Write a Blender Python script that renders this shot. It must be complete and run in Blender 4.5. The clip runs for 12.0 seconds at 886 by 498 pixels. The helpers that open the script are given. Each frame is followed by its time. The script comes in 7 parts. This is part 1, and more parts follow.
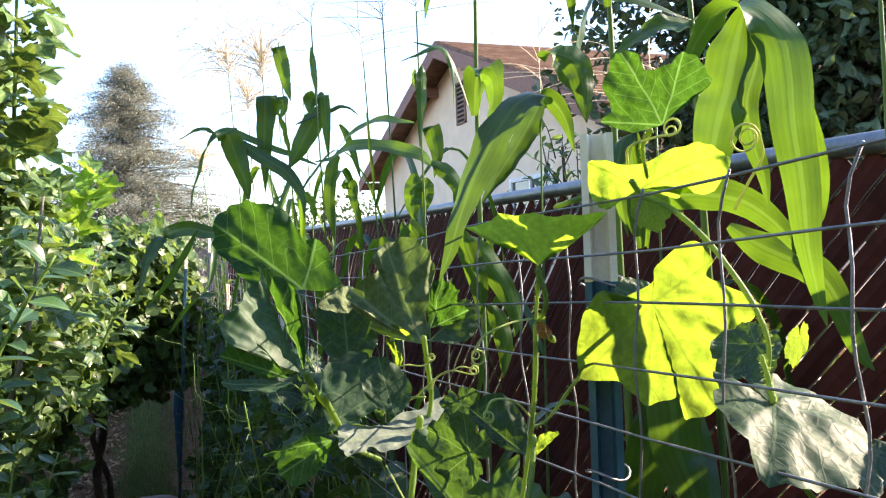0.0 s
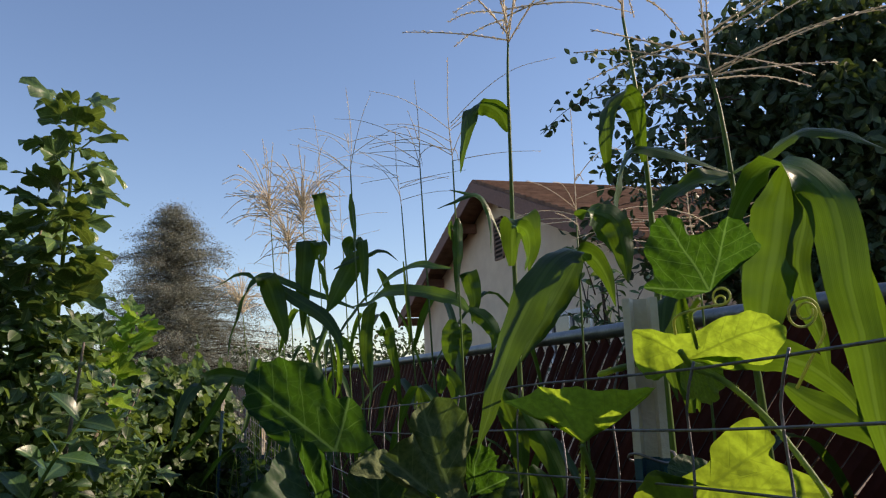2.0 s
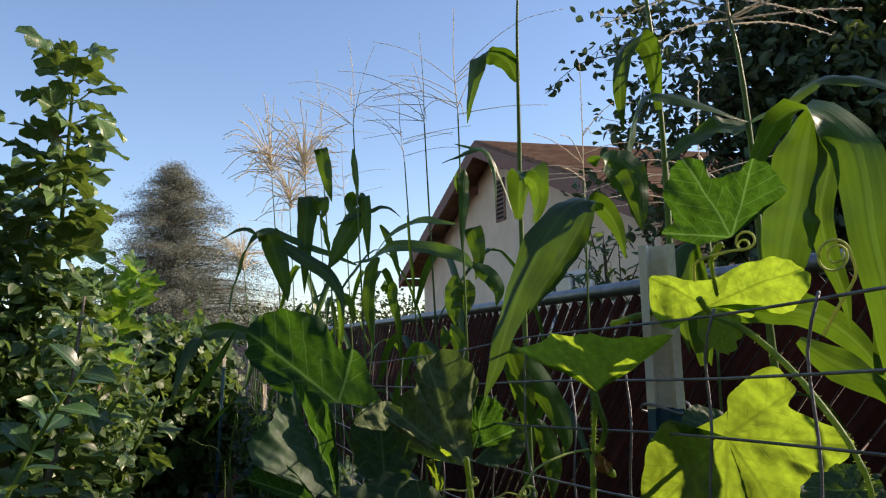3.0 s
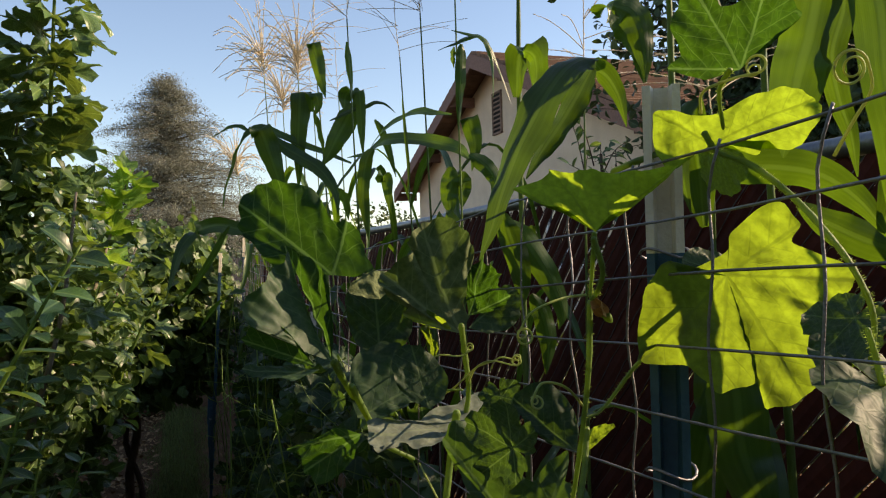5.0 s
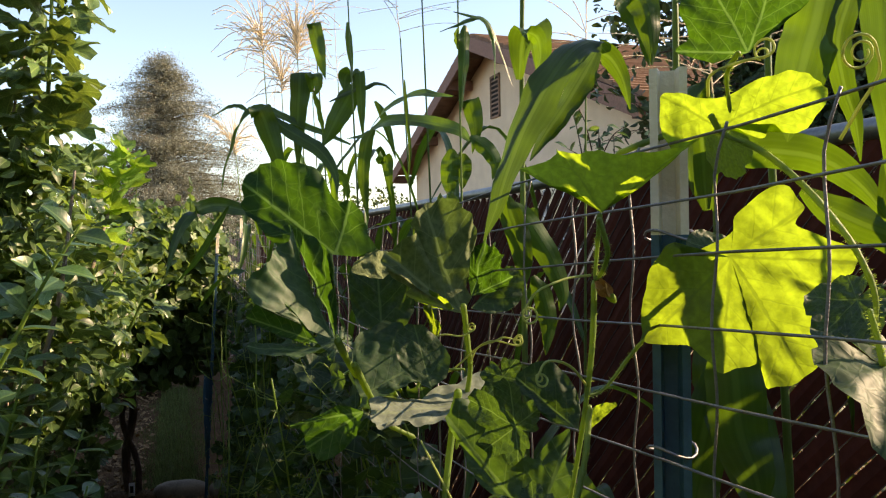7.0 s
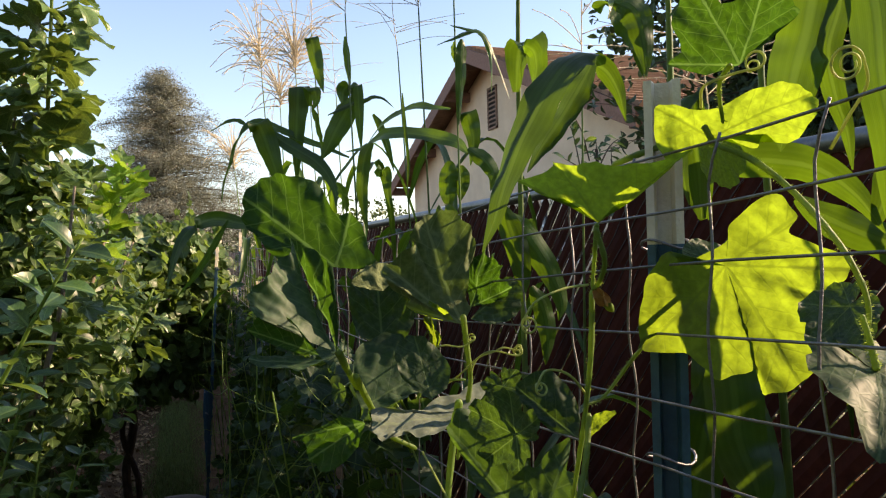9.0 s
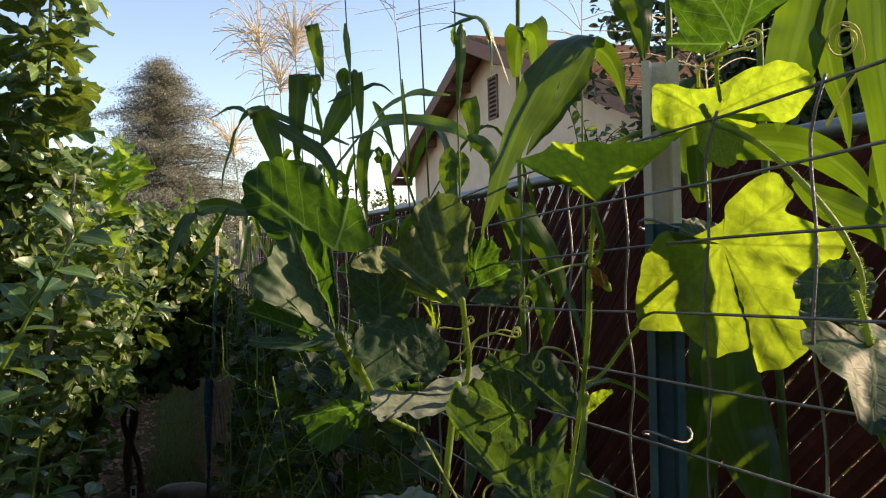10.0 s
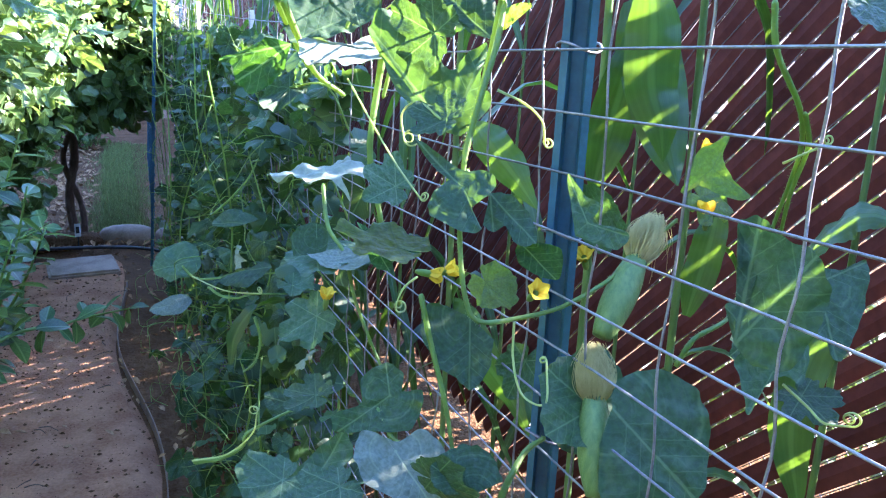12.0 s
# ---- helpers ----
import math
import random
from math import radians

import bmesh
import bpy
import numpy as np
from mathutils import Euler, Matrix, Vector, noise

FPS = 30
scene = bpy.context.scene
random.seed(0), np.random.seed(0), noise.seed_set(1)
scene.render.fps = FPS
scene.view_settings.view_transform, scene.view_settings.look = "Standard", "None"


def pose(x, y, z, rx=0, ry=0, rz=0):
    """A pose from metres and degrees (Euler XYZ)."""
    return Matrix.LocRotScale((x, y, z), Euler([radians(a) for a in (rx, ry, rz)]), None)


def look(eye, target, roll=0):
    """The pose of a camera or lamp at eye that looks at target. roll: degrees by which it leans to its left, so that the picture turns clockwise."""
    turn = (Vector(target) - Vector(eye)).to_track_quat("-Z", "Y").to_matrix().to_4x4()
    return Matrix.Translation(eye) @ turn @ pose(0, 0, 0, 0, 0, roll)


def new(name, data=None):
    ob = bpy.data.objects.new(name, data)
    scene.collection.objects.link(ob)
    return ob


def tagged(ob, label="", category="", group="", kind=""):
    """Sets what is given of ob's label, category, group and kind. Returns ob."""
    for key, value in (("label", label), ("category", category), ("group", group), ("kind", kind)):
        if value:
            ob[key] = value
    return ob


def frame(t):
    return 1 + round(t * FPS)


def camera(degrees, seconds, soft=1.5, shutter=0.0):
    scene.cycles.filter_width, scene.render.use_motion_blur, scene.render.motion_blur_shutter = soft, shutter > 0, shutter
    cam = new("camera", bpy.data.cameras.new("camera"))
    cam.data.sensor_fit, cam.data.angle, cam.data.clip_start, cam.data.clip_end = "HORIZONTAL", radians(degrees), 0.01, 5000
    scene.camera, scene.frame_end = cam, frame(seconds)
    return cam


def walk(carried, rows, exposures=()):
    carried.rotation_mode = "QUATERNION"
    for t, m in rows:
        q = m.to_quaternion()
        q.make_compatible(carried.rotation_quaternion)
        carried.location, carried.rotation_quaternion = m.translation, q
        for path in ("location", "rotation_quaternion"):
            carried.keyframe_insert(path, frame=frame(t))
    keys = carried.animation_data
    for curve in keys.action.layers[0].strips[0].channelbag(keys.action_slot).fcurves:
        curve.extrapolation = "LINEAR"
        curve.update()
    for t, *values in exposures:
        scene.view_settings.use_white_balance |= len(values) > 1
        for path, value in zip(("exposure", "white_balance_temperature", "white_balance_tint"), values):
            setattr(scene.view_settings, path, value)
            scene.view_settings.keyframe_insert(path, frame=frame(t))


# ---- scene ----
cam = camera(58.1, 12.0, soft=1.15)
PATH = [
    (0, (-0.360, -0.326, 1.706), (0.354, 1.542, 1.691), -2.13),
    (0.5, (-0.354, -0.314, 1.729), (0.353, 1.550, 1.891), -2.03),
    (1, (-0.353, -0.320, 1.747), (0.324, 1.542, 2.020), -2.26),
    (1.5, (-0.348, -0.319, 1.750), (0.311, 1.533, 2.120), -2.47),
    (2, (-0.346, -0.301, 1.737), (0.280, 1.571, 2.059), -2.43),
    (2.5, (-0.343, -0.288, 1.730), (0.294, 1.590, 1.992), -2.12),
    (4.5, (-0.359, -0.241, 1.693), (0.203, 1.674, 1.811), -0.65),
    (5, (-0.340, -0.252, 1.669), (0.294, 1.645, 1.688), -1.55),
    (5.5, (-0.333, -0.257, 1.650), (0.339, 1.625, 1.586), -1.89),
    (6, (-0.336, -0.257, 1.655), (0.332, 1.627, 1.571), -1.90),
    (6.5, (-0.342, -0.254, 1.659), (0.301, 1.638, 1.601), -1.74),
    (7, (-0.350, -0.255, 1.666), (0.293, 1.639, 1.643), -0.94),
    (9, (-0.353, -0.263, 1.666), (0.293, 1.630, 1.672), -1.53),
    (9.5, (-0.356, -0.256, 1.661), (0.282, 1.639, 1.655), -1.54),
    (10, (-0.353, -0.267, 1.657), (0.291, 1.625, 1.639), -1.43),
    (10.5, (-0.344, -0.276, 1.630), (0.340, 1.600, 1.528), -1.17),
    (11, (-0.333, -0.294, 1.596), (0.403, 1.552, 1.362), -0.19),
    (11.5, (-0.341, -0.324, 1.526), (0.363, 1.487, 1.054), 1.21),
    (12, (-0.340, -0.312, 1.513), (0.397, 1.464, 0.964), 2.58),
]
walk(cam, [(t, look(eye, target, roll)) for t, eye, target, roll in PATH],
     exposures=[(0, 2.28, 6780, 20), (0.3, 1.8, 6650, 18), (0.6, 1.15, 6900, 19), (1.0, 0.75, 7300, 21), (1.5, 0.25, 7000, 21), (2.0, 0.32, 7000, 20),
                (2.5, 0.66, 6900, 18), (4.5, 0.52, 7200, 18), (5.5, 1.12, 8900, 18), (7.0, 1.42, 8800, 19), (9.0, 1.2, 8300, 20), (10.0, 1.1, 8300, 20),
                (10.6, 1.18, 8600, 14), (11.0, 1.68, 8200, 14), (11.5, 2.82, 6400, 24), (12, 4.05, 5450, 26)])


# ---- light: a low warm sun behind the plants, and the clear sky ----
SUN_TURN, SUN_HIGH = 96.0, 28.0
sun_way = Vector((math.cos(radians(SUN_HIGH)) * math.sin(radians(SUN_TURN)), math.cos(radians(SUN_HIGH)) * math.cos(radians(SUN_TURN)), math.sin(radians(SUN_HIGH))))
world = bpy.data.worlds.new("sky")
scene.world = world
world.use_nodes = True
wn = world.node_tree.nodes
sky = wn.new("ShaderNodeTexSky")
sky.sky_type, sky.sun_disc = "NISHITA", False
sky.sun_elevation, sky.sun_rotation = radians(SUN_HIGH), radians(SUN_TURN)
sky.air_density, sky.dust_density, sky.ozone_density = 1.0, 0.2, 3.6
wn["Background"].inputs[1].default_value = 0.138
world.node_tree.links.new(sky.outputs[0], wn["Background"].inputs[0])
sun = new("sun", bpy.data.lights.new("sun", "SUN"))
sun.data.energy, sun.data.angle, sun.data.color = 5.0, radians(0.5), (1.0, 0.85, 0.64)
sun.matrix_world = look(sun_way * 30, (0, 0, 0))


# ---- materials ----
def shader(name):
    m = bpy.data.materials.new(name)
    m.use_nodes = True
    nt = m.node_tree
    return m, nt, nt.nodes["Principled BSDF"]


def node(nt, kind, **values):
    n = nt.nodes.new("ShaderNode" + kind)
    for k, v in values.items():
        if k in n.inputs:
            n.inputs[k].default_value = v
    return n


def maths(nt, op, a, b=None, c=None):
    n = nt.nodes.new("ShaderNodeMath")
    n.operation = op
    for i, v in enumerate((a, b, c)):
        if v is None:
            continue
        if isinstance(v, (int, float)):
            n.inputs[i].default_value = v
        else:
            nt.links.new(v, n.inputs[i])
    return n.outputs[0]


def span(nt, v, a, b, c=0.0, d=1.0, smooth=True):
    n = nt.nodes.new("ShaderNodeMapRange")
    n.interpolation_type = "SMOOTHSTEP" if smooth else "LINEAR"
    nt.links.new(v, n.inputs[0])
    for i, x in enumerate((a, b, c, d)):
        n.inputs[i + 1].default_value = x
    return n.outputs[0]


def blend(nt, fac, a, b, how="MIX"):
    n = nt.nodes.new("ShaderNodeMix")
    n.data_type, n.blend_type = "RGBA", how
    for i, v in ((0, fac), (6, a), (7, b)):
        if isinstance(v, (int, float)):
            n.inputs[i].default_value = v
        elif isinstance(v, tuple):
            n.inputs[i].default_value = (*v, 1)
        else:
            nt.links.new(v, n.inputs[i])
    return n.outputs[2]


def grain(nt, scale, detail=4.0, rough=0.55, coords="Object", stretch=None):
    tc = nt.nodes.new("ShaderNodeTexCoord")
    out = tc.outputs[coords]
    if stretch:
        mp = nt.nodes.new("ShaderNodeMapping")
        mp.inputs["Scale"].default_value = stretch
        nt.links.new(out, mp.inputs[0])
        out = mp.outputs[0]
    n = node(nt, "TexNoise", Scale=scale, Detail=detail, Roughness=rough)
    nt.links.new(out, n.inputs["Vector"])
    return n.outputs["Fac"]


def relief(nt, bsdf, height, strength=0.3, distance=0.004):
    n = nt.nodes.new("ShaderNodeBump")
    n.inputs["Strength"].default_value, n.inputs["Distance"].default_value = strength, distance
    nt.links.new(height, n.inputs["Height"])
    nt.links.new(n.outputs[0], bsdf.inputs["Normal"])
    return n.outputs[0]


def rough_stuff(name, dark, light, scale, rough=0.85, bump=0.4, fine=None, stretch=None, metal=0.0, distance=0.004, coords="Object", sheen=0.5):
    """A solid surface: two scales of noise between two colours, with relief."""
    m, nt, b = shader(name)
    n1, n2 = grain(nt, scale, 5, coords=coords, stretch=stretch), grain(nt, fine or scale * 9, 3, coords=coords, stretch=stretch)
    f = maths(nt, "ADD", maths(nt, "MULTIPLY", span(nt, n1, 0.3, 0.7), 0.65), maths(nt, "MULTIPLY", span(nt, n2, 0.25, 0.75), 0.35))
    info = nt.nodes.new("ShaderNodeObjectInfo")
    shift = span(nt, info.outputs["Random"], 0, 1, 0.82, 1.15, False)
    col = blend(nt, f, dark, light)
    mul = nt.nodes.new("ShaderNodeVectorMath")
    mul.operation = "SCALE"
    nt.links.new(col, mul.inputs[0])
    nt.links.new(shift, mul.inputs["Scale"])
    nt.links.new(mul.outputs[0], b.inputs["Base Color"])
    b.inputs["Roughness"].default_value, b.inputs["Metallic"].default_value = rough, metal
    b.inputs["Specular IOR Level"].default_value = sheen
    relief(nt, b, f, bump, distance)
    return m


def leaf_stuff(name, dark, light, glow, share=0.4, rough=0.42, pattern="lobed", vein=(0.30, 0.42, 0.14), island=False, vary=0.3, specular=0.32, dust=0.0, dark_ribs=False):
    """A leaf: gloss on its skin, light passing through, veins, and a shade of its own for each leaf."""
    m, nt, b = shader(name)
    uv = nt.nodes.new("ShaderNodeUVMap")
    sep = nt.nodes.new("ShaderNodeSeparateXYZ")
    nt.links.new(uv.outputs[0], sep.inputs[0])
    u, v = sep.outputs[0], sep.outputs[1]
    if island:
        rnd = nt.nodes.new("ShaderNodeNewGeometry").outputs["Random Per Island"]
    else:
        rnd = nt.nodes.new("ShaderNodeObjectInfo").outputs["Random"]
    blotch = grain(nt, 14.0, 4) if not island else grain(nt, 9.0, 2)
    mixf = maths(nt, "ADD", maths(nt, "MULTIPLY", span(nt, blotch, 0.3, 0.72), 0.55), maths(nt, "MULTIPLY", rnd, 0.45))
    col = blend(nt, mixf, dark, light)
    if pattern == "lobed":
        ang = maths(nt, "ARCTAN2", u, v)
        a = maths(nt, "PINGPONG", ang, radians(30))
        r = maths(nt, "SQRT", maths(nt, "ADD", maths(nt, "MULTIPLY", u, u), maths(nt, "MULTIPLY", v, v)))
        d = maths(nt, "MULTIPLY", maths(nt, "SINE", a), r)
        along = maths(nt, "MULTIPLY", maths(nt, "COSINE", a), r)
        wob = maths(nt, "MULTIPLY", maths(nt, "SUBTRACT", blotch, 0.5), 0.03)
        v1 = span(nt, maths(nt, "ADD", d, wob), 0.004, 0.019, 1, 0)
        side = maths(nt, "PINGPONG", maths(nt, "ADD", maths(nt, "SUBTRACT", along, maths(nt, "MULTIPLY", d, 0.9)), wob), 0.085)
        v2 = maths(nt, "MULTIPLY", span(nt, side, 0.0, 0.012, 1, 0), 0.55)
        lines = maths(nt, "MAXIMUM", v1, v2)
        cells = node(nt, "TexVoronoi", Scale=9.0)
        cells.feature = "DISTANCE_TO_EDGE"
        nt.links.new(uv.outputs[0], cells.inputs["Vector"])
        net = span(nt, cells.outputs["Distance"], 0.0, 0.06, 0.16, 0)
        puff = span(nt, cells.outputs["Distance"], 0.0, 0.35, 0, 1)
        lines = maths(nt, "MAXIMUM", lines, net)
        height = maths(nt, "SUBTRACT", puff, maths(nt, "MULTIPLY", lines, 0.7))
    elif pattern == "blade":
        mid = span(nt, maths(nt, "ABSOLUTE", u), 0.03, 0.10, 1, 0)
        ribs = span(nt, maths(nt, "PINGPONG", maths(nt, "ADD", u, maths(nt, "MULTIPLY", blotch, 0.05)), 0.075), 0.0, 0.055, 0.55, 0)
        fine = span(nt, maths(nt, "PINGPONG", u, 0.018), 0, 0.015, 0.25, 0)
        lines = maths(nt, "MAXIMUM", mid, maths(nt, "MULTIPLY", maths(nt, "ADD", ribs, fine), 0.4))
        height = lines
    else:
        mid = span(nt, maths(nt, "ABSOLUTE", u), 0.012, 0.04, 1, 0)
        sidev = span(nt, maths(nt, "PINGPONG", maths(nt, "SUBTRACT", v, maths(nt, "ABSOLUTE", u)), 0.07), 0, 0.012, 0.4, 0)
        lines = maths(nt, "MAXIMUM", mid, sidev)
        height = maths(nt, "MULTIPLY", lines, -1.0)
    col = blend(nt, maths(nt, "MULTIPLY", lines, 0.28 if pattern == "blade" else 0.6), col, vein)
    if dust:
        haze = span(nt, grain(nt, 9.0, 6, 0.65), 0.4, 0.75, 0, dust)
        col = blend(nt, haze, col, (0.16, 0.20, 0.155))
    hsv = node(nt, "HueSaturation", Saturation=1.0)
    nt.links.new(col, hsv.inputs["Color"])
    nt.links.new(span(nt, rnd, 0, 1, 1 - vary, 1 + vary, False), hsv.inputs["Value"])
    nt.links.new(hsv.outputs[0], b.inputs["Base Color"])
    b.inputs["Roughness"].default_value = rough
    b.inputs["Specular IOR Level"].default_value = specular
    bump = relief(nt, b, height, 0.2, 0.0016)
    tr = nt.nodes.new("ShaderNodeBsdfTranslucent")
    gcol = blend(nt, maths(nt, "MULTIPLY", lines, 0.22 if pattern == "blade" else 0.7), blend(nt, mixf, tuple(c * 0.5 for c in glow), glow), tuple(c * 0.42 for c in glow) if dark_ribs else tuple(min(1.0, c * 1.4 + 0.09) for c in glow))
    nt.links.new(gcol, tr.inputs["Color"])
    nt.links.new(bump, tr.inputs["Normal"])
    mx = nt.nodes.new("ShaderNodeMixShader")
    mx.inputs[0].default_value = share
    nt.links.new(b.outputs[0], mx.inputs[1])
    nt.links.new(tr.outputs[0], mx.inputs[2])
    nt.links.new(mx.outputs[0], nt.nodes["Material Output"].inputs[0])
    return m


# Lit, half-dim and dim copies of one leaf skin; glow and share carry the light.
melon_lit = leaf_stuff("lit_melon_leaf_skin", (0.014, 0.042, 0.016), (0.034, 0.078, 0.027), (0.45, 0.68, 0.045), 0.54, 0.5, vein=(0.10, 0.18, 0.055), dust=0.15, specular=0.25, dark_ribs=True)
melon_mid = leaf_stuff("half_dim_melon_leaf_skin", (0.010, 0.042, 0.016), (0.025, 0.080, 0.028), (0.10, 0.27, 0.015), 0.32, 0.6, vein=(0.19, 0.28, 0.09), dust=0.1, specular=0.16)
melon_dim = leaf_stuff("dim_dusty_melon_leaf_skin", (0.013, 0.040, 0.018), (0.035, 0.076, 0.034), (0.17, 0.36, 0.03), 0.22, 0.55, vein=(0.095, 0.15, 0.065), dust=0.26, specular=0.22)
# Grazing sun on the crumpled leaf tops is put into this pale base colour.
melon_pale = leaf_stuff("lit_crumpled_melon_leaf_skin", (0.080, 0.125, 0.055), (0.26, 0.31, 0.15), (0.16, 0.28, 0.04), 0.24, 0.7, vein=(0.26, 0.30, 0.16), specular=0.15)
# Dusty skin, paled further to hold the sun and sky light on its top.
melon_dusty_lit = leaf_stuff("lit_dusty_melon_leaf_skin", (0.085, 0.115, 0.085), (0.21, 0.245, 0.20), (0.22, 0.36, 0.06), 0.25, 0.7, vein=(0.20, 0.25, 0.16), specular=0.15)
melon_inner = leaf_stuff("inner_melon_leaves", (0.013, 0.040, 0.018), (0.036, 0.078, 0.034), (0.16, 0.32, 0.03), 0.22, 0.5, "plain", vein=(0.075, 0.13, 0.055), island=True)
corn_green = leaf_stuff("corn_leaf_skin", (0.014, 0.042, 0.011), (0.032, 0.075, 0.018), (0.22, 0.43, 0.018), 0.30, 0.36, "blade", vein=(0.10, 0.18, 0.05), specular=0.34)
fig_young = leaf_stuff("young_fig_leaf_skin", (0.075, 0.17, 0.03), (0.15, 0.29, 0.06), (0.40, 0.66, 0.06), 0.42, 0.4, vein=(0.30, 0.38, 0.12), specular=0.4)
fig_green = leaf_stuff("fig_leaf_skin", (0.042, 0.095, 0.028), (0.110, 0.190, 0.062), (0.32, 0.48, 0.06), 0.20, 0.36, vein=(0.22, 0.32, 0.10), specular=0.55)
grape_green = leaf_stuff("grape_leaf_skin", (0.028, 0.066, 0.022), (0.090, 0.150, 0.058), (0.29, 0.46, 0.08), 0.33, 0.36, vein=(0.17, 0.26, 0.08), specular=0.42)
grape_mass = leaf_stuff("grape_foliage", (0.024, 0.058, 0.018), (0.082, 0.135, 0.048), (0.29, 0.46, 0.08), 0.33, 0.40, "plain", vein=(0.17, 0.26, 0.08), specular=0.36, island=True)
lemon_green = leaf_stuff("oval_leaf_skin", (0.022, 0.065, 0.025), (0.05, 0.115, 0.04), (0.22, 0.36, 0.05), 0.3, 0.33, "plain", vein=(0.12, 0.20, 0.07), specular=0.5)
tree_dark = leaf_stuff("tree_foliage", (0.026, 0.050, 0.024), (0.06, 0.10, 0.045), (0.10, 0.16, 0.02), 0.2, 0.45, "plain", vein=(0.08, 0.12, 0.05), island=True)
cedar_green = leaf_stuff("cedar_needles", (0.17, 0.19, 0.155), (0.29, 0.31, 0.26), (0.28, 0.29, 0.21), 0.25, 0.8, "plain", vein=(0.16, 0.17, 0.13), island=True, vary=0.18, specular=0.1)
grass_green = leaf_stuff("grass_blades", (0.026, 0.020, 0.005), (0.054, 0.043, 0.010), (0.05, 0.05, 0.01), 0.15, 0.8, "plain", island=True, specular=0.04)
stem_green = rough_stuff("stem_skin", (0.075, 0.15, 0.035), (0.16, 0.26, 0.07), 40, 0.5, 0.3)
tendril_green = rough_stuff("tendril_skin", (0.26, 0.36, 0.10), (0.42, 0.50, 0.18), 60, 0.5, 0.2)
stalk_green = rough_stuff("corn_stalk_skin", (0.055, 0.11, 0.03), (0.12, 0.20, 0.06), 18, 0.45, 0.2, stretch=(6, 6, 1))
tassel_gold = leaf_stuff("tassel_straw", (0.46, 0.41, 0.31), (0.86, 0.81, 0.67), (0.84, 0.78, 0.62), 0.38, 0.8, "plain", vein=(0.62, 0.48, 0.28), specular=0.2, vary=0.15)
husk_pale = rough_stuff("husk_skin", (0.05, 0.11, 0.025), (0.12, 0.19, 0.05), 30, 0.5, 0.3, stretch=(8, 8, 1))
litter_tan = rough_stuff("dry_leaf", (0.20, 0.11, 0.055), (0.46, 0.30, 0.16), 50, 0.85, 0.4, sheen=0.15)
silk_gold = rough_stuff("corn_silk", (0.40, 0.34, 0.11), (0.74, 0.68, 0.32), 90, 0.6, 0.4)
petal_yellow = leaf_stuff("petal_skin", (0.76, 0.52, 0.03), (0.86, 0.64, 0.05), (0.86, 0.60, 0.03), 0.45, 0.6, "plain", vein=(0.6, 0.4, 0.02), vary=0.1)
petal_dry = rough_stuff("dry_petal", (0.40, 0.20, 0.06), (0.68, 0.42, 0.16), 120, 0.8, 0.4)
wire_grey = rough_stuff("galvanised_wire", (0.13, 0.13, 0.145), (0.30, 0.30, 0.32), 60, 0.5, 0.3, metal=0.7)
post_green = rough_stuff("green_post_paint", (0.012, 0.052, 0.078), (0.030, 0.105, 0.150), 16, 0.5, 0.25)
post_white = rough_stuff("white_post_paint", (0.74, 0.64, 0.47), (0.90, 0.83, 0.68), 22, 0.5, 0.3)
slat_red = rough_stuff("redwood_slat_plastic", (0.050, 0.012, 0.009), (0.094, 0.024, 0.016), 8, 0.85, 0.2, fine=60, sheen=0.12)
rail_steel = rough_stuff("weathered_rail", (0.16, 0.17, 0.17), (0.30, 0.31, 0.31), 12, 0.42, 0.2, metal=0.7)
net_dark = rough_stuff("dull_netting", (0.05, 0.045, 0.045), (0.12, 0.11, 0.11), 30, 0.55, 0.2, metal=0.5)
soil = rough_stuff("garden_soil", (0.065, 0.033, 0.014), (0.15, 0.083, 0.042), 6, 0.95, 1.0, fine=70, distance=0.02, sheen=0.1)
path_dirt = rough_stuff("packed_path", (0.21, 0.100, 0.056), (0.44, 0.24, 0.14), 7, 0.95, 0.9, fine=95, distance=0.010, sheen=0.1)
stone_grey = rough_stuff("stone", (0.17, 0.12, 0.085), (0.34, 0.26, 0.19), 10, 0.9, 0.6)
edging = rough_stuff("edging_strip", (0.13, 0.09, 0.07), (0.22, 0.16, 0.12), 20, 0.8, 0.4)
hose_black = rough_stuff("black_hose", (0.012, 0.012, 0.012), (0.03, 0.03, 0.03), 30, 0.5, 0.2)
bark = rough_stuff("bark", (0.05, 0.032, 0.022), (0.14, 0.095, 0.068), 14, 0.95, 1.0, stretch=(4, 4, 1), distance=0.01)
vine_bark = rough_stuff("grapevine_bark", (0.11, 0.062, 0.042), (0.27, 0.165, 0.115), 14, 0.95, 1.0, stretch=(4, 4, 1), distance=0.01)
bark_pale = rough_stuff("pale_bark", (0.16, 0.13, 0.10), (0.28, 0.24, 0.18), 16, 0.9, 0.6, stretch=(4, 4, 1))
stucco = rough_stuff("cream_stucco", (0.56, 0.44, 0.31), (0.68, 0.55, 0.40), 2.0, 0.95, 0.5, fine=60, distance=0.01)
trim_brown = rough_stuff("brown_trim_paint", (0.15, 0.070, 0.045), (0.24, 0.118, 0.080), 4, 0.7, 0.3, stretch=(1, 6, 6))
shingle_brown = rough_stuff("brown_shingle", (0.14, 0.075, 0.045), (0.26, 0.15, 0.095), 5, 0.95, 0.6, fine=50)
vent_brown = rough_stuff("vent_wood", (0.16, 0.10, 0.07), (0.28, 0.18, 0.13), 8, 0.8, 0.3)
white_paint = rough_stuff("white_frame_paint", (0.62, 0.62, 0.60), (0.78, 0.78, 0.76), 6, 0.5, 0.2)
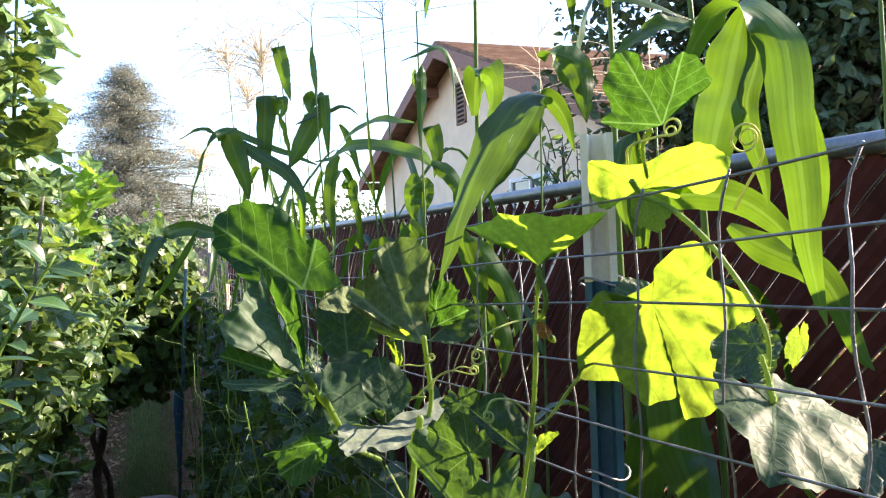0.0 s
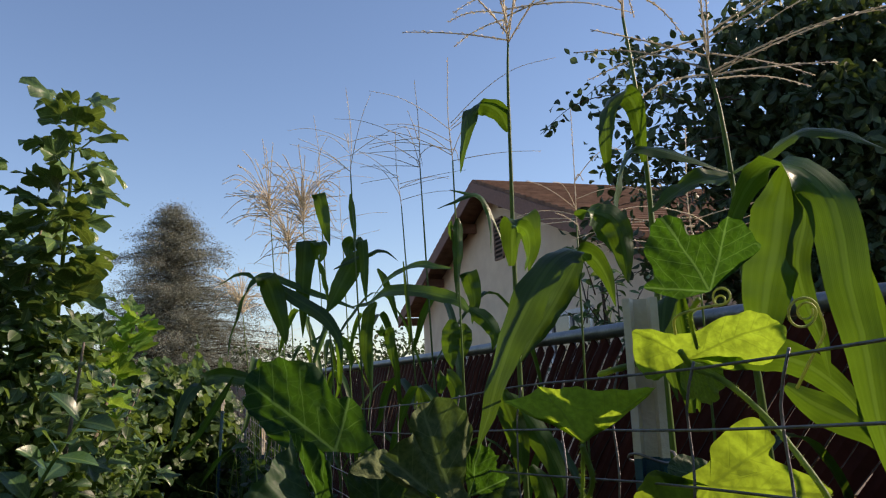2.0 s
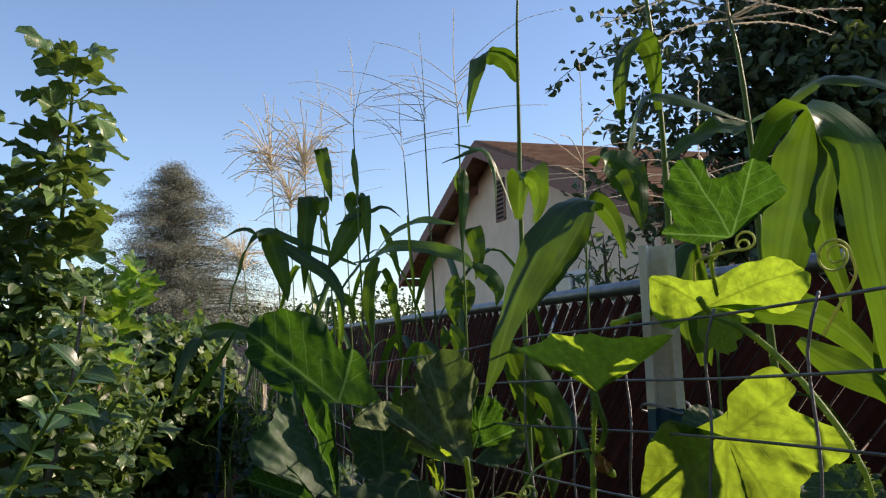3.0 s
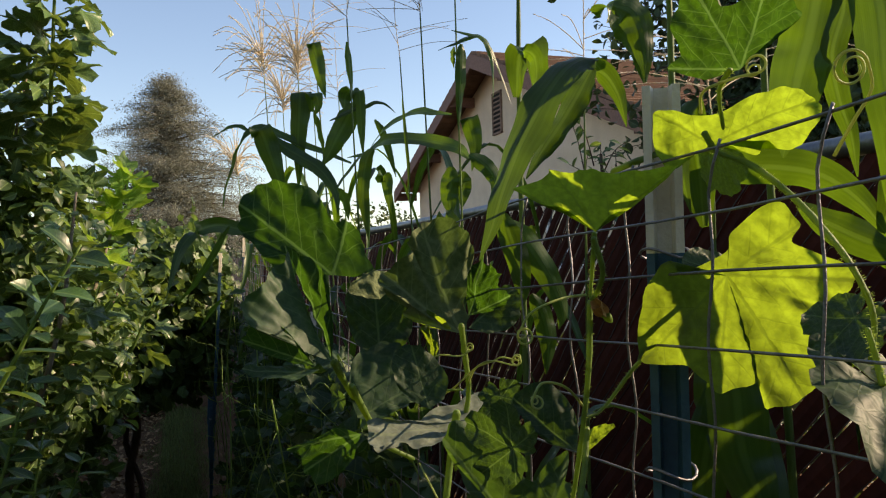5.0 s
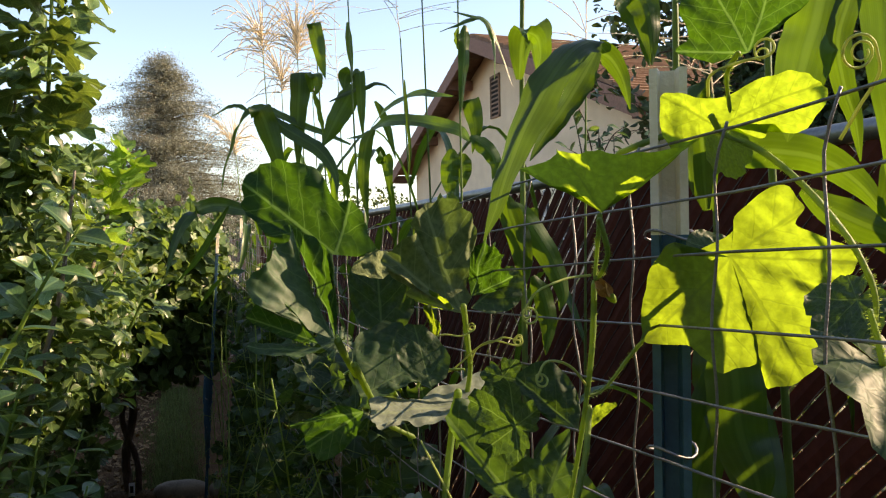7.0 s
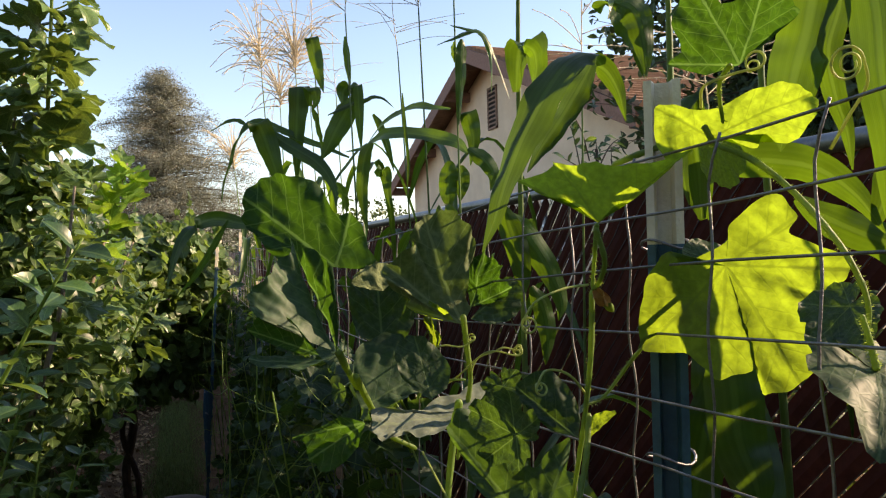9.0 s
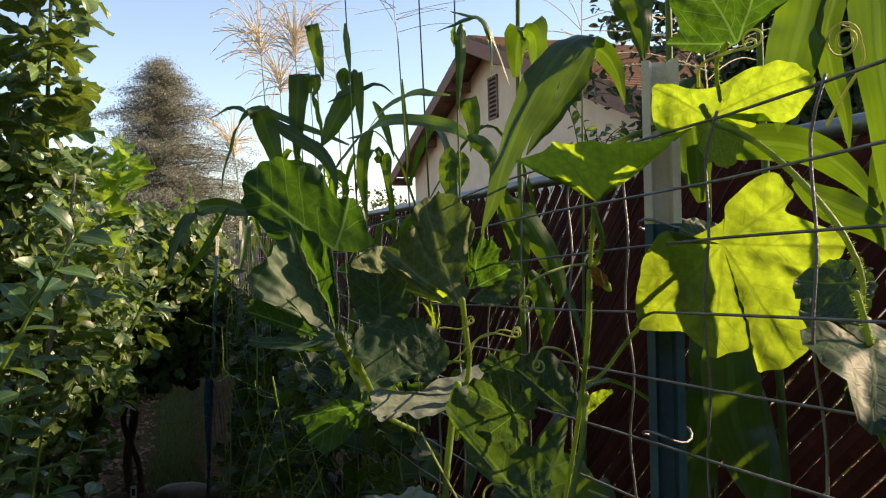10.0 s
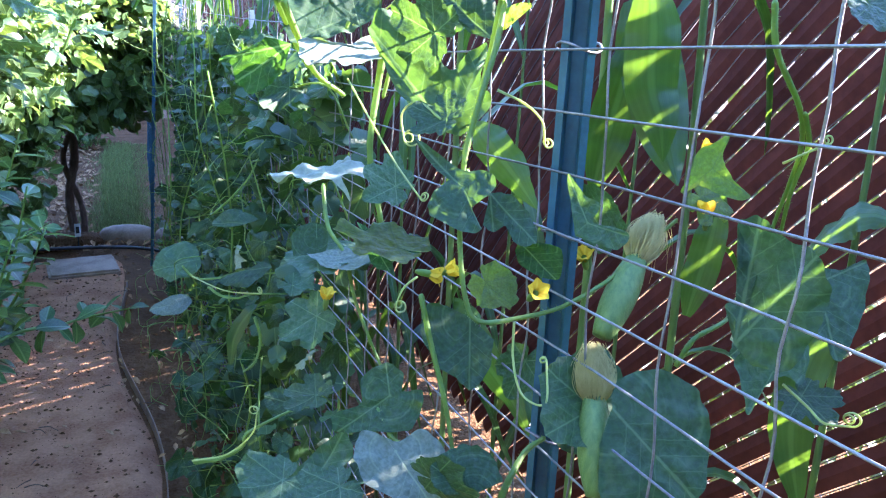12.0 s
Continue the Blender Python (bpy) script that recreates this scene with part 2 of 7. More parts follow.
old_wood = rough_stuff("weathered_boards", (0.20, 0.13, 0.095), (0.36, 0.25, 0.19), 7, 0.9, 0.6, stretch=(5, 5, 1))
dark_void = rough_stuff("dark_backing", (0.01, 0.01, 0.01), (0.02, 0.018, 0.016), 5, 0.9, 0.1)
glass, _nt, _b = shader("window_glass")
_b.inputs["Base Color"].default_value, _b.inputs["Roughness"].default_value = (0.03, 0.035, 0.04, 1), 0.04
_b.inputs["Specular IOR Level"].default_value = 0.8


def let_through(m, color, share):
    """Lets some light pass through a soft, juicy surface."""
    nt = m.node_tree
    tr = nt.nodes.new("ShaderNodeBsdfTranslucent")
    tr.inputs["Color"].default_value = (*color, 1)
    mx = nt.nodes.new("ShaderNodeMixShader")
    mx.inputs[0].default_value = share
    nt.links.new(nt.nodes["Principled BSDF"].outputs[0], mx.inputs[1])
    nt.links.new(tr.outputs[0], mx.inputs[2])
    nt.links.new(mx.outputs[0], nt.nodes["Material Output"].inputs[0])


let_through(stem_green, (0.40, 0.55, 0.10), 0.4)
let_through(tendril_green, (0.62, 0.68, 0.25), 0.4)
let_through(silk_gold, (0.75, 0.66, 0.25), 0.4)
let_through(stalk_green, (0.30, 0.45, 0.08), 0.25)


# ---- mesh helpers ----
def mesh_of(name, verts, faces, mat, uvs=None, smooth=True):
    me = bpy.data.meshes.new(name)
    me.from_pydata([tuple(v) for v in verts], [], [tuple(f) for f in faces])
    if uvs is not None:
        lay = me.uv_layers.new(name="UVMap")
        idx = np.empty(len(me.loops), dtype=np.int32)
        me.loops.foreach_get("vertex_index", idx)
        lay.data.foreach_set("uv", np.asarray(uvs, dtype=np.float32)[idx].ravel())
    me.materials.append(mat)
    if smooth:
        me.polygons.foreach_set("use_smooth", [True] * len(me.polygons))
    me.update()
    return me


def part(name, me, parent=None, label="", m=None):
    ob = new(name, me)
    if parent is not None:
        ob.parent = parent
    if m is not None:
        ob.matrix_basis = m
    if label:
        tagged(ob, label)
    return ob


def thing(name, place, label, category, group="", kind=""):
    ob = new(name)
    ob.empty_display_size = 0.1
    ob.location = place
    return tagged(ob, label, category, group, kind)


def local(ob, points):
    return [Vector(p) - ob.location for p in points]


def box_bm(bm, lo, hi, bevel=0.0):
    r = bmesh.ops.create_cube(bm, size=1)
    lo, hi = Vector(lo), Vector(hi)
    for v in r["verts"]:
        v.co = Vector((lo[i] + (v.co[i] + 0.5) * (hi[i] - lo[i]) for i in range(3)))
    if bevel:
        es = {e for v in r["verts"] for e in v.link_edges}
        bmesh.ops.bevel(bm, geom=list(es), offset=bevel, segments=2, affect="EDGES")


def box(name, lo, hi, mat, bevel=0.004):
    bm = bmesh.new()
    box_bm(bm, lo, hi, bevel)
    me = bpy.data.meshes.new(name)
    bm.to_mesh(me)
    bm.free()
    me.materials.append(mat)
    return me


def smooth_line(points, n):
    """Points along a smooth line through those given."""
    p = [Vector(q) for q in points]
    p = [p[0] * 2 - p[1]] + p + [p[-1] * 2 - p[-2]]
    k = len(p) - 3
    out = []
    for i in range(n):
        s = i / (n - 1) * k
        j = min(int(s), k - 1)
        f = s - j
        a, b, c, d = p[j:j + 4]
        out.append(0.5 * (2 * b + (c - a) * f + (2 * a - 5 * b + 4 * c - d) * f * f + (3 * b - a - 3 * c + d) * f ** 3))
    return out


def tube(points, radius, sides=6, tip=1.0, close=True):
    """A tapering tube along points: vertices and faces. radius: a number or one for each point."""
    n = len(points)
    rad = radius if isinstance(radius, (list, tuple)) else [radius * (1 + (tip - 1) * i / max(n - 1, 1)) for i in range(n)]
    verts, faces = [], []
    side = None
    for i, p in enumerate(points):
        t = (points[min(i + 1, n - 1)] - points[max(i - 1, 0)])
        t = t.normalized() if t.length > 1e-9 else Vector((0, 0, 1))
        if side is None:
            side = t.orthogonal().normalized()
        side = side - t * side.dot(t)
        side = side.normalized() if side.length > 1e-6 else t.orthogonal().normalized()
        other = t.cross(side)
        for k in range(sides):
            a = 2 * math.pi * k / sides
            verts.append(p + (side * math.cos(a) + other * math.sin(a)) * rad[i])
    for i in range(n - 1):
        for k in range(sides):
            a, b = i * sides + k, i * sides + (k + 1) % sides
            faces.append((a, b, b + sides, a + sides))
    if close:
        faces.append(tuple(range(sides - 1, -1, -1)))
        faces.append(tuple((n - 1) * sides + k for k in range(sides)))
    return verts, faces


class Heap:
    """Gathers vertices and faces of many pieces for one mesh."""
    def __init__(self):
        self.v, self.f, self.uv = [], [], []

    def add(self, vf, uv=None):
        n = len(self.v)
        self.v.extend(vf[0])
        self.f.extend(tuple(i + n for i in f) for f in vf[1])
        self.uv.extend(uv if uv is not None else [(0.5, 0.5)] * len(vf[0]))

    def mesh(self, name, mat, uv=False, smooth=True):
        return mesh_of(name, self.v, self.f, mat, self.uv if uv else None, smooth)


RIGHT, AHEAD, UP = Vector((0.935, -0.355, 0)), Vector((0.355, 0.935, 0)), Vector((0, 0, 1))


# ---- leaves ----
def lobed_leaf(seed, lobe=0.15, cup=0.1, wave=0.05, rings=8, segs=42, notch=0.12, long=1.0, back=1.0, fan=0.5):
    """A round, lobed leaf with its stalk at the origin and its tip at (0, 1): vertices, faces, uv."""
    rnd = random.Random(seed)
    ph = [rnd.uniform(0, 6.28) for _ in range(5)]
    verts, faces = [Vector((0, 0, 0))], []
    for i in range(1, rings + 1):
        q = i / rings
        for k in range(segs):
            a = -math.pi + 2 * math.pi * (k + 0.5) / segs
            f = abs(a) / math.pi
            r = 0.80 + 0.20 * math.cos(a * 1.1) if f < 0.8 else 0.68
            r *= 1 - lobe * ((1 - math.cos(6 * a)) / 2) ** 2.5 * (1.0 if f < 0.75 else 0.4)
            if f > 0.86:
                r *= notch + (1 - notch) * (1 - (f - 0.86) / 0.14) ** 0.7
            r *= 1 + 0.022 * math.sin(17 * a + ph[0]) + 0.018 * math.sin(29 * a + ph[1]) + 0.06 * math.sin(3 * a + ph[2]) + 0.05 * noise.noise((a * 6.0, seed, 0))
            if f > fan:
                r *= 1 - (1 - back) * min(1, (f - fan) / (0.3 if fan > 0.4 else 0.16))
            r *= q ** 0.9
            x, y = r * math.sin(a), r * math.cos(a) * long
            z = cup * r * r + wave * r * r * math.sin(5 * a + ph[3]) + 0.5 * wave * r * r * math.sin(11 * a + ph[4])
            z += 0.030 * r * (1 - math.cos(6 * a)) * (1 - 0.4 * r)
            z += 0.05 * noise.noise((x * 4 + seed, y * 4, 0.3)) + 0.028 * noise.noise((x * 9 + seed, y * 9, 0.9)) + 0.05 * q ** 5 * r * math.sin(13 * a + ph[1])
            verts.append(Vector((x, y, z)))
    for k in range(segs):
        if k != segs - 1:
            faces.append((0, 1 + k, 2 + k))
        for i in range(rings - 1):
            if k == segs - 1:
                continue
            a = 1 + i * segs + k
            faces.append((a, a + segs, a + segs + 1, a + 1))
    return verts, faces, [(v.x, v.y) for v in verts]


def oval_leaf(seed, width=0.5, fold=0.18, droop=0.2, n=5, across=2, wide_at=0.5):
    """An oval leaf, folded along its midrib, from the origin to (0, 1): vertices, faces, uv."""
    rnd = random.Random(seed)
    tw, wv = rnd.uniform(-0.25, 0.25), rnd.uniform(0, 6.28)
    verts, faces = [], []
    m = 2 * across + 1
    for i in range(n + 1):
        t = i / n
        e = t ** (math.log(0.5) / math.log(wide_at))
        w = width / 2 * max(math.sin(math.pi * e), 0.03) ** 0.8
        for k in range(m):
            s = k / across - 1
            x = s * w
            z = abs(s) * w * fold * 2 - droop * t * t + tw * x * t + 0.03 * math.sin(7 * t + wv) * abs(s)
            verts.append(Vector((x, t, z)))
    for i in range(n):
        for k in range(m - 1):
            a = i * m + k
            faces.append((a, a + 1, a + m + 1, a + m))
    return verts, faces, [(v.x, v.y) for v in verts]


def leaf_frame(base, tip, side):
    """The pose that lays a leaf from base to tip, with side marking where its breadth lies."""
    base, tip, side = Vector(base), Vector(tip), Vector(side)
    y = tip - base
    length = y.length
    y = y / length
    s = side - base
    x = s - y * s.dot(y)
    breadth = x.length
    x = x / breadth
    z = x.cross(y)
    if z.z < 0:
        x, z = -x, -z
    m = Matrix((x, y, z)).transposed().to_4x4()
    m.translation = base
    return m, length, breadth


def random_turns(n, rng, up=0.6, spread=1.0, lean=(0.0, 0.0)):
    """n rotations (3 x 3) for leaves: normals gather about the sky by up, stalks point any way."""
    nrm = rng.normal(size=(n, 3)) * spread
    nrm[:, 2] += up * 2
    nrm[:, 0] += lean[0] * 2
    nrm[:, 1] += lean[1] * 2
    nrm /= np.linalg.norm(nrm, axis=1)[:, None]
    y = rng.normal(size=(n, 3))
    y[:, 2] -= 0.5
    y -= nrm * (y * nrm).sum(1)[:, None]
    y /= np.linalg.norm(y, axis=1)[:, None]
    x = np.cross(y, nrm)
    return np.stack((x, y, nrm), axis=2)


def leaf_cloud(name, places, sizes, templates, mat, seed, up=0.5, spread=1.0, lean=(0.0, 0.0)):
    """One mesh of many leaves at places."""
    rng = np.random.default_rng(seed)
    places = np.asarray(places, dtype=float)
    turns = random_turns(len(places), rng, up, spread, lean)
    pick = rng.integers(0, len(templates), len(places))
    allv, allf, alluv, base = [], [], [], 0
    for k, (tv, tf, tuv) in enumerate(templates):
        tv = np.array([tuple(v) for v in tv])
        sel = np.nonzero(pick == k)[0]
        if not len(sel):
            continue
        w = np.einsum("nij,vj->nvi", turns[sel], tv) * np.asarray(sizes)[sel][:, None, None] + places[sel][:, None, :]
        allv.append(w.reshape(-1, 3))
        alluv.append(np.tile(np.array(tuv), (len(sel), 1)))
        nv = len(tv)
        for i in range(len(sel)):
            o = base + i * nv
            allf.extend(tuple(j + o for j in f) for f in tf)
        base += nv * len(sel)
    return mesh_of(name, np.concatenate(allv), allf, mat, np.concatenate(alluv))


def in_blobs(n, blobs, rng, shell=0.55):
    """n places inside ellipsoids (centre, radii), thicker towards their skins."""
    vol = np.array([b[1][0] * b[1][1] * b[1][2] for b in blobs]) ** 0.75
    pick = rng.choice(len(blobs), n, p=vol / vol.sum())
    d = rng.normal(size=(n, 3))
    d /= np.linalg.norm(d, axis=1)[:, None]
    r = shell + (1 - shell) * rng.random(n) ** 0.7
    r *= 1 + 0.22 * np.sin(d[:, 0] * 7 + pick) * np.cos(d[:, 1] * 6 + d[:, 2] * 5)
    c = np.array([b[0] for b in blobs])[pick]
    e = np.array([b[1] for b in blobs])[pick]
    return c + d * r[:, None] * e


# ---- ground, path and borders ----
def ground_height(x, y):
    near = max(0.0, 1 - max(abs(x) / 6, abs(y - 3) / 7))
    return near * (0.02 * noise.noise((x * 1.3, y * 1.3, 0)) + 0.012 * noise.noise((x * 6, y * 6, 4))) - 0.02


def make_ground():
    xs = sorted(set([-400, -120, -40, -15, -8] + [round(-5 + 0.16 * i, 3) for i in range(66)] + [8, 15, 40, 120, 400]))
    ys = sorted(set([-400, -120, -40, -12, -5] + [round(-2 + 0.16 * i, 3) for i in range(76)] + [13, 18, 40, 120, 400, 1500]))
    verts = [(x, y, ground_height(x, y)) for y in ys for x in xs]
    n = len(xs)
    faces = [(j * n + i, j * n + i + 1, (j + 1) * n + i + 1, (j + 1) * n + i) for j in range(len(ys) - 1) for i in range(n - 1)]
    ob = new("ground", mesh_of("ground", verts, faces, soil))
    tagged(ob, "dark crumbly garden soil with bits of dry leaf", "ground", kind="structure")


def path_edge(y):
    return -0.34 + 0.035 * math.sin(y * 3.1 + 0.6) + 0.05 * math.sin(y * 1.4 - 0.9)


def make_path():
    rows = 110
    verts, faces = [], []
    across = 14
    for i in range(rows):
        y = -1.2 + 6.0 * i / (rows - 1)
        right, left = path_edge(y), -1.05 + 0.06 * math.sin(y * 2.2)
        for k in range(across):
            x = right + (left - right) * k / (across - 1)
            z = 0.022 + 0.008 * noise.noise((x * 3, y * 3, 1)) + 0.004 * noise.noise((x * 14, y * 14, 2))
            if k in (0, across - 1):
                z = -0.03
            verts.append((x, y, z))
    for i in range(rows - 1):
        for k in range(across - 1):
            a = i * across + k
            faces.append((a, a + 1, a + across + 1, a + across))
    ob = new("path", mesh_of("path", verts, faces, path_dirt))
    tagged(ob, "packed brown dirt garden path with small debris", "path", kind="structure")
    edge = [Vector((path_edge(y) + 0.004, y, 0.030 + 0.004 * math.sin(y * 5))) for y in np.linspace(-1.1, 4.3, 70)]
    h = Heap()
    low = [p + Vector((0, 0, -0.06)) for p in edge]
    n = len(edge)
    vs = edge + low + [p + Vector((0.004, 0, 0)) for p in edge] + [p + Vector((0.004, 0, 0)) for p in low]
    fs = []
    for i in range(n - 1):
        fs += [(i, i + 1, n + i + 1, n + i), (2 * n + i, 3 * n + i, 3 * n + i + 1, 2 * n + i + 1), (i, 2 * n + i, 2 * n + i + 1, i + 1)]
    h.add((vs, fs))
    e = new("lawn_edging", h.mesh("lawn_edging", edging, smooth=False))
    tagged(e, "thin curved brown edging strip along the dirt path", "edging", kind="structure")


def pebble(seed, sx, sy, sz, mat, name):
    bm = bmesh.new()
    bmesh.ops.create_icosphere(bm, subdivisions=3, radius=1)
    for v in bm.verts:
        k = 1 + 0.18 * noise.noise(v.co * 1.4 + Vector((seed, 0, 0))) + 0.05 * noise.noise(v.co * 4 + Vector((seed, 3, 0)))
        c = v.co * k
        v.co = Vector((math.copysign(abs(c.x) ** 0.75, c.x) * sx, math.copysign(abs(c.y) ** 0.75, c.y) * sy, math.copysign(abs(c.z) ** 0.7, c.z) * sz))
    me = bpy.data.meshes.new(name)
    bm.to_mesh(me)
    bm.free()
    me.materials.append(mat)
    me.polygons.foreach_set("use_smooth", [True] * len(me.polygons))
    return me


make_ground()
make_path()
def make_slab():
    bm = bmesh.new()
    box_bm(bm, (-0.19, -0.17, -0.03), (0.19, 0.17, 0.022), 0.012)
    for v in bm.verts:
        v.co += Vector((0.022 * noise.noise(v.co * 9), 0.022 * noise.noise(v.co * 9 + Vector((5, 0, 0))), 0.004 * noise.noise(v.co * 14)))
    me = bpy.data.meshes.new("stepping_stone")
    bm.to_mesh(me)
    bm.free()
    me.materials.append(stone_grey)
    tagged(part("stepping_stone", me, m=pose(-0.58, 4.62, 0.025, 0, 0, 8)), "flat pale stepping stone set in the dirt path", "stone")


make_slab()
for i, (x, y, sx, sy, sz) in enumerate(((-0.32, 5.28, 0.17, 0.09, 0.07), (-0.05, 5.22, 0.10, 0.08, 0.06), (-0.78, 5.22, 0.30, 0.10, 0.055), (-1.25, 5.25, 0.2, 0.1, 0.06))):
    tagged(part("border_stone", pebble(11 + i, sx, sy, sz, stone_grey if i != 2 else soil, "border_stone"), m=pose(x, y, sz * 0.5, 0, 0, 10 * i - 12)),
           "rounded grey border stone beside the bed" if i != 2 else "low earth-covered border block beside the bed", "stone", "border stones")
hose = smooth_line([(-1.9, 5.0, 0.03), (-1.2, 5.02, 0.035), (-0.7, 5.0, 0.045), (-0.3, 4.94, 0.04), (-0.05, 4.8, 0.03), (0.3, 4.75, 0.02)], 40)
_v, _f = tube(hose, 0.011, 8)
tagged(part("drip_hose", mesh_of("drip_hose", _v, _f, hose_black)), "black irrigation hose lying across the dirt", "hose")


def scatter_litter():
    rng = np.random.default_rng(5)
    h = Heap()
    for i in range(2600):
        x, y = rng.uniform(-1.1, 0.2), rng.uniform(0.8, 5.2)
        if i > 220:
            x, y = rng.uniform(-2.2, -0.2), 5.05 + 4.2 * rng.random() ** 1.4
            if x > -0.55 and y > 5.5:
                continue
        elif x < path_edge(y) - 0.03 and i % 3:
            x = path_edge(y) + rng.uniform(-0.05, 0.25)
        s = rng.uniform(0.02, 0.065) if i > 220 else rng.uniform(0.012, 0.05)
        tv, tf, tuv = oval_leaf(int(rng.integers(0, 60)), 0.6, 0.3, -0.35, 3, 1)
        m = pose(x, y, 0.04 if x < path_edge(y) and y < 4.8 else 0.012, rng.uniform(-25, 25), rng.uniform(-25, 25), rng.uniform(0, 360)) @ Matrix.Scale(s, 4)
        h.add(([m @ v for v in tv], tf))
    ob = new("leaf_litter", h.mesh("leaf_litter", litter_tan))
    tagged(ob, "dry curled tan leaves scattered over the soil", "dry leaves", kind="stuff")
    grit = Heap()
    for i in range(2200):
        y = rng.uniform(1.2, 4.7)
        x = rng.uniform(-1.0, path_edge(y) - 0.02)
        s = 0.0022 + 0.008 * rng.random() ** 4
        c = Vector((x, y, 0.024 + 0.008 * noise.noise((x * 3, y * 3, 1))))
        d = [Vector((1, 0, 0)), Vector((0, 1, 0)), Vector((-1, 0, 0)), Vector((0, -1, 0)), Vector((0, 0, 0.7)), Vector((0, 0, -0.5))]
        grit.add(([c + v * s * rng.uniform(0.6, 1.4) for v in d], [(0, 1, 4), (1, 2, 4), (2, 3, 4), (3, 0, 4), (1, 0, 5), (2, 1, 5), (3, 2, 5), (0, 3, 5)]))
    tagged(new("path_grit", grit.mesh("path_grit", soil, smooth=False)), "small clods and grit lying on the dirt path", "grit", kind="stuff")
    twigs = Heap()
    for i in range(26):
        y = rng.uniform(1.6, 4.4)
        x = path_edge(y) - rng.uniform(-0.06, 0.5)
        a = rng.uniform(0, 6.28)
        n = rng.uniform(0.03, 0.10)
        p = Vector((x, y, 0.036))
        w = Vector((math.cos(a), math.sin(a), 0.0))
        twigs.add(tube(smooth_line([p, p + w * n * 0.5 + Vector((0, 0, 0.006)), p + w * n + Vector((w.y, -w.x, 0)) * n * 0.2], 7), 0.0022, 5, 0.5))
    tagged(new("dry_twigs", twigs.mesh("dry_twigs", bark)), "short dry twigs lying along the path edge", "twigs", kind="stuff")


scatter_litter()


# ---- the wire garden fence with its steel posts ----
def wire_drop(y):
    """How far the wire mesh sags with y."""
    q = y - 0.2
    return -0.052 * q if q < 1.0 else -0.052 - 0.02 * (q - 1.0) + 0.018 * (q - 1.0) ** 1.5


def make_wire_fence():
    fence = thing("wire_fence", (0, 2.4, 0), "grey welded wire garden fence with vines climbing it", "fence")
    rng = random.Random(8)
    top, rows = 1.7538, 34
    y0, y1 = -0.72, 5.1
    for r in range(rows):
        z = top - 0.0508 * r - (0.015, 0.0075)[r] if r < 2 else top - 0.0508 * r
        pts = []
        for i in range(72):
            y = y0 + (y1 - y0) * i / 71
            wob = 0.004 * noise.noise((y * 2.2, r * 0.7, 0))
            pts.append(Vector((wob + 0.003 * noise.noise((y * 9, r, 5)), y, z + wire_drop(y) + 0.004 * noise.noise((y * 3, r * 1.3, 9)))))
        part("wire", mesh_of("wire", *tube(local(fence, pts), 0.0011, 5), wire_grey), fence)
    cols = int((y1 - y0) / 0.1016)
    for c in range(cols + 1):
        y = -0.7112 + 0.1016 * c
        ph = rng.uniform(0, 6)
        pts = []
        for i in range(100):
            z = top - 0.012 - (0.0508 * (rows - 1) + 0.018) * i / 99
            s = 0.0045 * math.sin(z * 62 + ph) * (0.5 + 0.8 * noise.noise((y * 4, z * 3, 1))) + 0.010 * noise.noise((y * 7, z * 6, 3))
            s -= 0.022 * max(0.0, (z - top + 0.05) / 0.05) ** 1.6
            pts.append(Vector((0.0022 + 0.002 * math.sin(z * 40 + ph), y + s + 0.006 * noise.noise((y * 3, z * 2.5, 7)), z + wire_drop(y))))
        part("wire", mesh_of("wire", *tube(local(fence, pts), 0.0011, 5), wire_grey), fence)


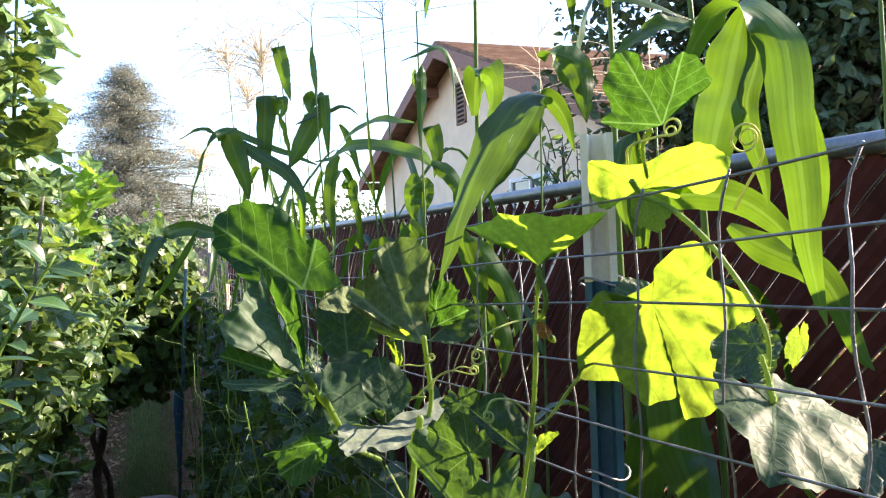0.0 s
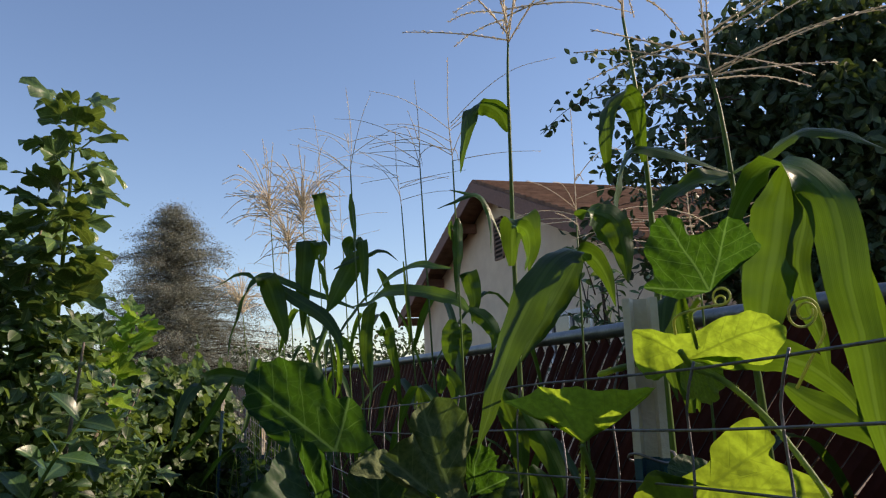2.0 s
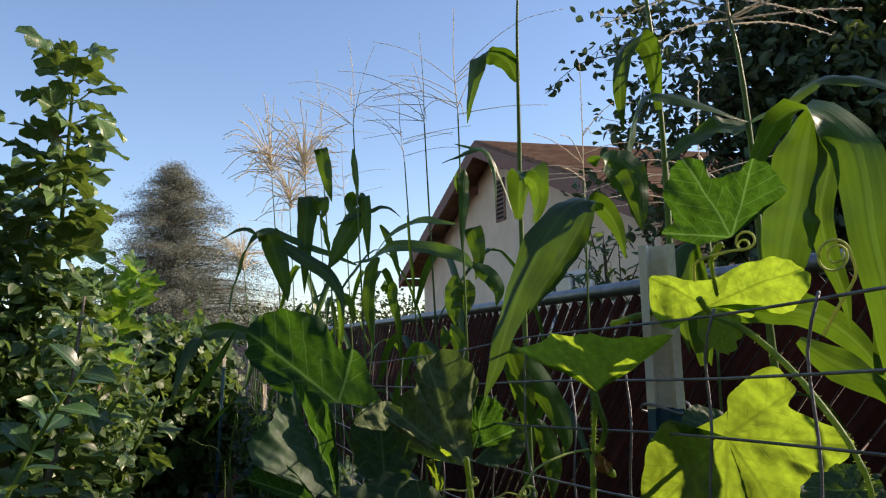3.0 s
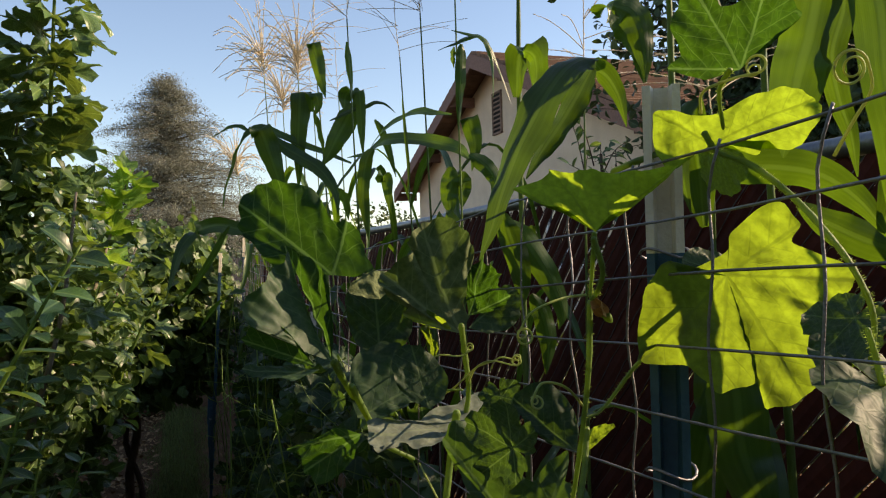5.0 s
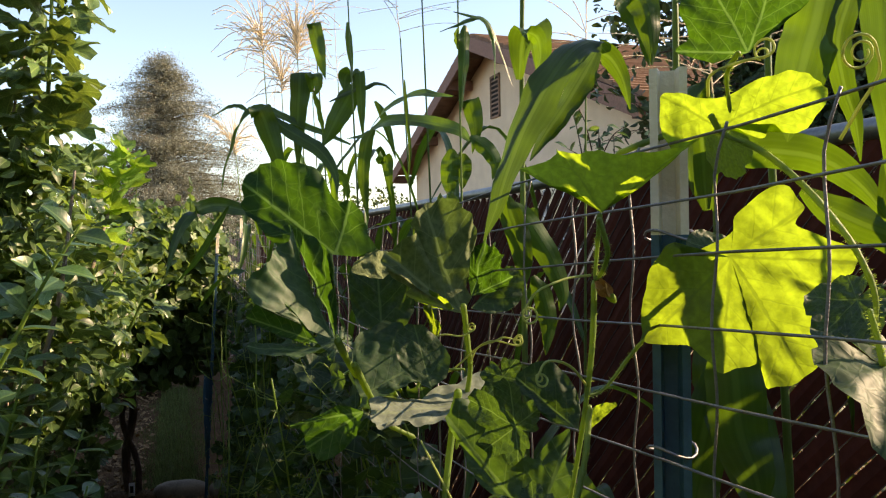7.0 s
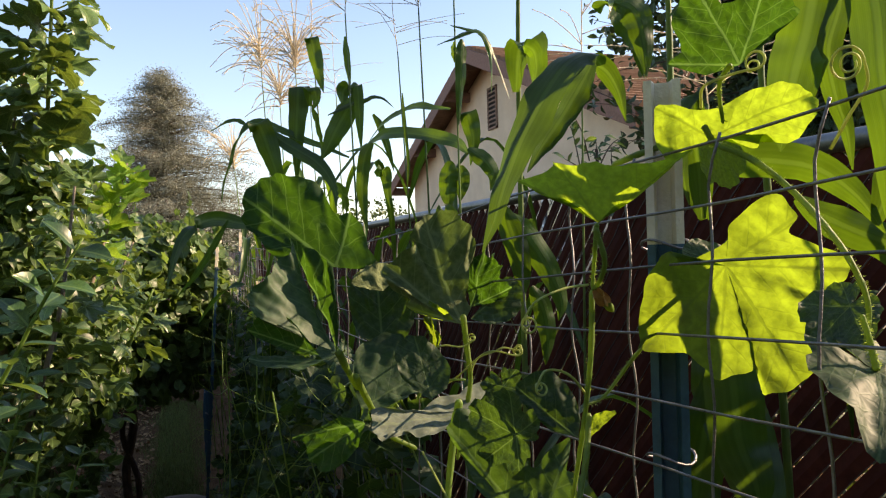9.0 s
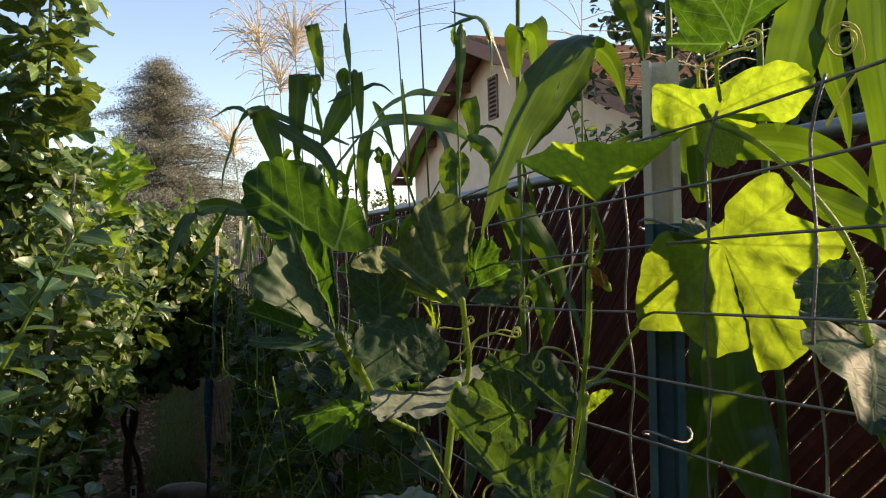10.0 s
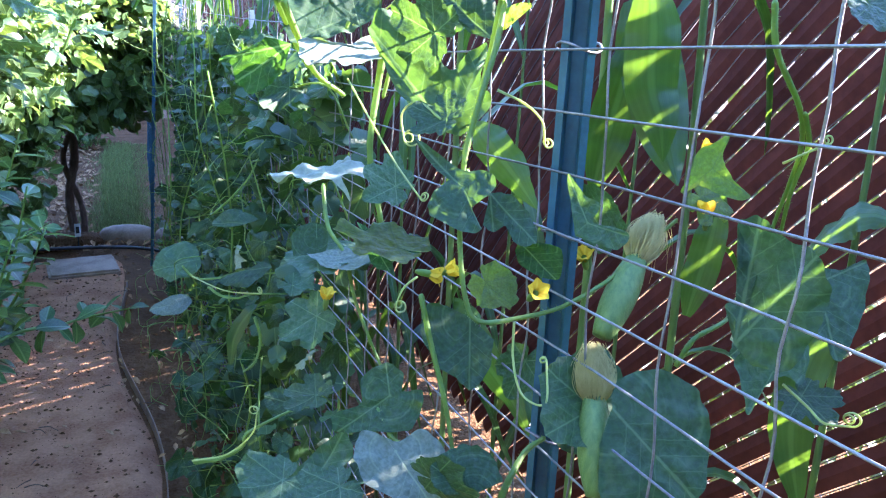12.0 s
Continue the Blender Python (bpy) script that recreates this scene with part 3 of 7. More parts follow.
def make_post(name, foot, top, label, white=0.16, turn=0.0):
    """A folded steel fence post with lugs down its face and a white tip."""
    post = thing(name, foot, label, "post", "steel fence posts")
    up = Vector(top) - Vector(foot)
    h = up.length
    lean = up.to_track_quat("Z", "Y").to_matrix().to_4x4() @ pose(0, 0, 0, 0, 0, turn)
    prof = [(-0.021, 0.010), (-0.012, 0.011), (-0.008, -0.004), (0.008, -0.004), (0.012, 0.011), (0.021, 0.010)]
    prof = [(x * 0.68, y * 0.9) for x, y in prof]
    prof = prof + [(x, y - 0.003) for x, y in reversed(prof)]

    def run(z0, z1, mat, nm):
        n = len(prof)
        k = max(2, int((z1 - z0) / 0.05))
        vs = [Vector((x, y, z0 + (z1 - z0) * i / k)) for i in range(k + 1) for x, y in prof]
        fs = [(i * n + j, i * n + (j + 1) % n, (i + 1) * n + (j + 1) % n, (i + 1) * n + j) for i in range(k) for j in range(n)]
        fs += [tuple(range(n - 1, -1, -1)), tuple(k * n + j for j in range(n))]
        part(nm, mesh_of(nm, [lean @ v for v in vs], fs, mat, smooth=False), post, "chalky white painted tip" if mat is post_white else "")
    run(-0.2, h - white, post_green, "shaft")
    run(h - white, h, post_white, "tip")
    for i in range(int(h / 0.055)):
        z = 0.05 + 0.055 * i
        if z > h - 0.02:
            break
        vs = [Vector((-0.006, -0.004, z)), Vector((0.006, -0.004, z)), Vector((0.005, -0.004, z + 0.018)), Vector((-0.005, -0.004, z + 0.018)),
              Vector((-0.004, -0.013, z + 0.004)), Vector((0.004, -0.013, z + 0.004)), Vector((0.0035, -0.009, z + 0.014)), Vector((-0.0035, -0.009, z + 0.014))]
        part("lug", mesh_of("lug", [lean @ v for v in vs], [(4, 5, 6, 7), (0, 1, 5, 4), (1, 2, 6, 5), (2, 3, 7, 6), (3, 0, 4, 7)], post_green if z < h - white else post_white, smooth=False), post)
    for z in (h - 0.13, h - 0.30, h - 0.46, h - 0.66):
        ring = [lean @ Vector((0.019 * math.cos(a), -0.003 + 0.017 * math.sin(a), z + 0.004 * math.sin(a * 2))) for a in np.linspace(0, 6.0, 18)]
        part("wire_tie", mesh_of("wire_tie", *tube(ring, 0.0012, 5), wire_grey), post)
    return post


make_wire_fence()
make_post("fence_post", (0.022, 0.284, 0), (0.022, 0.284, 1.797), "dark green steel fence post with a chalky white tip", 0.130, -32)
make_post("fence_post", (-0.194, 4.72, 0), (-0.087, 4.72, 1.727), "dark green steel fence post at the end of the wire fence", 0.12, -10)
make_post("fence_post", (0.0, 4.84, 0), (0.061, 4.84, 1.82), "dark green steel fence post at the end of the wire fence", 0.12, -10)
make_post("fence_post", (0.02, 2.05, 0), (0.03, 2.05, 1.52), "dark green steel fence post hidden among vine leaves", 0.12, -10)
make_post("fence_post", (0.02, 3.55, 0), (0.03, 3.55, 1.55), "dark green steel fence post hidden among vine leaves", 0.12, -10)
for i in range(6):
    y = 5.75 + 0.55 * i
    make_post("fence_post", (-0.14 + 0.015 * i, y, 0), (-0.10 + 0.02 * i, y, 1.0 + 0.1 * (i % 2)), "short dark green steel post beside the grass strip", 0.0001, -10)


# ---- the chain-link fence with redwood slats ----
def make_chain_fence():
    x0, zlo, zhi = 0.86, 0.06, 1.83
    y0, y1 = -2.6, 11.6
    fence = thing("chain_link_fence", (x0, 4.5, 0), "chain-link fence woven with dark redwood privacy slats", "fence")
    part("top_rail", mesh_of("top_rail", *tube(local(fence, [Vector((x0, y, 1.852 + 0.004 * math.sin(y))) for y in np.linspace(y0, y1, 60)]), 0.021, 14), rail_steel), fence, "grey steel top rail")
    for y in (-2.3, 0.75 + 3.0, 7.0, 10.2):
        part("fence_pole", mesh_of("fence_pole", *tube(local(fence, [Vector((x0 + 0.05, y, z)) for z in np.linspace(-0.1, 1.86, 6)]), 0.028, 14), rail_steel), fence)
    pitch, wide = 0.0735, 0.0452
    rng = random.Random(4)

    def diagonal(c, sign):
        """The stretch of the line z = c - sign * y inside the fence."""
        pts = []
        for z in (zlo, zhi):
            pts.append((sign * (c - z), z))
        return pts
    lo = y0 + zlo
    n = int((y1 - y0 + zhi) / pitch)
    for i in range(n):
        c = lo + pitch * i
        (ya, za), (yb, zb) = diagonal(c, 1)
        if ya > y1:
            za, ya = za + (ya - y1), y1
        if yb < y0:
            zb, yb = zb - (y0 - yb), y0
        if zb - za < 0.03:
            continue
        w = (wide + 0.0046 * min(1.0, max(0.0, (c - 1.5) / 0.6)) + 0.006 * min(1.0, max(0.0, (c - 2.6) / 0.5))) / 2 * (0.84 if 3.45 < c < 4.1 else 1.0) * (1 + rng.uniform(-0.04, 0.02))
        d = Vector((0, yb - ya, zb - za)).normalized()
        s = Vector((0, d.z, -d.y))
        bow = rng.uniform(-0.002, 0.002)
        vs = []
        m = 6
        for j in range(m + 1):
            p = Vector((x0 + bow + 0.0035 * math.sin(j * 2.6 + i), ya + (yb - ya) * j / m, za + (zb - za) * j / m)) - fence.location
            vs += [p - s * w, p + Vector((-0.004, 0, 0)), p + s * w, p + Vector((0.002, 0, 0))]
        fs = [(j * 4 + q, j * 4 + (q + 1) % 4, j * 4 + 4 + (q + 1) % 4, j * 4 + 4 + q) for j in range(m) for q in range(4)]
        part("slat", mesh_of("slat", vs, fs, slat_red, smooth=False), fence)
    net = Heap()
    for sign in (1, -1):
        for i in range(int((y1 - y0 + 2 * zhi) / pitch)):
            if sign == 1:
                c = y0 + zlo + pitch * (i + 0.5)
                ya, za, yb, zb = c - zlo, zlo, c - zhi, zhi
            else:
                c = y0 - zhi + pitch * i
                ya, za, yb, zb = c + zlo, zlo, c + zhi, zhi
            if min(ya, yb) < y0 - 0.1 or max(ya, yb) > y1 + 0.1:
                continue
            m = 26 if 0 < c < 5 else 4
            pts = [Vector((x0 - 0.0055 * sign + 0.003 * math.cos(j * math.pi), ya + (yb - ya) * j / m, za + (zb - za) * j / m)) - fence.location for j in range(m + 1)]
            net.add(tube(pts, 0.0013, 4))
    tagged(part("wire_netting", net.mesh("wire_netting", net_dark), fence, "grey steel diamond netting"), kind="stuff")


make_chain_fence()


# ---- the neighbour's house ----
def make_house():
    wx, cy, half, eave, rise = 5.45, 13.6, 5.2, 3.45, 1.93
    house = thing("house", (wx, cy, 0), "cream stucco house with brown gable roof beyond the fence", "house")

    def flat(name, pts, depth, mat, label="", parent=None):
        """A slab: a polygon in the yz plane at x, given by (x, y, z) points, thickened along +x."""
        a = [Vector(p) - house.location for p in pts]
        n = len(a)
        vs = a + [p + Vector((depth, 0, 0)) for p in a]
        fs = [tuple(range(n)), tuple(range(2 * n - 1, n - 1, -1))] + [(i, n + i, n + (i + 1) % n, (i + 1) % n) for i in range(n)]
        return part(name, mesh_of(name, vs, fs, mat, smooth=False), parent or house, label)
    top = eave + rise
    flat("gable_wall", [(wx, cy - half, 0), (wx, cy - half, eave), (wx, cy, top), (wx, cy + half, eave), (wx, cy + half, 0)], 0.2, stucco, "cream stucco gable wall")
    part("side_wall", box("side_wall", (0.2, -half, 0), (9, -half + 0.2, eave), stucco, 0), house)
    part("side_wall", box("side_wall", (0.2, half - 0.2, 0), (9, half, eave), stucco, 0), house)
    part("back_wall", box("back_wall", (9, -half, 0), (9.2, half, eave + 1.3), stucco, 0), house)
    over, out, slope = 0.45, 0.5, rise / half
    for sgn in (1, -1):
        courses = 26
        run = half + over
        for i in range(courses):
            a, b = run * i / courses, run * (i + 1) / courses
            za, zb = top + 0.10 - slope * a, top + 0.10 - slope * b
            lift = 0.022
            vs = [Vector((-out, sgn * a, za)), Vector((9.6, sgn * a, za)), Vector((9.6, sgn * (b + 0.02), zb + lift)), Vector((-out, sgn * (b + 0.02), zb + lift)),
                  Vector((-out, sgn * a, za - 0.06)), Vector((9.6, sgn * a, za - 0.06)), Vector((9.6, sgn * (b + 0.02), zb - 0.06)), Vector((-out, sgn * (b + 0.02), zb - 0.06))]
            part("shingle_course", mesh_of("shingle_course", vs, [(0, 1, 2, 3), (7, 6, 5, 4), (0, 3, 7, 4), (3, 2, 6, 7), (1, 0, 4, 5), (2, 1, 5, 6)], shingle_brown, smooth=False), house)
        z0, z1 = top + 0.02, top + 0.02 - slope * (half + over)
        y0, y1 = 0.0, sgn * (half + over)
        vs = [Vector((x, y, z + dz)) for x in (-out - 0.04, -out) for (y, z) in ((y0, z0), (y1, z1)) for dz in (0.03, -0.24)]
        part("barge_board", mesh_of("barge_board", vs, [(0, 1, 3, 2), (4, 6, 7, 5), (0, 2, 6, 4), (1, 5, 7, 3), (0, 4, 5, 1), (2, 3, 7, 6)], trim_brown, smooth=False), house, "dark brown painted barge board")
        for q in (0.22, 0.62, 0.97):
            yq = sgn * (half + over) * q
            zq = top - 0.06 - slope * abs(yq)
            part("rafter_end", box("rafter_end", (-out, yq - 0.05, zq - 0.19), (0.0, yq + 0.05, zq), trim_brown, 0.006), house)
    vent = part("gable_vent", box("gable_vent", (-0.012, -0.20, 3.98), (0.05, 0.20, 4.70), dark_void, 0), house, "louvred brown wooden gable vent")
    for y in (-0.22, 0.18):
        part("vent_frame", box("vent_frame", (-0.035, y, 3.94), (0.0, y + 0.04, 4.74), vent_brown), vent)
    for z in (3.94, 4.70):
        part("vent_frame", box("vent_frame", (-0.035, -0.22, z), (0.0, 0.22, z + 0.04), vent_brown), vent)
    for i in range(8):
        z = 4.02 + 0.084 * i
        vs = [Vector((x, y, zz)) for y in (-0.185, 0.185) for x, zz in ((-0.04, z), (-0.004, z + 0.05), (-0.004, z + 0.062), (-0.04, z + 0.012))]
        part("vent_slat", mesh_of("vent_slat", vs, [(0, 1, 2, 3), (7, 6, 5, 4), (0, 4, 5, 1), (1, 5, 6, 2), (2, 6, 7, 3), (3, 7, 4, 0)], vent_brown, smooth=False), vent)

    def window(y, z, w, h):
        win = part("window", box("window", (-0.01, y - w / 2, z), (0.03, y + w / 2, z + h), glass, 0), house, "white framed window")
        for lo, hi in (((y - w / 2 - 0.07, z - 0.07), (y - w / 2, z + h + 0.07)), ((y + w / 2, z - 0.07), (y + w / 2 + 0.07, z + h + 0.07)),
                       ((y - w / 2, z - 0.07), (y + w / 2, z)), ((y - w / 2, z + h), (y + w / 2, z + h + 0.07)), ((y - 0.02, z), (y + 0.02, z + h))):
            part("window_frame", box("window_frame", (-0.05, lo[0], lo[1]), (0.0, hi[0], hi[1]), white_paint), win)
    window(-2.75, 1.5, 1.3, 1.15)
    window(2.6, 1.4, 1.0, 1.2)


make_house()


# ---- the board fence and distant greenery ----
def make_board_fence():
    f = thing("board_fence", (-1.0, 11.9, 0), "weathered grey-brown wooden board fence at the back", "fence")
    rng = random.Random(3)
    y = 0.0
    for i in range(62):
        x = -6.5 + 0.145 * i
        h = 1.75 + rng.uniform(-0.03, 0.03)
        vs = [Vector((x0, yy, z)) for yy in (0, 0.02) for x0, z in ((x, 0), (x + 0.138, 0), (x + 0.138, h - 0.03), (x + 0.11, h), (x + 0.028, h), (x, h - 0.03))]
        fs = [(0, 1, 2, 3, 4, 5), (11, 10, 9, 8, 7, 6)] + [(k, k + 6, (k + 1) % 6 + 6, (k + 1) % 6) for k in range(6)]
        part("board", mesh_of("board", vs, fs, old_wood, smooth=False), f)
    for z in (0.4, 1.4):
        part("fence_rail", box("fence_rail", (-6.5, 0.02, z), (2.5, 0.06, z + 0.09), old_wood), f)


make_board_fence()
OVAL = [oval_leaf(i, 0.55 + 0.1 * (i % 3), 0.2, 0.15 + 0.1 * (i % 2), 4, 1) for i in range(5)]
OVAL_LOW = [oval_leaf(20 + i, 0.6, 0.25, 0.2, 3, 1) for i in range(4)]


def limb(pts, r0, r1, mat, name, parent, n=14, sides=8):
    line = smooth_line(pts, n)
    rad = [r0 + (r1 - r0) * i / (n - 1) for i in range(n)]
    return part(name, mesh_of(name, *tube(local(parent, line), rad, sides), mat), parent)


def make_cedar():
    c = Vector((-0.65, 40, 0))
    tree = thing("cedar_tree", c, "tall grey-green cedar tree with layered drooping boughs", "tree")
    part("trunk", mesh_of("trunk", *tube(local(tree, [c + Vector((0.1 * math.sin(z), 0, z)) for z in np.linspace(-0.2, 10.3, 16)]), 0.35, 8, 0.06), bark), tree)
    rng = np.random.default_rng(21)
    places, sizes = [], []
    for level in range(30):
        q = level / 29
        z0 = 1.5 + 8.8 * q
        widest = (4.8 * (1 - q) ** 0.62 + 0.35) * (1 + 0.20 * math.sin(level * 2.3)) * (1.3 if q < 0.3 else 1.0)
        count = int(11 + 11 * (1 - q))
        for i in range(count):
            a = 2 * math.pi * (i + rng.random()) / count + level
            reach = widest * rng.uniform(0.45, 1.15)
            z = z0 + rng.uniform(-0.4, 0.4)
            pts = []
            for j in range(9):
                s = j / 8
                p = c + Vector((math.cos(a) * reach * s, math.sin(a) * reach * s, z + reach * s * (0.26 - 0.28 * s) + 0.06 * math.sin(5 * s + i)))
                pts.append(p)
                if j > 0:
                    wide = 0.14 + 0.22 * math.sin(math.pi * min(1.0, 0.2 + 0.75 * s))
                    for _ in range(int(24 + 9 * reach)):
                        places.append((p.x + rng.normal() * wide, p.y + rng.normal() * wide, p.z + rng.normal() * 0.13 - 0.07))
                        sizes.append(rng.uniform(0.08, 0.16))
            part("bough", mesh_of("bough", *tube(local(tree, pts), 0.03, 4, 0.25), bark), tree)
    nd = [([Vector((0, 0, 0)), Vector((w, 0.45, 0.06)), Vector((0, 1, -0.12)), Vector((-w, 0.45, 0.06))], [(0, 1, 2, 3)], [(0, 0), (w, 0.45), (0, 1), (-w, 0.45)]) for w in (0.10, 0.13, 0.16)]
    me = leaf_cloud("foliage", np.array(places) - np.array(c), sizes, nd, cedar_green, 9, 0.5, 0.6)
    tagged(part("foliage", me, tree, "grey-green needle sprays"), kind="stuff")


make_cedar()


def make_far_hedge():
    rng = np.random.default_rng(31)
    for i, (x, y, r, h) in enumerate(((-14, 34, 5, 4.5), (-7, 30, 3.5, 3.2), (6.5, 36, 4, 3.6), (12, 40, 5, 4.2), (-22, 36, 6, 5), (3, 30, 2.6, 2.3), (-3.5, 26, 2.6, 2.4))):
        t = thing("far_tree", (x, y, 0), "distant rounded green garden tree", "tree", "distant trees")
        part("trunk", mesh_of("trunk", *tube([Vector((0, 0, z)) for z in (-0.1, h * 0.3, h * 0.6)], 0.18, 8, 0.5), bark), t)
        blobs = [((rng.normal() * r * 0.35, rng.normal() * r * 0.35, h * rng.uniform(0.4, 0.75)), (r * rng.uniform(0.35, 0.6),) * 2 + (h * rng.uniform(0.22, 0.35),)) for _ in range(8)]
        pl = in_blobs(2200, blobs, rng, 0.5)
        tagged(part("foliage", leaf_cloud("foliage", pl, rng.uniform(0.12, 0.3, len(pl)), OVAL_LOW, tree_dark, 50 + i), t), kind="stuff")


make_far_hedge()


def make_neighbour_tree():
    """The dark broad-leaved tree beyond the slatted fence, against the light."""
    foot = Vector((5.9, 5.75, 0))
    t = thing("shade_tree", foot, "dark dense broad-leaved tree standing against the light", "tree")
    limb([foot + Vector((0, 0, -0.1)), foot + Vector((0.05, 0, 0.9)), foot + Vector((-0.05, 0.05, 1.9)), foot + Vector((0, 0, 3.6))], 0.13, 0.05, bark, "trunk", t)
    rng = np.random.default_rng(77)
    # The last end carries a made-up bough, out of view, that shades the corn.
    ends = [(-1.05, 0.4, 3.95), (-0.6, 0.35, 5.0), (0.35, 0.0, 5.1), (1.05, -0.35, 4.2), (0.25, -1.2, 4.1), (-0.45, 0.25, 2.45), (0.8, -0.35, 2.45), (-1.4, 0.35, 3.15), (0.1, -4.3, 4.95)]
    for e in ends:
        limb([foot + Vector((0, 0, 1.0 + 0.25 * e[2])), foot + Vector((e[0] * 0.5, e[1] * 0.5, 0.8 * e[2])), foot + Vector(e)], 0.05, 0.014, bark, "limb", t, 8, 6)
    # The blob at (0.1, -4.3, 5.0) is that added bough's sun-blocking foliage.
    blobs = [((0.15, 0, 3.5), (1.3, 1.2, 1.45)), ((-0.75, 0.4, 3.95), (0.6, 0.65, 1.0)), ((-0.4, 0.35, 5.0), (0.75, 0.65, 0.6)), ((0.35, 0.1, 5.1), (1.0, 0.75, 0.65)), ((1.05, -0.2, 4.2), (1.2, 0.9, 1.3)),
             ((0.4, -0.65, 3.6), (1.2, 0.75, 1.1)), ((-0.45, 0, 2.3), (1.2, 1.0, 0.8)), ((0.8, -0.35, 2.3), (1.3, 1.1, 0.8)), ((0.1, -4.3, 5.0), (0.8, 0.6, 0.42)), ((-1.05, 0.35, 2.9), (0.4, 0.5, 0.6))]
    pl = in_blobs(17500, blobs, rng, 0.3)
    tagged(part("foliage", leaf_cloud("foliage", pl, rng.uniform(0.10, 0.17, len(pl)), OVAL_LOW, tree_dark, 78, 0.1), t), kind="stuff")
    pl2 = []
    for k in range(52):
        e = Vector((-1.45 + 0.35 * rng.normal(), 0.5 + 0.35 * rng.normal(), 2.5 + 2.4 * rng.random()))
        tip = e + Vector((-rng.uniform(0.25, 0.75), rng.uniform(-0.1, 0.35), rng.uniform(-0.35, 0.4)))
        line = smooth_line([e + Vector((0.5, 0, 0.1)), e, (e + tip) / 2 + Vector((0, 0, 0.06)), tip], 10)
        part("twig", mesh_of("twig", *tube(line, 0.006, 5, 0.4), bark), t)
        for p in line[2:]:
            for _ in range(3):
                pl2.append(p + Vector(tuple(rng.normal(size=3) * 0.06)))
    tagged(part("foliage", leaf_cloud("foliage", pl2, rng.uniform(0.075, 0.13, len(pl2)), OVAL, tree_dark, 79, -0.1), t), kind="stuff")


make_neighbour_tree()


def make_small_citrus():
    """The dark glossy bush in front of the house."""
    for j, (x, y, top, n, r) in enumerate(((2.75, 5.1, 2.72, 150, 0.38), (2.6, 6.6, 2.2, 120, 0.5), (1.7, 7.2, 2.1, 140, 0.5), (1.5, 9.4, 2.4, 160, 0.7))):
        foot = Vector((x, y, 0))
        t = thing("citrus_bush", foot, "glossy dark green citrus bush in the next garden", "bush", "citrus bushes")
        limb([foot, foot + Vector((0.04, 0, 0.8)), foot + Vector((0, 0.03, top - 0.3))], 0.03, 0.012, bark, "trunk", t, 8, 6)
        rng = np.random.default_rng(60 + j)
        me = [mesh_of("leaf", *oval_leaf(70 + i, 0.45, 0.2, 0.15, 5, 1)[:2], lemon_green, oval_leaf(70 + i, 0.45, 0.2, 0.15, 5, 1)[2]) for i in range(3)]
        for k in range(n // 6):
            base = Vector((rng.normal() * r * 0.25, rng.normal() * r * 0.25, top - 0.9 * rng.random() - 0.35))
            tip = base + Vector((rng.normal() * r * 0.5, rng.normal() * r * 0.5, rng.uniform(0.1, 0.4)))
            line = smooth_line([base, (base + tip) / 2 + Vector((0, 0, 0.05)), tip], 7)
            part("twig", mesh_of("twig", *tube(line, 0.006, 5, 0.4), bark), t)
            for p in line[1:]:
                q = Euler((rng.uniform(-0.8, 0.9), rng.uniform(-0.7, 0.7), rng.uniform(0, 6.28))).to_matrix().to_4x4()
                part("leaf", me[k % 3], t, m=Matrix.Translation(p) @ q @ Matrix.Scale(rng.uniform(0.07, 0.11), 4))


make_small_citrus()


def make_back_hedge():
    """Dense greenery along the far side of the slatted fence."""
    rng = np.random.default_rng(91)
    for i in range(9):
        y = -0.8 + 1.35 * i
        t = thing("fence_bush", (1.75, y, 0), "dark dense bush behind the slatted fence", "bush", "bushes behind the fence")
        part("trunk", mesh_of("trunk", *tube([Vector((0, 0, z)) for z in (-0.05, 0.4, 0.9)], 0.03, 7, 0.5), bark), t)
        blobs = [((rng.normal() * 0.15, rng.uniform(-0.5, 0.5), rng.uniform(0.25, 1.25 if i > 1 else 0.7)), (0.38, 0.5, 0.36 if i > 1 else 0.2)) for _ in range(7 if i > 1 else 4)]
        pl = in_blobs(900 if i > 1 else 220, blobs, rng, 0.3)
        tagged(part("foliage", leaf_cloud("foliage", pl, rng.uniform(0.06, 0.11, len(pl)), OVAL_LOW, tree_dark, 92 + i, 0.2), t), kind="stuff")


make_back_hedge()



def make_sky_block_hedge(lo, hi, seed, label):
    """A dark evergreen hedge, added out of view to block sky light."""
    lo, hi = Vector(lo), Vector(hi)
    foot = Vector(((lo.x + hi.x) / 2, (lo.y + hi.y) / 2, 0))
    t = thing("sky_block_hedge", foot, label, "hedge", "garden hedges")
    part("core", box("core", lo - foot + Vector((0.15, 0.15, 0)), hi - foot - Vector((0.15, 0.15, 0.2)), tree_dark, 0.1), t)
    rng = np.random.default_rng(seed)
    n = 5000
    p = rng.random((n, 3))
    p = np.array(lo) + p * (np.array(hi) - np.array(lo))
    face = rng.integers(0, 3, n)
    for k in range(3):
        sel = face == k
        side = rng.random(n)[sel] < 0.5 if k < 2 else np.zeros(sel.sum(), bool)
        p[sel, k] = np.where(side, lo[k], hi[k]) + rng.normal(size=sel.sum()) * 0.07
    tagged(part("foliage", leaf_cloud("foliage", p - np.array(foot), rng.uniform(0.10, 0.17, n), OVAL_LOW, tree_dark, seed + 1, 0.2), t), kind="stuff")


# Both hedges are invented and unseen; they darken the sides that face the camera.
make_sky_block_hedge((-3.5, -7.0, 0), (-2.9, 7.5, 3.4), 300, "added unseen dark hedge blocking sky light from the side")
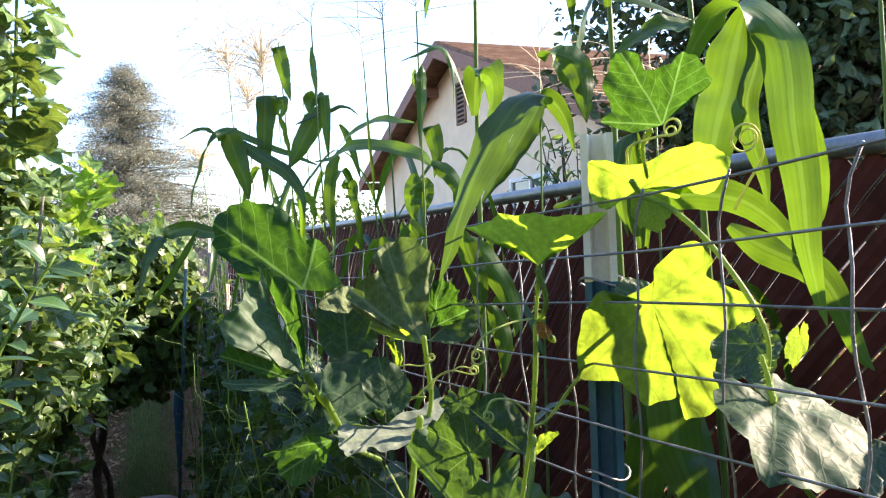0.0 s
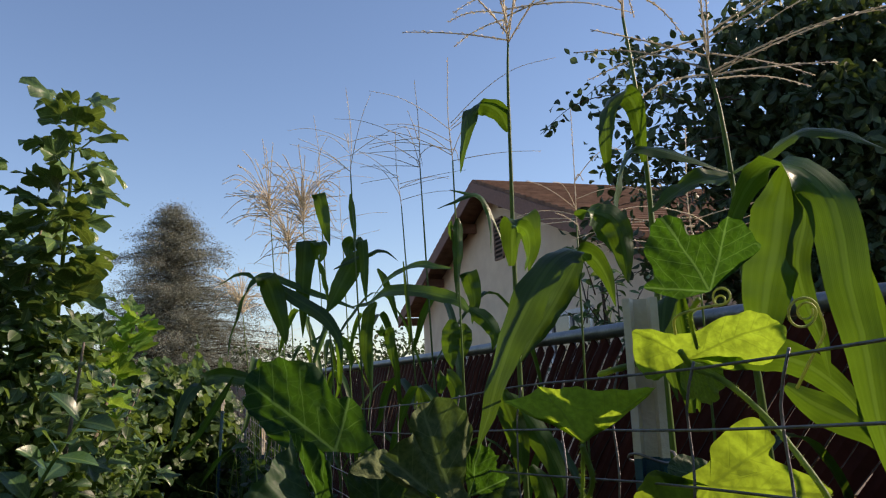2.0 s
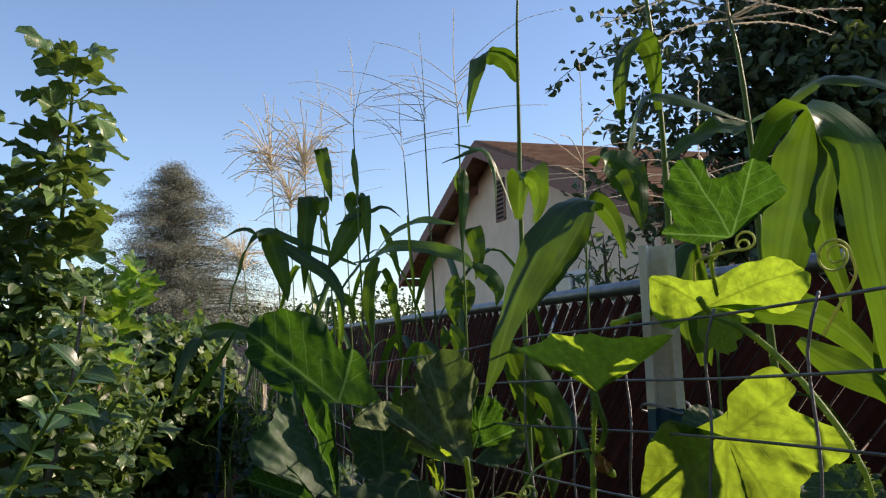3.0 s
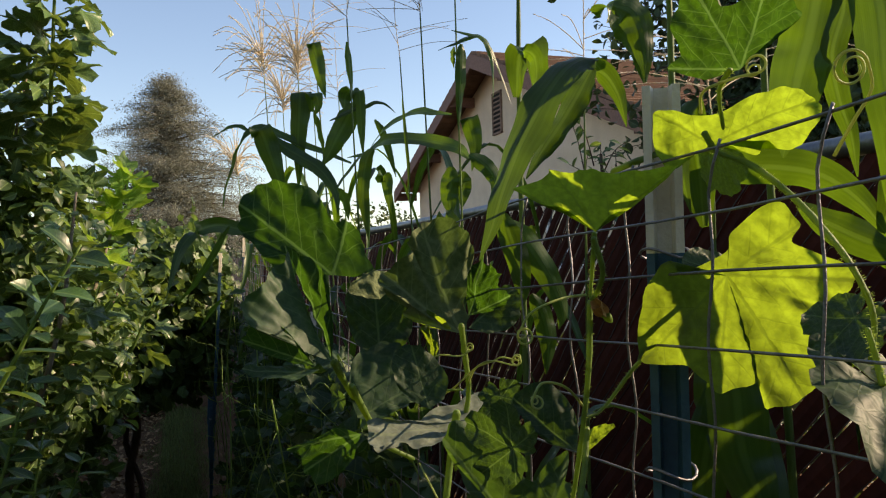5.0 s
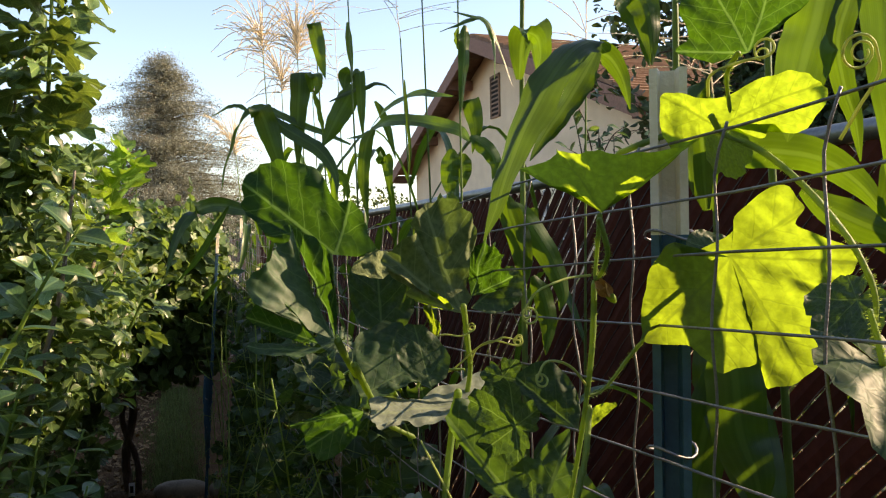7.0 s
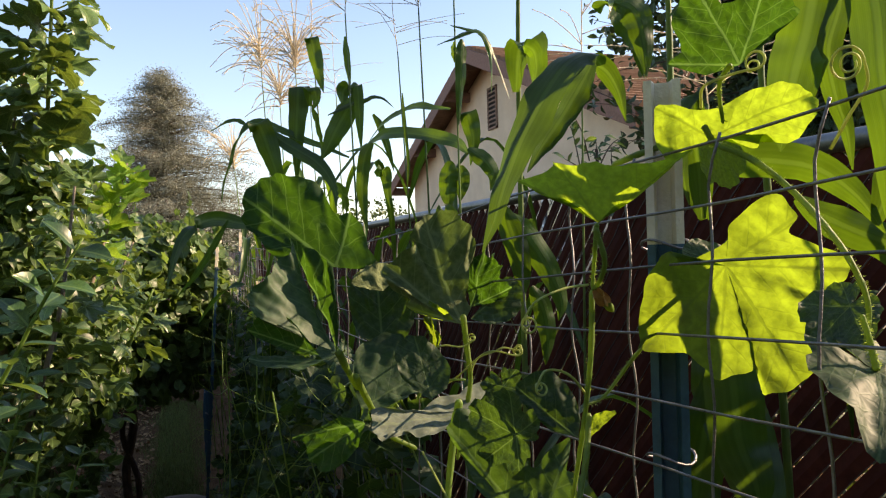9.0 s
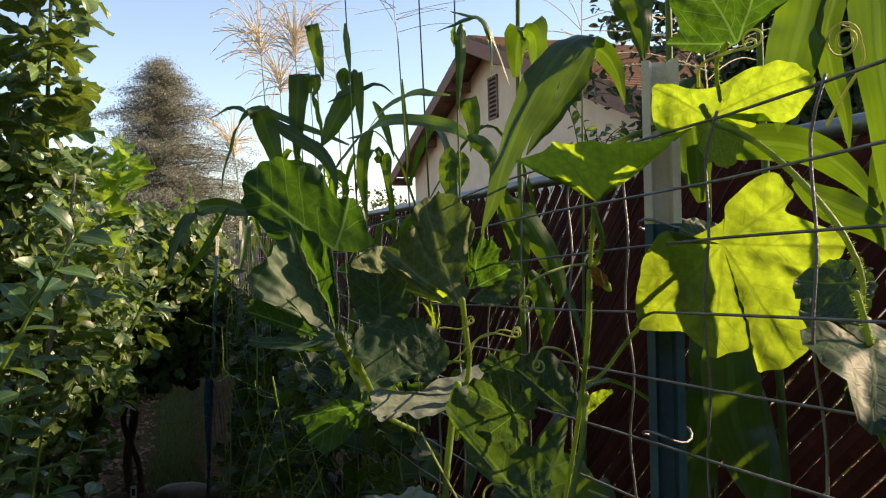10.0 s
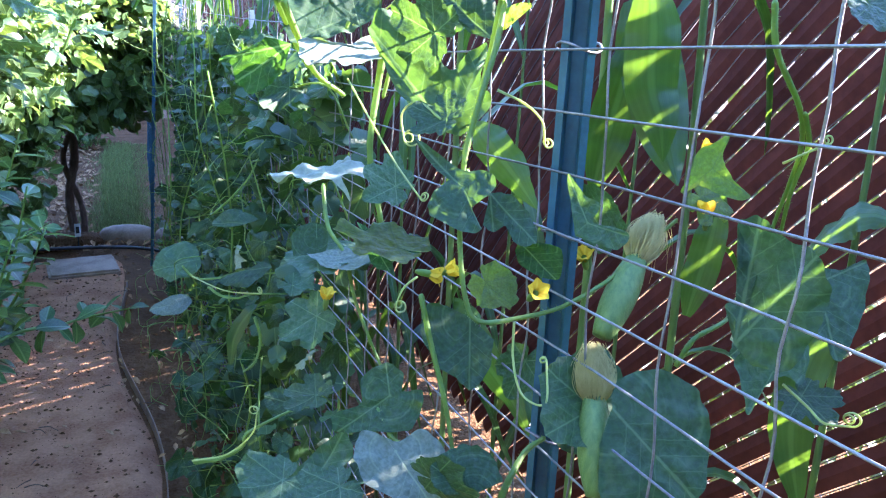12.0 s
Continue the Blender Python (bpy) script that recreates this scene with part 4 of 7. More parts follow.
make_sky_block_hedge((-2.9, -4.2, 0), (4.0, -3.6, 3.4), 310, "added unseen dark hedge blocking sky light from behind the camera")
# ---- grape arbour at the end of the path ----
def lobed_meshes(name, mat, seeds, **kw):
    out = []
    for s in seeds:
        v, f, uv = lobed_leaf(s, **kw)
        out.append(mesh_of(name, v, f, mat, uv))
    return out


def leaf_turn(rng, up=0.55, face=(0, 0, 0)):
    nrm = Vector((rng.gauss(0, 0.55) + face[0], rng.gauss(0, 0.55) + face[1], up + rng.gauss(0, 0.35) + face[2])).normalized()
    y = Vector((rng.gauss(0, 1), rng.gauss(0, 1), rng.gauss(-0.6, 0.6)))
    y = (y - nrm * y.dot(nrm)).normalized()
    m = Matrix((y.cross(nrm), y, nrm)).transposed().to_4x4()
    return m


def make_grape():
    foot = Vector((-0.64, 5.30, 0))
    vine = thing("grape_vine", foot, "old grapevine with twisted dark trunk and dense leafy canopy", "grapevine")
    limb([foot + Vector((0.01, 0, -0.05)), foot + Vector((-0.02, 0, 0.3)), foot + Vector((0.03, 0.02, 0.6)), foot + Vector((-0.01, 0, 0.95)), foot + Vector((0, 0, 1.3))], 0.030, 0.024, vine_bark, "trunk", vine, 20)
    limb([foot + Vector((0.05, 0.02, -0.05)), foot + Vector((0.05, -0.01, 0.25)), foot + Vector((-0.04, 0.01, 0.55)), foot + Vector((0.05, 0, 0.85)), foot + Vector((0.08, 0, 1.3))], 0.021, 0.016, vine_bark, "trunk", vine, 20)
    limb([foot + Vector((0, 0, 0.95)), foot + Vector((0.3, -0.1, 0.86)), foot + Vector((0.55, -0.15, 0.92))], 0.018, 0.008, vine_bark, "arm", vine)
    limb([foot + Vector((0, 0, 0.9)), foot + Vector((-0.35, -0.3, 0.95)), foot + Vector((-0.9, -0.4, 0.98)), foot + Vector((-1.5, -0.4, 1.05))], 0.02, 0.01, vine_bark, "arm", vine)
    limb([foot + Vector((0, 0, 1.2)), foot + Vector((-0.5, 0.1, 1.5)), foot + Vector((-1.3, 0, 1.6))], 0.02, 0.01, vine_bark, "arm", vine)
    blobs = [((-0.35, 5.2, 1.40), (0.50, 0.45, 0.36)), ((-0.85, 5.0, 1.38), (0.55, 0.5, 0.42)), ((-1.35, 4.9, 1.30), (0.55, 0.6, 0.50)), ((-1.0, 4.4, 1.55), (0.5, 0.5, 0.35)),
             ((-1.9, 4.8, 1.30), (0.6, 0.7, 0.6)), ((-0.55, 4.9, 1.68), (0.4, 0.4, 0.25)), ((-1.55, 4.0, 1.0), (0.35, 0.5, 0.5)), ((-2.5, 5.0, 1.4), (0.6, 0.8, 0.7)),
             ((-1.75, 4.3, 0.75), (0.4, 0.5, 0.5)), ((-1.9, 5.6, 0.8), (0.5, 0.5, 0.6)),
             ((-0.22, 5.15, 1.18), (0.24, 0.3, 0.28)), ((-0.5, 5.1, 1.12), (0.4, 0.35, 0.24)), ((-0.95, 4.95, 1.05), (0.4, 0.4, 0.3)), ((-0.3, 5.1, 1.66), (0.32, 0.3, 0.26)),
             ((-0.30, 5.0, 1.0), (0.28, 0.3, 0.22)), ((-0.65, 4.9, 0.98), (0.35, 0.35, 0.2)), ((-1.15, 4.7, 0.9), (0.4, 0.4, 0.3)), ((-1.6, 4.3, 0.5), (0.35, 0.5, 0.4)), ((-1.28, 4.3, 0.5), (0.33, 0.5, 0.48)), ((-1.25, 3.6, 0.5), (0.3, 0.5, 0.48)), ((-1.04, 5.2, 0.42), (0.27, 0.25, 0.42)), ((-1.0, 5.0, 0.75), (0.3, 0.3, 0.22))]
    rng = np.random.default_rng(12)
    pl = in_blobs(15000, blobs, rng, 0.45) - np.array(foot)
    GV = [lobed_leaf(200 + i, 0.22, 0.1, 0.1, 3, 16) for i in range(4)]
    tagged(part("foliage", leaf_cloud("foliage", pl, rng.uniform(0.04, 0.07, len(pl)), GV, grape_mass, 13, 0.35, 1.0, (0.55, -0.3)), vine, "dense green grape leaves"), kind="stuff")
    me = lobed_meshes("leaf", grape_green, range(210, 215), lobe=0.25, cup=0.08, wave=0.1, rings=4, segs=22)
    r = random.Random(14)
    pts = in_blobs(520, blobs, rng, 0.92)
    for p in pts:
        part("leaf", me[r.randrange(5)], vine, m=Matrix.Translation(Vector(p) - foot) @ leaf_turn(r, 0.4, (0.6, -0.35, 0)) @ Matrix.Scale(r.uniform(0.045, 0.075), 4))
    for k in range(26):
        b = Vector((r.uniform(-1.7, -0.2), r.uniform(4.5, 5.2), r.uniform(1.5, 1.8)))
        tip = b + Vector((r.uniform(-0.15, 0.2), r.uniform(-0.2, 0.1), r.uniform(0.12, 0.4)))
        line = smooth_line([b, (b + tip) / 2 + Vector((0.03, 0, 0)), tip], 8)
        part("shoot", mesh_of("shoot", *tube(local(vine, line), 0.0035, 5, 0.5), stem_green), vine)
        for i, p in enumerate(line[1:]):
            part("leaf", me[r.randrange(5)], vine, m=Matrix.Translation(p - foot) @ leaf_turn(r, 0.5) @ Matrix.Scale(r.uniform(0.03, 0.055) * (1.2 - 0.08 * i), 4))
    tag = part("plant_label", box("plant_label", (-0.018, -0.01, -0.045), (0.018, -0.006, 0.045), white_paint, 0.002), None, m=pose(-0.62, 5.12, 0.13, 10, 0, 4))
    tagged(tag, "small white plant tag stuck in the soil", "plant tag")
    part("mark", box("mark", (-0.010, -0.0125, -0.02), (0.010, -0.0105, 0.025), hose_black, 0.0), tag, "dark printed panel")
    stake = part("stake", box("stake", (-0.004, -0.0055, -0.14), (0.004, -0.002, -0.02), hose_black, 0), tag)


make_grape()


def make_grass():
    rng = np.random.default_rng(17)
    n = 15000
    x = rng.uniform(-0.62, -0.16, n) + 0.0
    y = 5.45 + 4.0 * rng.random(n) ** 1.3
    x = x + (y - 5.5) * 0.03 + 0.06 * np.sin(y * 5) + 0.05 * rng.normal(size=n)
    pl = np.stack((x, y, np.full(n, -0.005)), 1)
    bl = []
    for i in range(4):
        v, f, uv = oval_leaf(300 + i, 0.07, 0.2, 0.0, 3, 1, 0.4)
        bl.append(([Vector((p.x, 0.25 * p.y * p.y, p.y)) for p in v], f, uv))
    allv, allf, alluv = [], [], []
    for i in range(n):
        v, f, uv = bl[i % 4]
        a, s = rng.uniform(0, 6.28), rng.uniform(0.03, 0.075) * (1.0 if -0.5 < pl[i, 0] < -0.22 else 0.6)
        ca, sa = math.cos(a), math.sin(a)
        o = len(allv)
        allv.extend((pl[i, 0] + s * (p.x * ca - p.y * sa), pl[i, 1] + s * (p.x * sa + p.y * ca), s * p.z - 0.01) for p in v)
        allf.extend(tuple(j + o for j in q) for q in f)
        alluv.extend(uv)
    ob = new("grass", mesh_of("grass", allv, allf, grass_green, alluv))
    tagged(ob, "soft green grass strip behind the border stones", "grass", kind="stuff")


make_grass()


# ---- fig tree and leafy shrub beside the path ----
def make_fig():
    foot = Vector((-0.97, 3.0, 0))
    tree = thing("fig_tree", foot, "young fig tree with upright leafy shoots", "fig tree")
    limb([foot + Vector((0, 0, -0.05)), foot + Vector((0.03, 0, 0.6)), foot + Vector((0.02, 0, 1.2)), foot + Vector((0.05, -0.02, 1.7))], 0.035, 0.02, bark_pale, "trunk", tree)
    me = lobed_meshes("leaf", fig_green, range(230, 236), lobe=0.38, cup=-0.28, wave=0.20, rings=6, segs=40, long=1.25, back=0.35)
    young = lobed_meshes("leaf", fig_young, range(250, 254), lobe=0.30, cup=0.25, wave=0.12, rings=5, segs=36, long=1.25, back=0.4)
    r = random.Random(23)
    tips = [((0.16, -0.06, 1.45), (0.23, -0.24, 2.2), (0.275, -0.33, 2.79)), ((0.05, 0.1, 1.3), (0.05, 0.0, 1.9), (0.14, -0.05, 2.42)), ((-0.2, 0, 1.3), (-0.15, -0.1, 2.0), (-0.08, -0.2, 2.55)),
            ((0.2, 0.2, 1.2), (0.36, 0.40, 1.78), (0.45, 0.40, 2.08)), ((-0.3, -0.2, 1.2), (-0.35, -0.4, 1.8), (-0.25, -0.5, 2.25)), ((0.15, -0.3, 1.1), (0.28, -0.5, 1.5), (0.34, -0.55, 1.9)),
            ((-0.1, 0.3, 1.2), (-0.1, 0.5, 1.7), (0.0, 0.55, 2.2)), ((0.1, 0.4, 1.1), (0.3, 0.7, 1.4), (0.45, 0.8, 1.75)), ((0.1, -0.1, 1.0), (0.4, 0.0, 1.25), (0.55, 0.0, 1.55))]
    for k, (a, b, c) in enumerate(tips):
        line = smooth_line([foot + Vector((0.03, 0, 0.8)), foot + Vector(a), foot + Vector(b), foot + Vector(c)], 26)
        rad = [0.014 - 0.010 * i / 25 for i in range(26)]
        part("branch", mesh_of("branch", *tube(local(tree, line), rad, 7), bark_pale if k % 2 else stem_green), tree)
        n = 120 if k == 0 else 90 if k < 3 else 46
        for i in range(n):
            q = 0.30 + 0.69 * i / (n - 1)
            fresh = max(0.0, q - 0.88) / 0.11
            p = line[min(int(q * 25), 25)]
            a = i * 2.4 + k
            rise = r.uniform(0.15, 0.75) + 0.7 * fresh
            out = Vector((math.cos(a), math.sin(a), rise)).normalized()
            size = ((0.108 if k < 3 else 0.098 if k == 3 else 0.07) - (0.04 if k < 3 else 0.02) * q ** 4) * r.uniform(0.75, 1.15)
            stalk_end = p + out * r.uniform(0.04, 0.11) * (0.6 if k == 3 else 1.0)
            if k < 3 and i % 2 == 0:
                part("leaf_stalk", mesh_of("leaf_stalk", *tube(smooth_line(local(tree, [p, (p + stalk_end) / 2 - UP * 0.004, stalk_end]), 6), 0.0032, 5, 0.8), tendril_green), tree)
            y = (out + UP * r.uniform(-0.75, 0.25)).normalized()
            nrm = Vector((r.gauss(0.0, 0.45), r.gauss(-0.15, 0.45), 1))
            nrm = (nrm - y * nrm.dot(y)).normalized()
            m = Matrix((y.cross(nrm), y, nrm)).transposed().to_4x4()
            m.translation = stalk_end - foot
            part("leaf", young[r.randrange(4)] if k == 3 and q > 0.55 else me[r.randrange(6)], tree, m=m @ Matrix.Diagonal((size * 0.9, size, size, 1)))
    rng = np.random.default_rng(24)
    blobs = [((0.05, 0, 1.25), (0.45, 0.5, 0.45)), ((-0.3, 0.1, 1.5), (0.5, 0.5, 0.5)), ((0.2, 0.5, 1.45), (0.35, 0.5, 0.25)), ((0.1, 0.9, 1.45), (0.4, 0.4, 0.28)), ((-0.25, -0.2, 0.75), (0.3, 0.4, 0.4)), ((-0.15, -0.15, 1.95), (0.28, 0.3, 0.45)), ((0.2, -0.2, 1.75), (0.2, 0.25, 0.35)), ((-0.2, 0.1, 0.4), (0.26, 0.5, 0.4)), ((-0.2, -0.7, 0.45), (0.26, 0.5, 0.42))]
    pl = in_blobs(7000, blobs, rng, 0.4)
    tagged(part("foliage", leaf_cloud("foliage", pl, rng.uniform(0.04, 0.07, len(pl)), OVAL, grape_mass, 25, 0.45, 1.0, (0.5, -0.3)), tree, "dense inner fig leaves"), kind="stuff")


make_fig()


def make_oval_shrub():
    foot = Vector((-0.98, 1.75, 0))
    bush = thing("leafy_shrub", foot, "shrub with smooth oval blue-green leaves beside the path", "shrub")
    r = random.Random(41)
    me = []
    for i in range(5):
        v, f, uv = oval_leaf(90 + i, 0.56, 0.14, 0.22, 7, 2, 0.56)
        me.append(mesh_of("leaf", v, f, lemon_green, uv))
    tips = [((0.20, -0.25, 1.15), (0.36, -0.33, 1.52), (0.47, -0.36, 1.71)), ((0.05, 0.1, 0.9), (0.14, 0.15, 1.3), (0.2, 0.2, 1.6)), ((-0.1, -0.1, 0.9), (-0.02, -0.1, 1.3), (0.06, -0.05, 1.62)),
            ((0.15, 0.35, 0.6), (0.3, 0.5, 0.8), (0.42, 0.62, 0.85)), ((0.2, 0.0, 0.5), (0.3, 0.05, 0.85), (0.34, 0.1, 1.15)), ((0.0, 0.3, 0.7), (0.1, 0.4, 1.0), (0.18, 0.45, 1.25)),
            ((0.1, -0.2, 0.5), (0.25, -0.15, 0.8), (0.30, -0.1, 1.0)), ((-0.2, 0.2, 0.8), (-0.1, 0.3, 1.2), (0, 0.3, 1.5)), ((0.30, -0.05, 0.70), (0.48, 0.22, 0.67), (0.66, 0.47, 0.61)), ((0.1, 0.6, 0.5), (0.25, 0.9, 0.7), (0.38, 1.2, 0.72)),
            ((0.1, 0.5, 0.3), (0.2, 0.75, 0.45), (0.3, 0.95, 0.5)), ((0.0, 0.6, 0.6), (0.1, 0.9, 0.9), (0.2, 1.05, 1.05)),
            ((0.15, 0.05, 0.9), (0.25, 0.08, 1.2), (0.30, 0.11, 1.42)), ((0.15, 0.05, 0.7), (0.28, 0.08, 1.0), (0.33, 0.10, 1.27)), ((0.2, 0.15, 0.7), (0.32, 0.25, 0.95), (0.40, 0.3, 1.18)), ((0.2, 0.1, 0.6), (0.27, 0.18, 0.85), (0.30, 0.21, 1.05)),
            ((0.25, 0.1, 0.6), (0.36, 0.14, 0.85), (0.42, 0.15, 1.07)), ((0.2, 0.2, 0.5), (0.36, 0.28, 0.75), (0.44, 0.31, 0.92)), ((0.2, 0.0, 0.5), (0.33, 0.0, 0.8), (0.39, 0.01, 0.97))]
    limb([foot + Vector((0, 0, -0.05)), foot + Vector((0.02, 0, 0.3)), foot + Vector((0, 0.03, 0.7))], 0.022, 0.012, bark_pale, "trunk", bush)
    for k, (a, b, c) in enumerate(tips):
        line = smooth_line([foot + Vector((0.01, 0, 0.25)), foot + Vector(a), foot + Vector(b), foot + Vector(c)], 24)
        part("branch", mesh_of("branch", *tube(local(bush, line), [0.0075 - 0.0052 * i / 23 for i in range(24)], 6), stem_green), bush)
        for i in range(24):
            q = 0.25 + 0.74 * i / 23
            p = line[int(q * 23)]
            a = i * 2.4 + k * 1.3
            d = (line[min(int(q * 23) + 1, 23)] - line[int(q * 23) - 1]).normalized()
            side = d.orthogonal().normalized()
            out = (side * math.cos(a) + d.cross(side) * math.sin(a) + d * 0.5).normalized()
            nrm = Vector((r.gauss(0, 0.35), r.gauss(0, 0.35) - 0.15, 1))
            nrm = (nrm - out * nrm.dot(out)).normalized()
            m = Matrix((out.cross(nrm), out, nrm)).transposed().to_4x4()
            m.translation = p - foot
            part("leaf", me[r.randrange(5)], bush, m=m @ Matrix.Scale(r.uniform(0.075, 0.115) * (1.1 - 0.4 * q), 4))


make_oval_shrub()


# ---- sweet corn ----
corn_list = []


def corn_thing(foot, line, label, radius=0.0066):
    plant = thing("corn_plant", foot, label, "corn", "corn plants")
    n = len(line)
    rad = []
    for i in range(n):
        z = line[i].z
        rad.append((radius * (1 - 0.74 * i / n)) * (1.10 if i % 6 == 0 else 1.0))
    part("stalk", mesh_of("stalk", *tube(local(plant, line), rad, 8), stalk_green), plant, "green jointed stalk")
    corn_list.append((plant, line))
    return plant


def make_tassel(plant, top, way, seed, size=0.26, n=11, droop=0.9, thick=1.0, rise=1.0, spread=1.0):
    r = random.Random(seed)
    h = Heap()

    def spike(line, r0):
        """One branch, set with small husks all along."""
        m = len(line)
        h.add(tube(local(plant, line), r0 * 0.62, 5, 0.5))
        for i in range(2, m - 1):
            t = (line[i + 1] - line[i - 1]).normalized()
            o = t.orthogonal().normalized()
            a = i * 2.4 + r.random()
            d = o * math.cos(a) + t.cross(o) * math.sin(a)
            p = line[i] - plant.location
            q = 0.0042 * (0.7 + 0.6 * r.random()) * (r0 / 0.0018)
            w = t.cross(d) * q * 0.22
            h.add(([p, p + t * q * 0.6 + d * q * 0.4 + w, p + t * q * 1.3 + d * q * 0.5, p + t * q * 0.6 + d * q * 0.4 - w], [(0, 1, 2, 3)]))
    up = way.normalized()
    spike(smooth_line([top, top + up * size * 0.5 + Vector((r.uniform(-0.01, 0.01), 0, 0)), top + up * size * 1.05], 40), 0.0022 * thick)
    for k in range(n):
        a = r.uniform(0, 6.28)
        s = r.uniform(0.55, 1.0) * size
        root = top + up * r.uniform(0.0, 0.10)
        out = Vector((math.cos(a), math.sin(a), 0)) * spread
        lift = r.uniform(-0.05, 1.0) * rise
        fall = 0.16 * droop * r.random() ** 1.5
        p1 = root + (out * 0.34 + up * 0.30 * lift) * s
        p2 = root + (out * 0.68 + up * (0.52 * lift - 0.25 * fall)) * s
        p3 = root + (out * r.uniform(0.95, 1.08) + up * (0.66 * lift - fall)) * s
        spike(smooth_line([root, p1, p2, p3], 30), 0.0017 * thick)
    part("tassel", h.mesh("tassel", tassel_gold), plant, "straw-coloured branching tassel")


def blade_mesh(points, width, side, seed, n=26, across=3, fold=0.25, twist=0.0):
    """A long corn leaf along points, its breadth held near the direction side."""
    line = smooth_line(points, n)
    rnd = random.Random(seed)
    ph, ph2 = rnd.uniform(0, 6.28), rnd.uniform(0, 6.28)
    verts, uvs = [], []
    m = 2 * across + 1
    for i, p in enumerate(line):
        t = (line[min(i + 1, n - 1)] - line[max(i - 1, 0)]).normalized()
        s = Matrix.Rotation(radians(twist) * i / (n - 1), 3, "Z") @ Vector(side)
        s = s - t * s.dot(t)
        s = s.normalized() if s.length > 1e-5 else t.orthogonal().normalized()
        nn = s.cross(t)
        q = i / (n - 1)
        w = width / 2 * (0.22 + 0.78 * min(1, q / 0.24) ** 0.8) * (1 - max(0, (q - 0.45) / 0.55) ** 1.7) + 0.0006
        for k in range(m):
            u = k / across - 1
            ruffle = 0.10 * u * u * math.sin(q * 17 + ph + (1.4 if u > 0 else 0)) * w + 0.05 * abs(u) * w * math.sin(q * 41 + ph2)
            verts.append(p + s * (u * w) + nn * (fold * abs(u) * w + ruffle * 1.6))
            uvs.append((u * 0.5, q * 3))
    faces = [(i * m + k, i * m + k + 1, (i + 1) * m + k + 1, (i + 1) * m + k) for i in range(n - 1) for k in range(m - 1)]
    return verts, faces, uvs


blade_count = [0]


def corn_blade(points, width, turn=25.0, tilt=0.35, twist=0.0, fold=0.25):
    """A leaf on the nearest corn plant."""
    blade_count[0] += 1
    first = Vector(points[0])
    plant, _line = min(corn_list, key=lambda c: min((p - first).length for p in c[1]))
    side = RIGHT * math.cos(radians(turn)) + AHEAD * math.sin(radians(turn)) + UP * tilt
    v, f, uv = blade_mesh(local(plant, points), width, side, 500 + blade_count[0], fold=fold, twist=twist)
    part("leaf", mesh_of("leaf", v, f, corn_green, uv), plant)


def make_ear(plant, foot, way, size=0.09, seed=0):
    """A slim husk-wrapped ear that ends in a full tuft of silk."""
    r = random.Random(seed)
    way = Vector(way).normalized()
    foot = Vector(foot)
    n = 14
    line = [foot + way * size * (i / (n - 1) - 1.0) for i in range(n)]
    rad = [0.005 + 0.0100 * math.sin(math.pi * min(1, (i / (n - 1)) * 0.8 + 0.1)) ** 0.9 for i in range(n)]
    v, f = tube(local(plant, line), rad, 12)
    ear = part("ear", mesh_of("ear", v, f, husk_pale), plant, "pale green husk-wrapped ear")
    h = Heap()
    side = way.orthogonal().normalized()
    for k in range(460):
        a = r.uniform(0, 6.28)
        o = (side * math.cos(a) + way.cross(side) * math.sin(a))
        s = foot + o * r.uniform(0.001, 0.008) - way * 0.006
        long = r.uniform(0.036, 0.050)
        belly = 0.0120 * r.random() ** 0.5
        twist = way.cross(o) * r.uniform(-0.008, 0.008) + side * r.uniform(-0.004, 0.004)
        pts = [s, s + way * long * 0.3 + o * belly * 0.8 + twist * 0.2, s + way * long * 0.7 + o * belly * 0.85 + twist * 0.5, s + way * long - o * belly * r.uniform(0.0, 0.5) + twist]
        if k % 16 == 0:
            pts.append(pts[-1] + o * 0.008 + Vector((r.uniform(-0.008, 0.008), r.uniform(-0.008, 0.008), -r.uniform(0.005, 0.022))))
            pts.append(pts[-1] + Vector((r.uniform(-0.008, 0.008), r.uniform(-0.008, 0.008), -r.uniform(0.01, 0.04))))
        h.add(tube(local(plant, smooth_line(pts, 10)), 0.00036, 3, 0.6))
    part("silk", h.mesh("silk", silk_gold), ear, "pale yellow silk tuft")


def stalk_line(foot, upper, n=40):
    return smooth_line([Vector((foot[0], foot[1], -0.05)), Vector((foot[0] + 0.3 * (upper[0][0] - foot[0]), foot[1] + 0.3 * (upper[0][1] - foot[1]), 0.6)), *[Vector(p) for p in upper]], n)


near_a = corn_thing((0.20, 0.95, 0), stalk_line((0.20, 0.95), [(0.188, 0.925, 1.5), (0.185, 0.915, 1.904), (0.183, 0.902, 2.078), (0.182, 0.892, 2.222), (0.184, 0.886, 2.30)]), "tall corn plant with hooked leaf and open tassel")
make_tassel(near_a, Vector((0.184, 0.886, 2.30)), Vector((0.02, 0, 1)), 1, 0.24, 12, 0.9, 1.5)
near_b = corn_thing((0.24, 0.56, 0), stalk_line((0.24, 0.56), [(0.222, 0.545, 1.3), (0.207, 0.536, 1.739), (0.203, 0.529, 1.874), (0.200, 0.526, 1.978), (0.194, 0.525, 2.077), (0.189, 0.534, 2.183)]), "corn plant standing close behind the steel post")
make_tassel(near_b, Vector((0.189, 0.534, 2.183)), Vector((-0.06, 0, 1)), 2, 0.24, 12, 1.0, 1.5, 0.6)
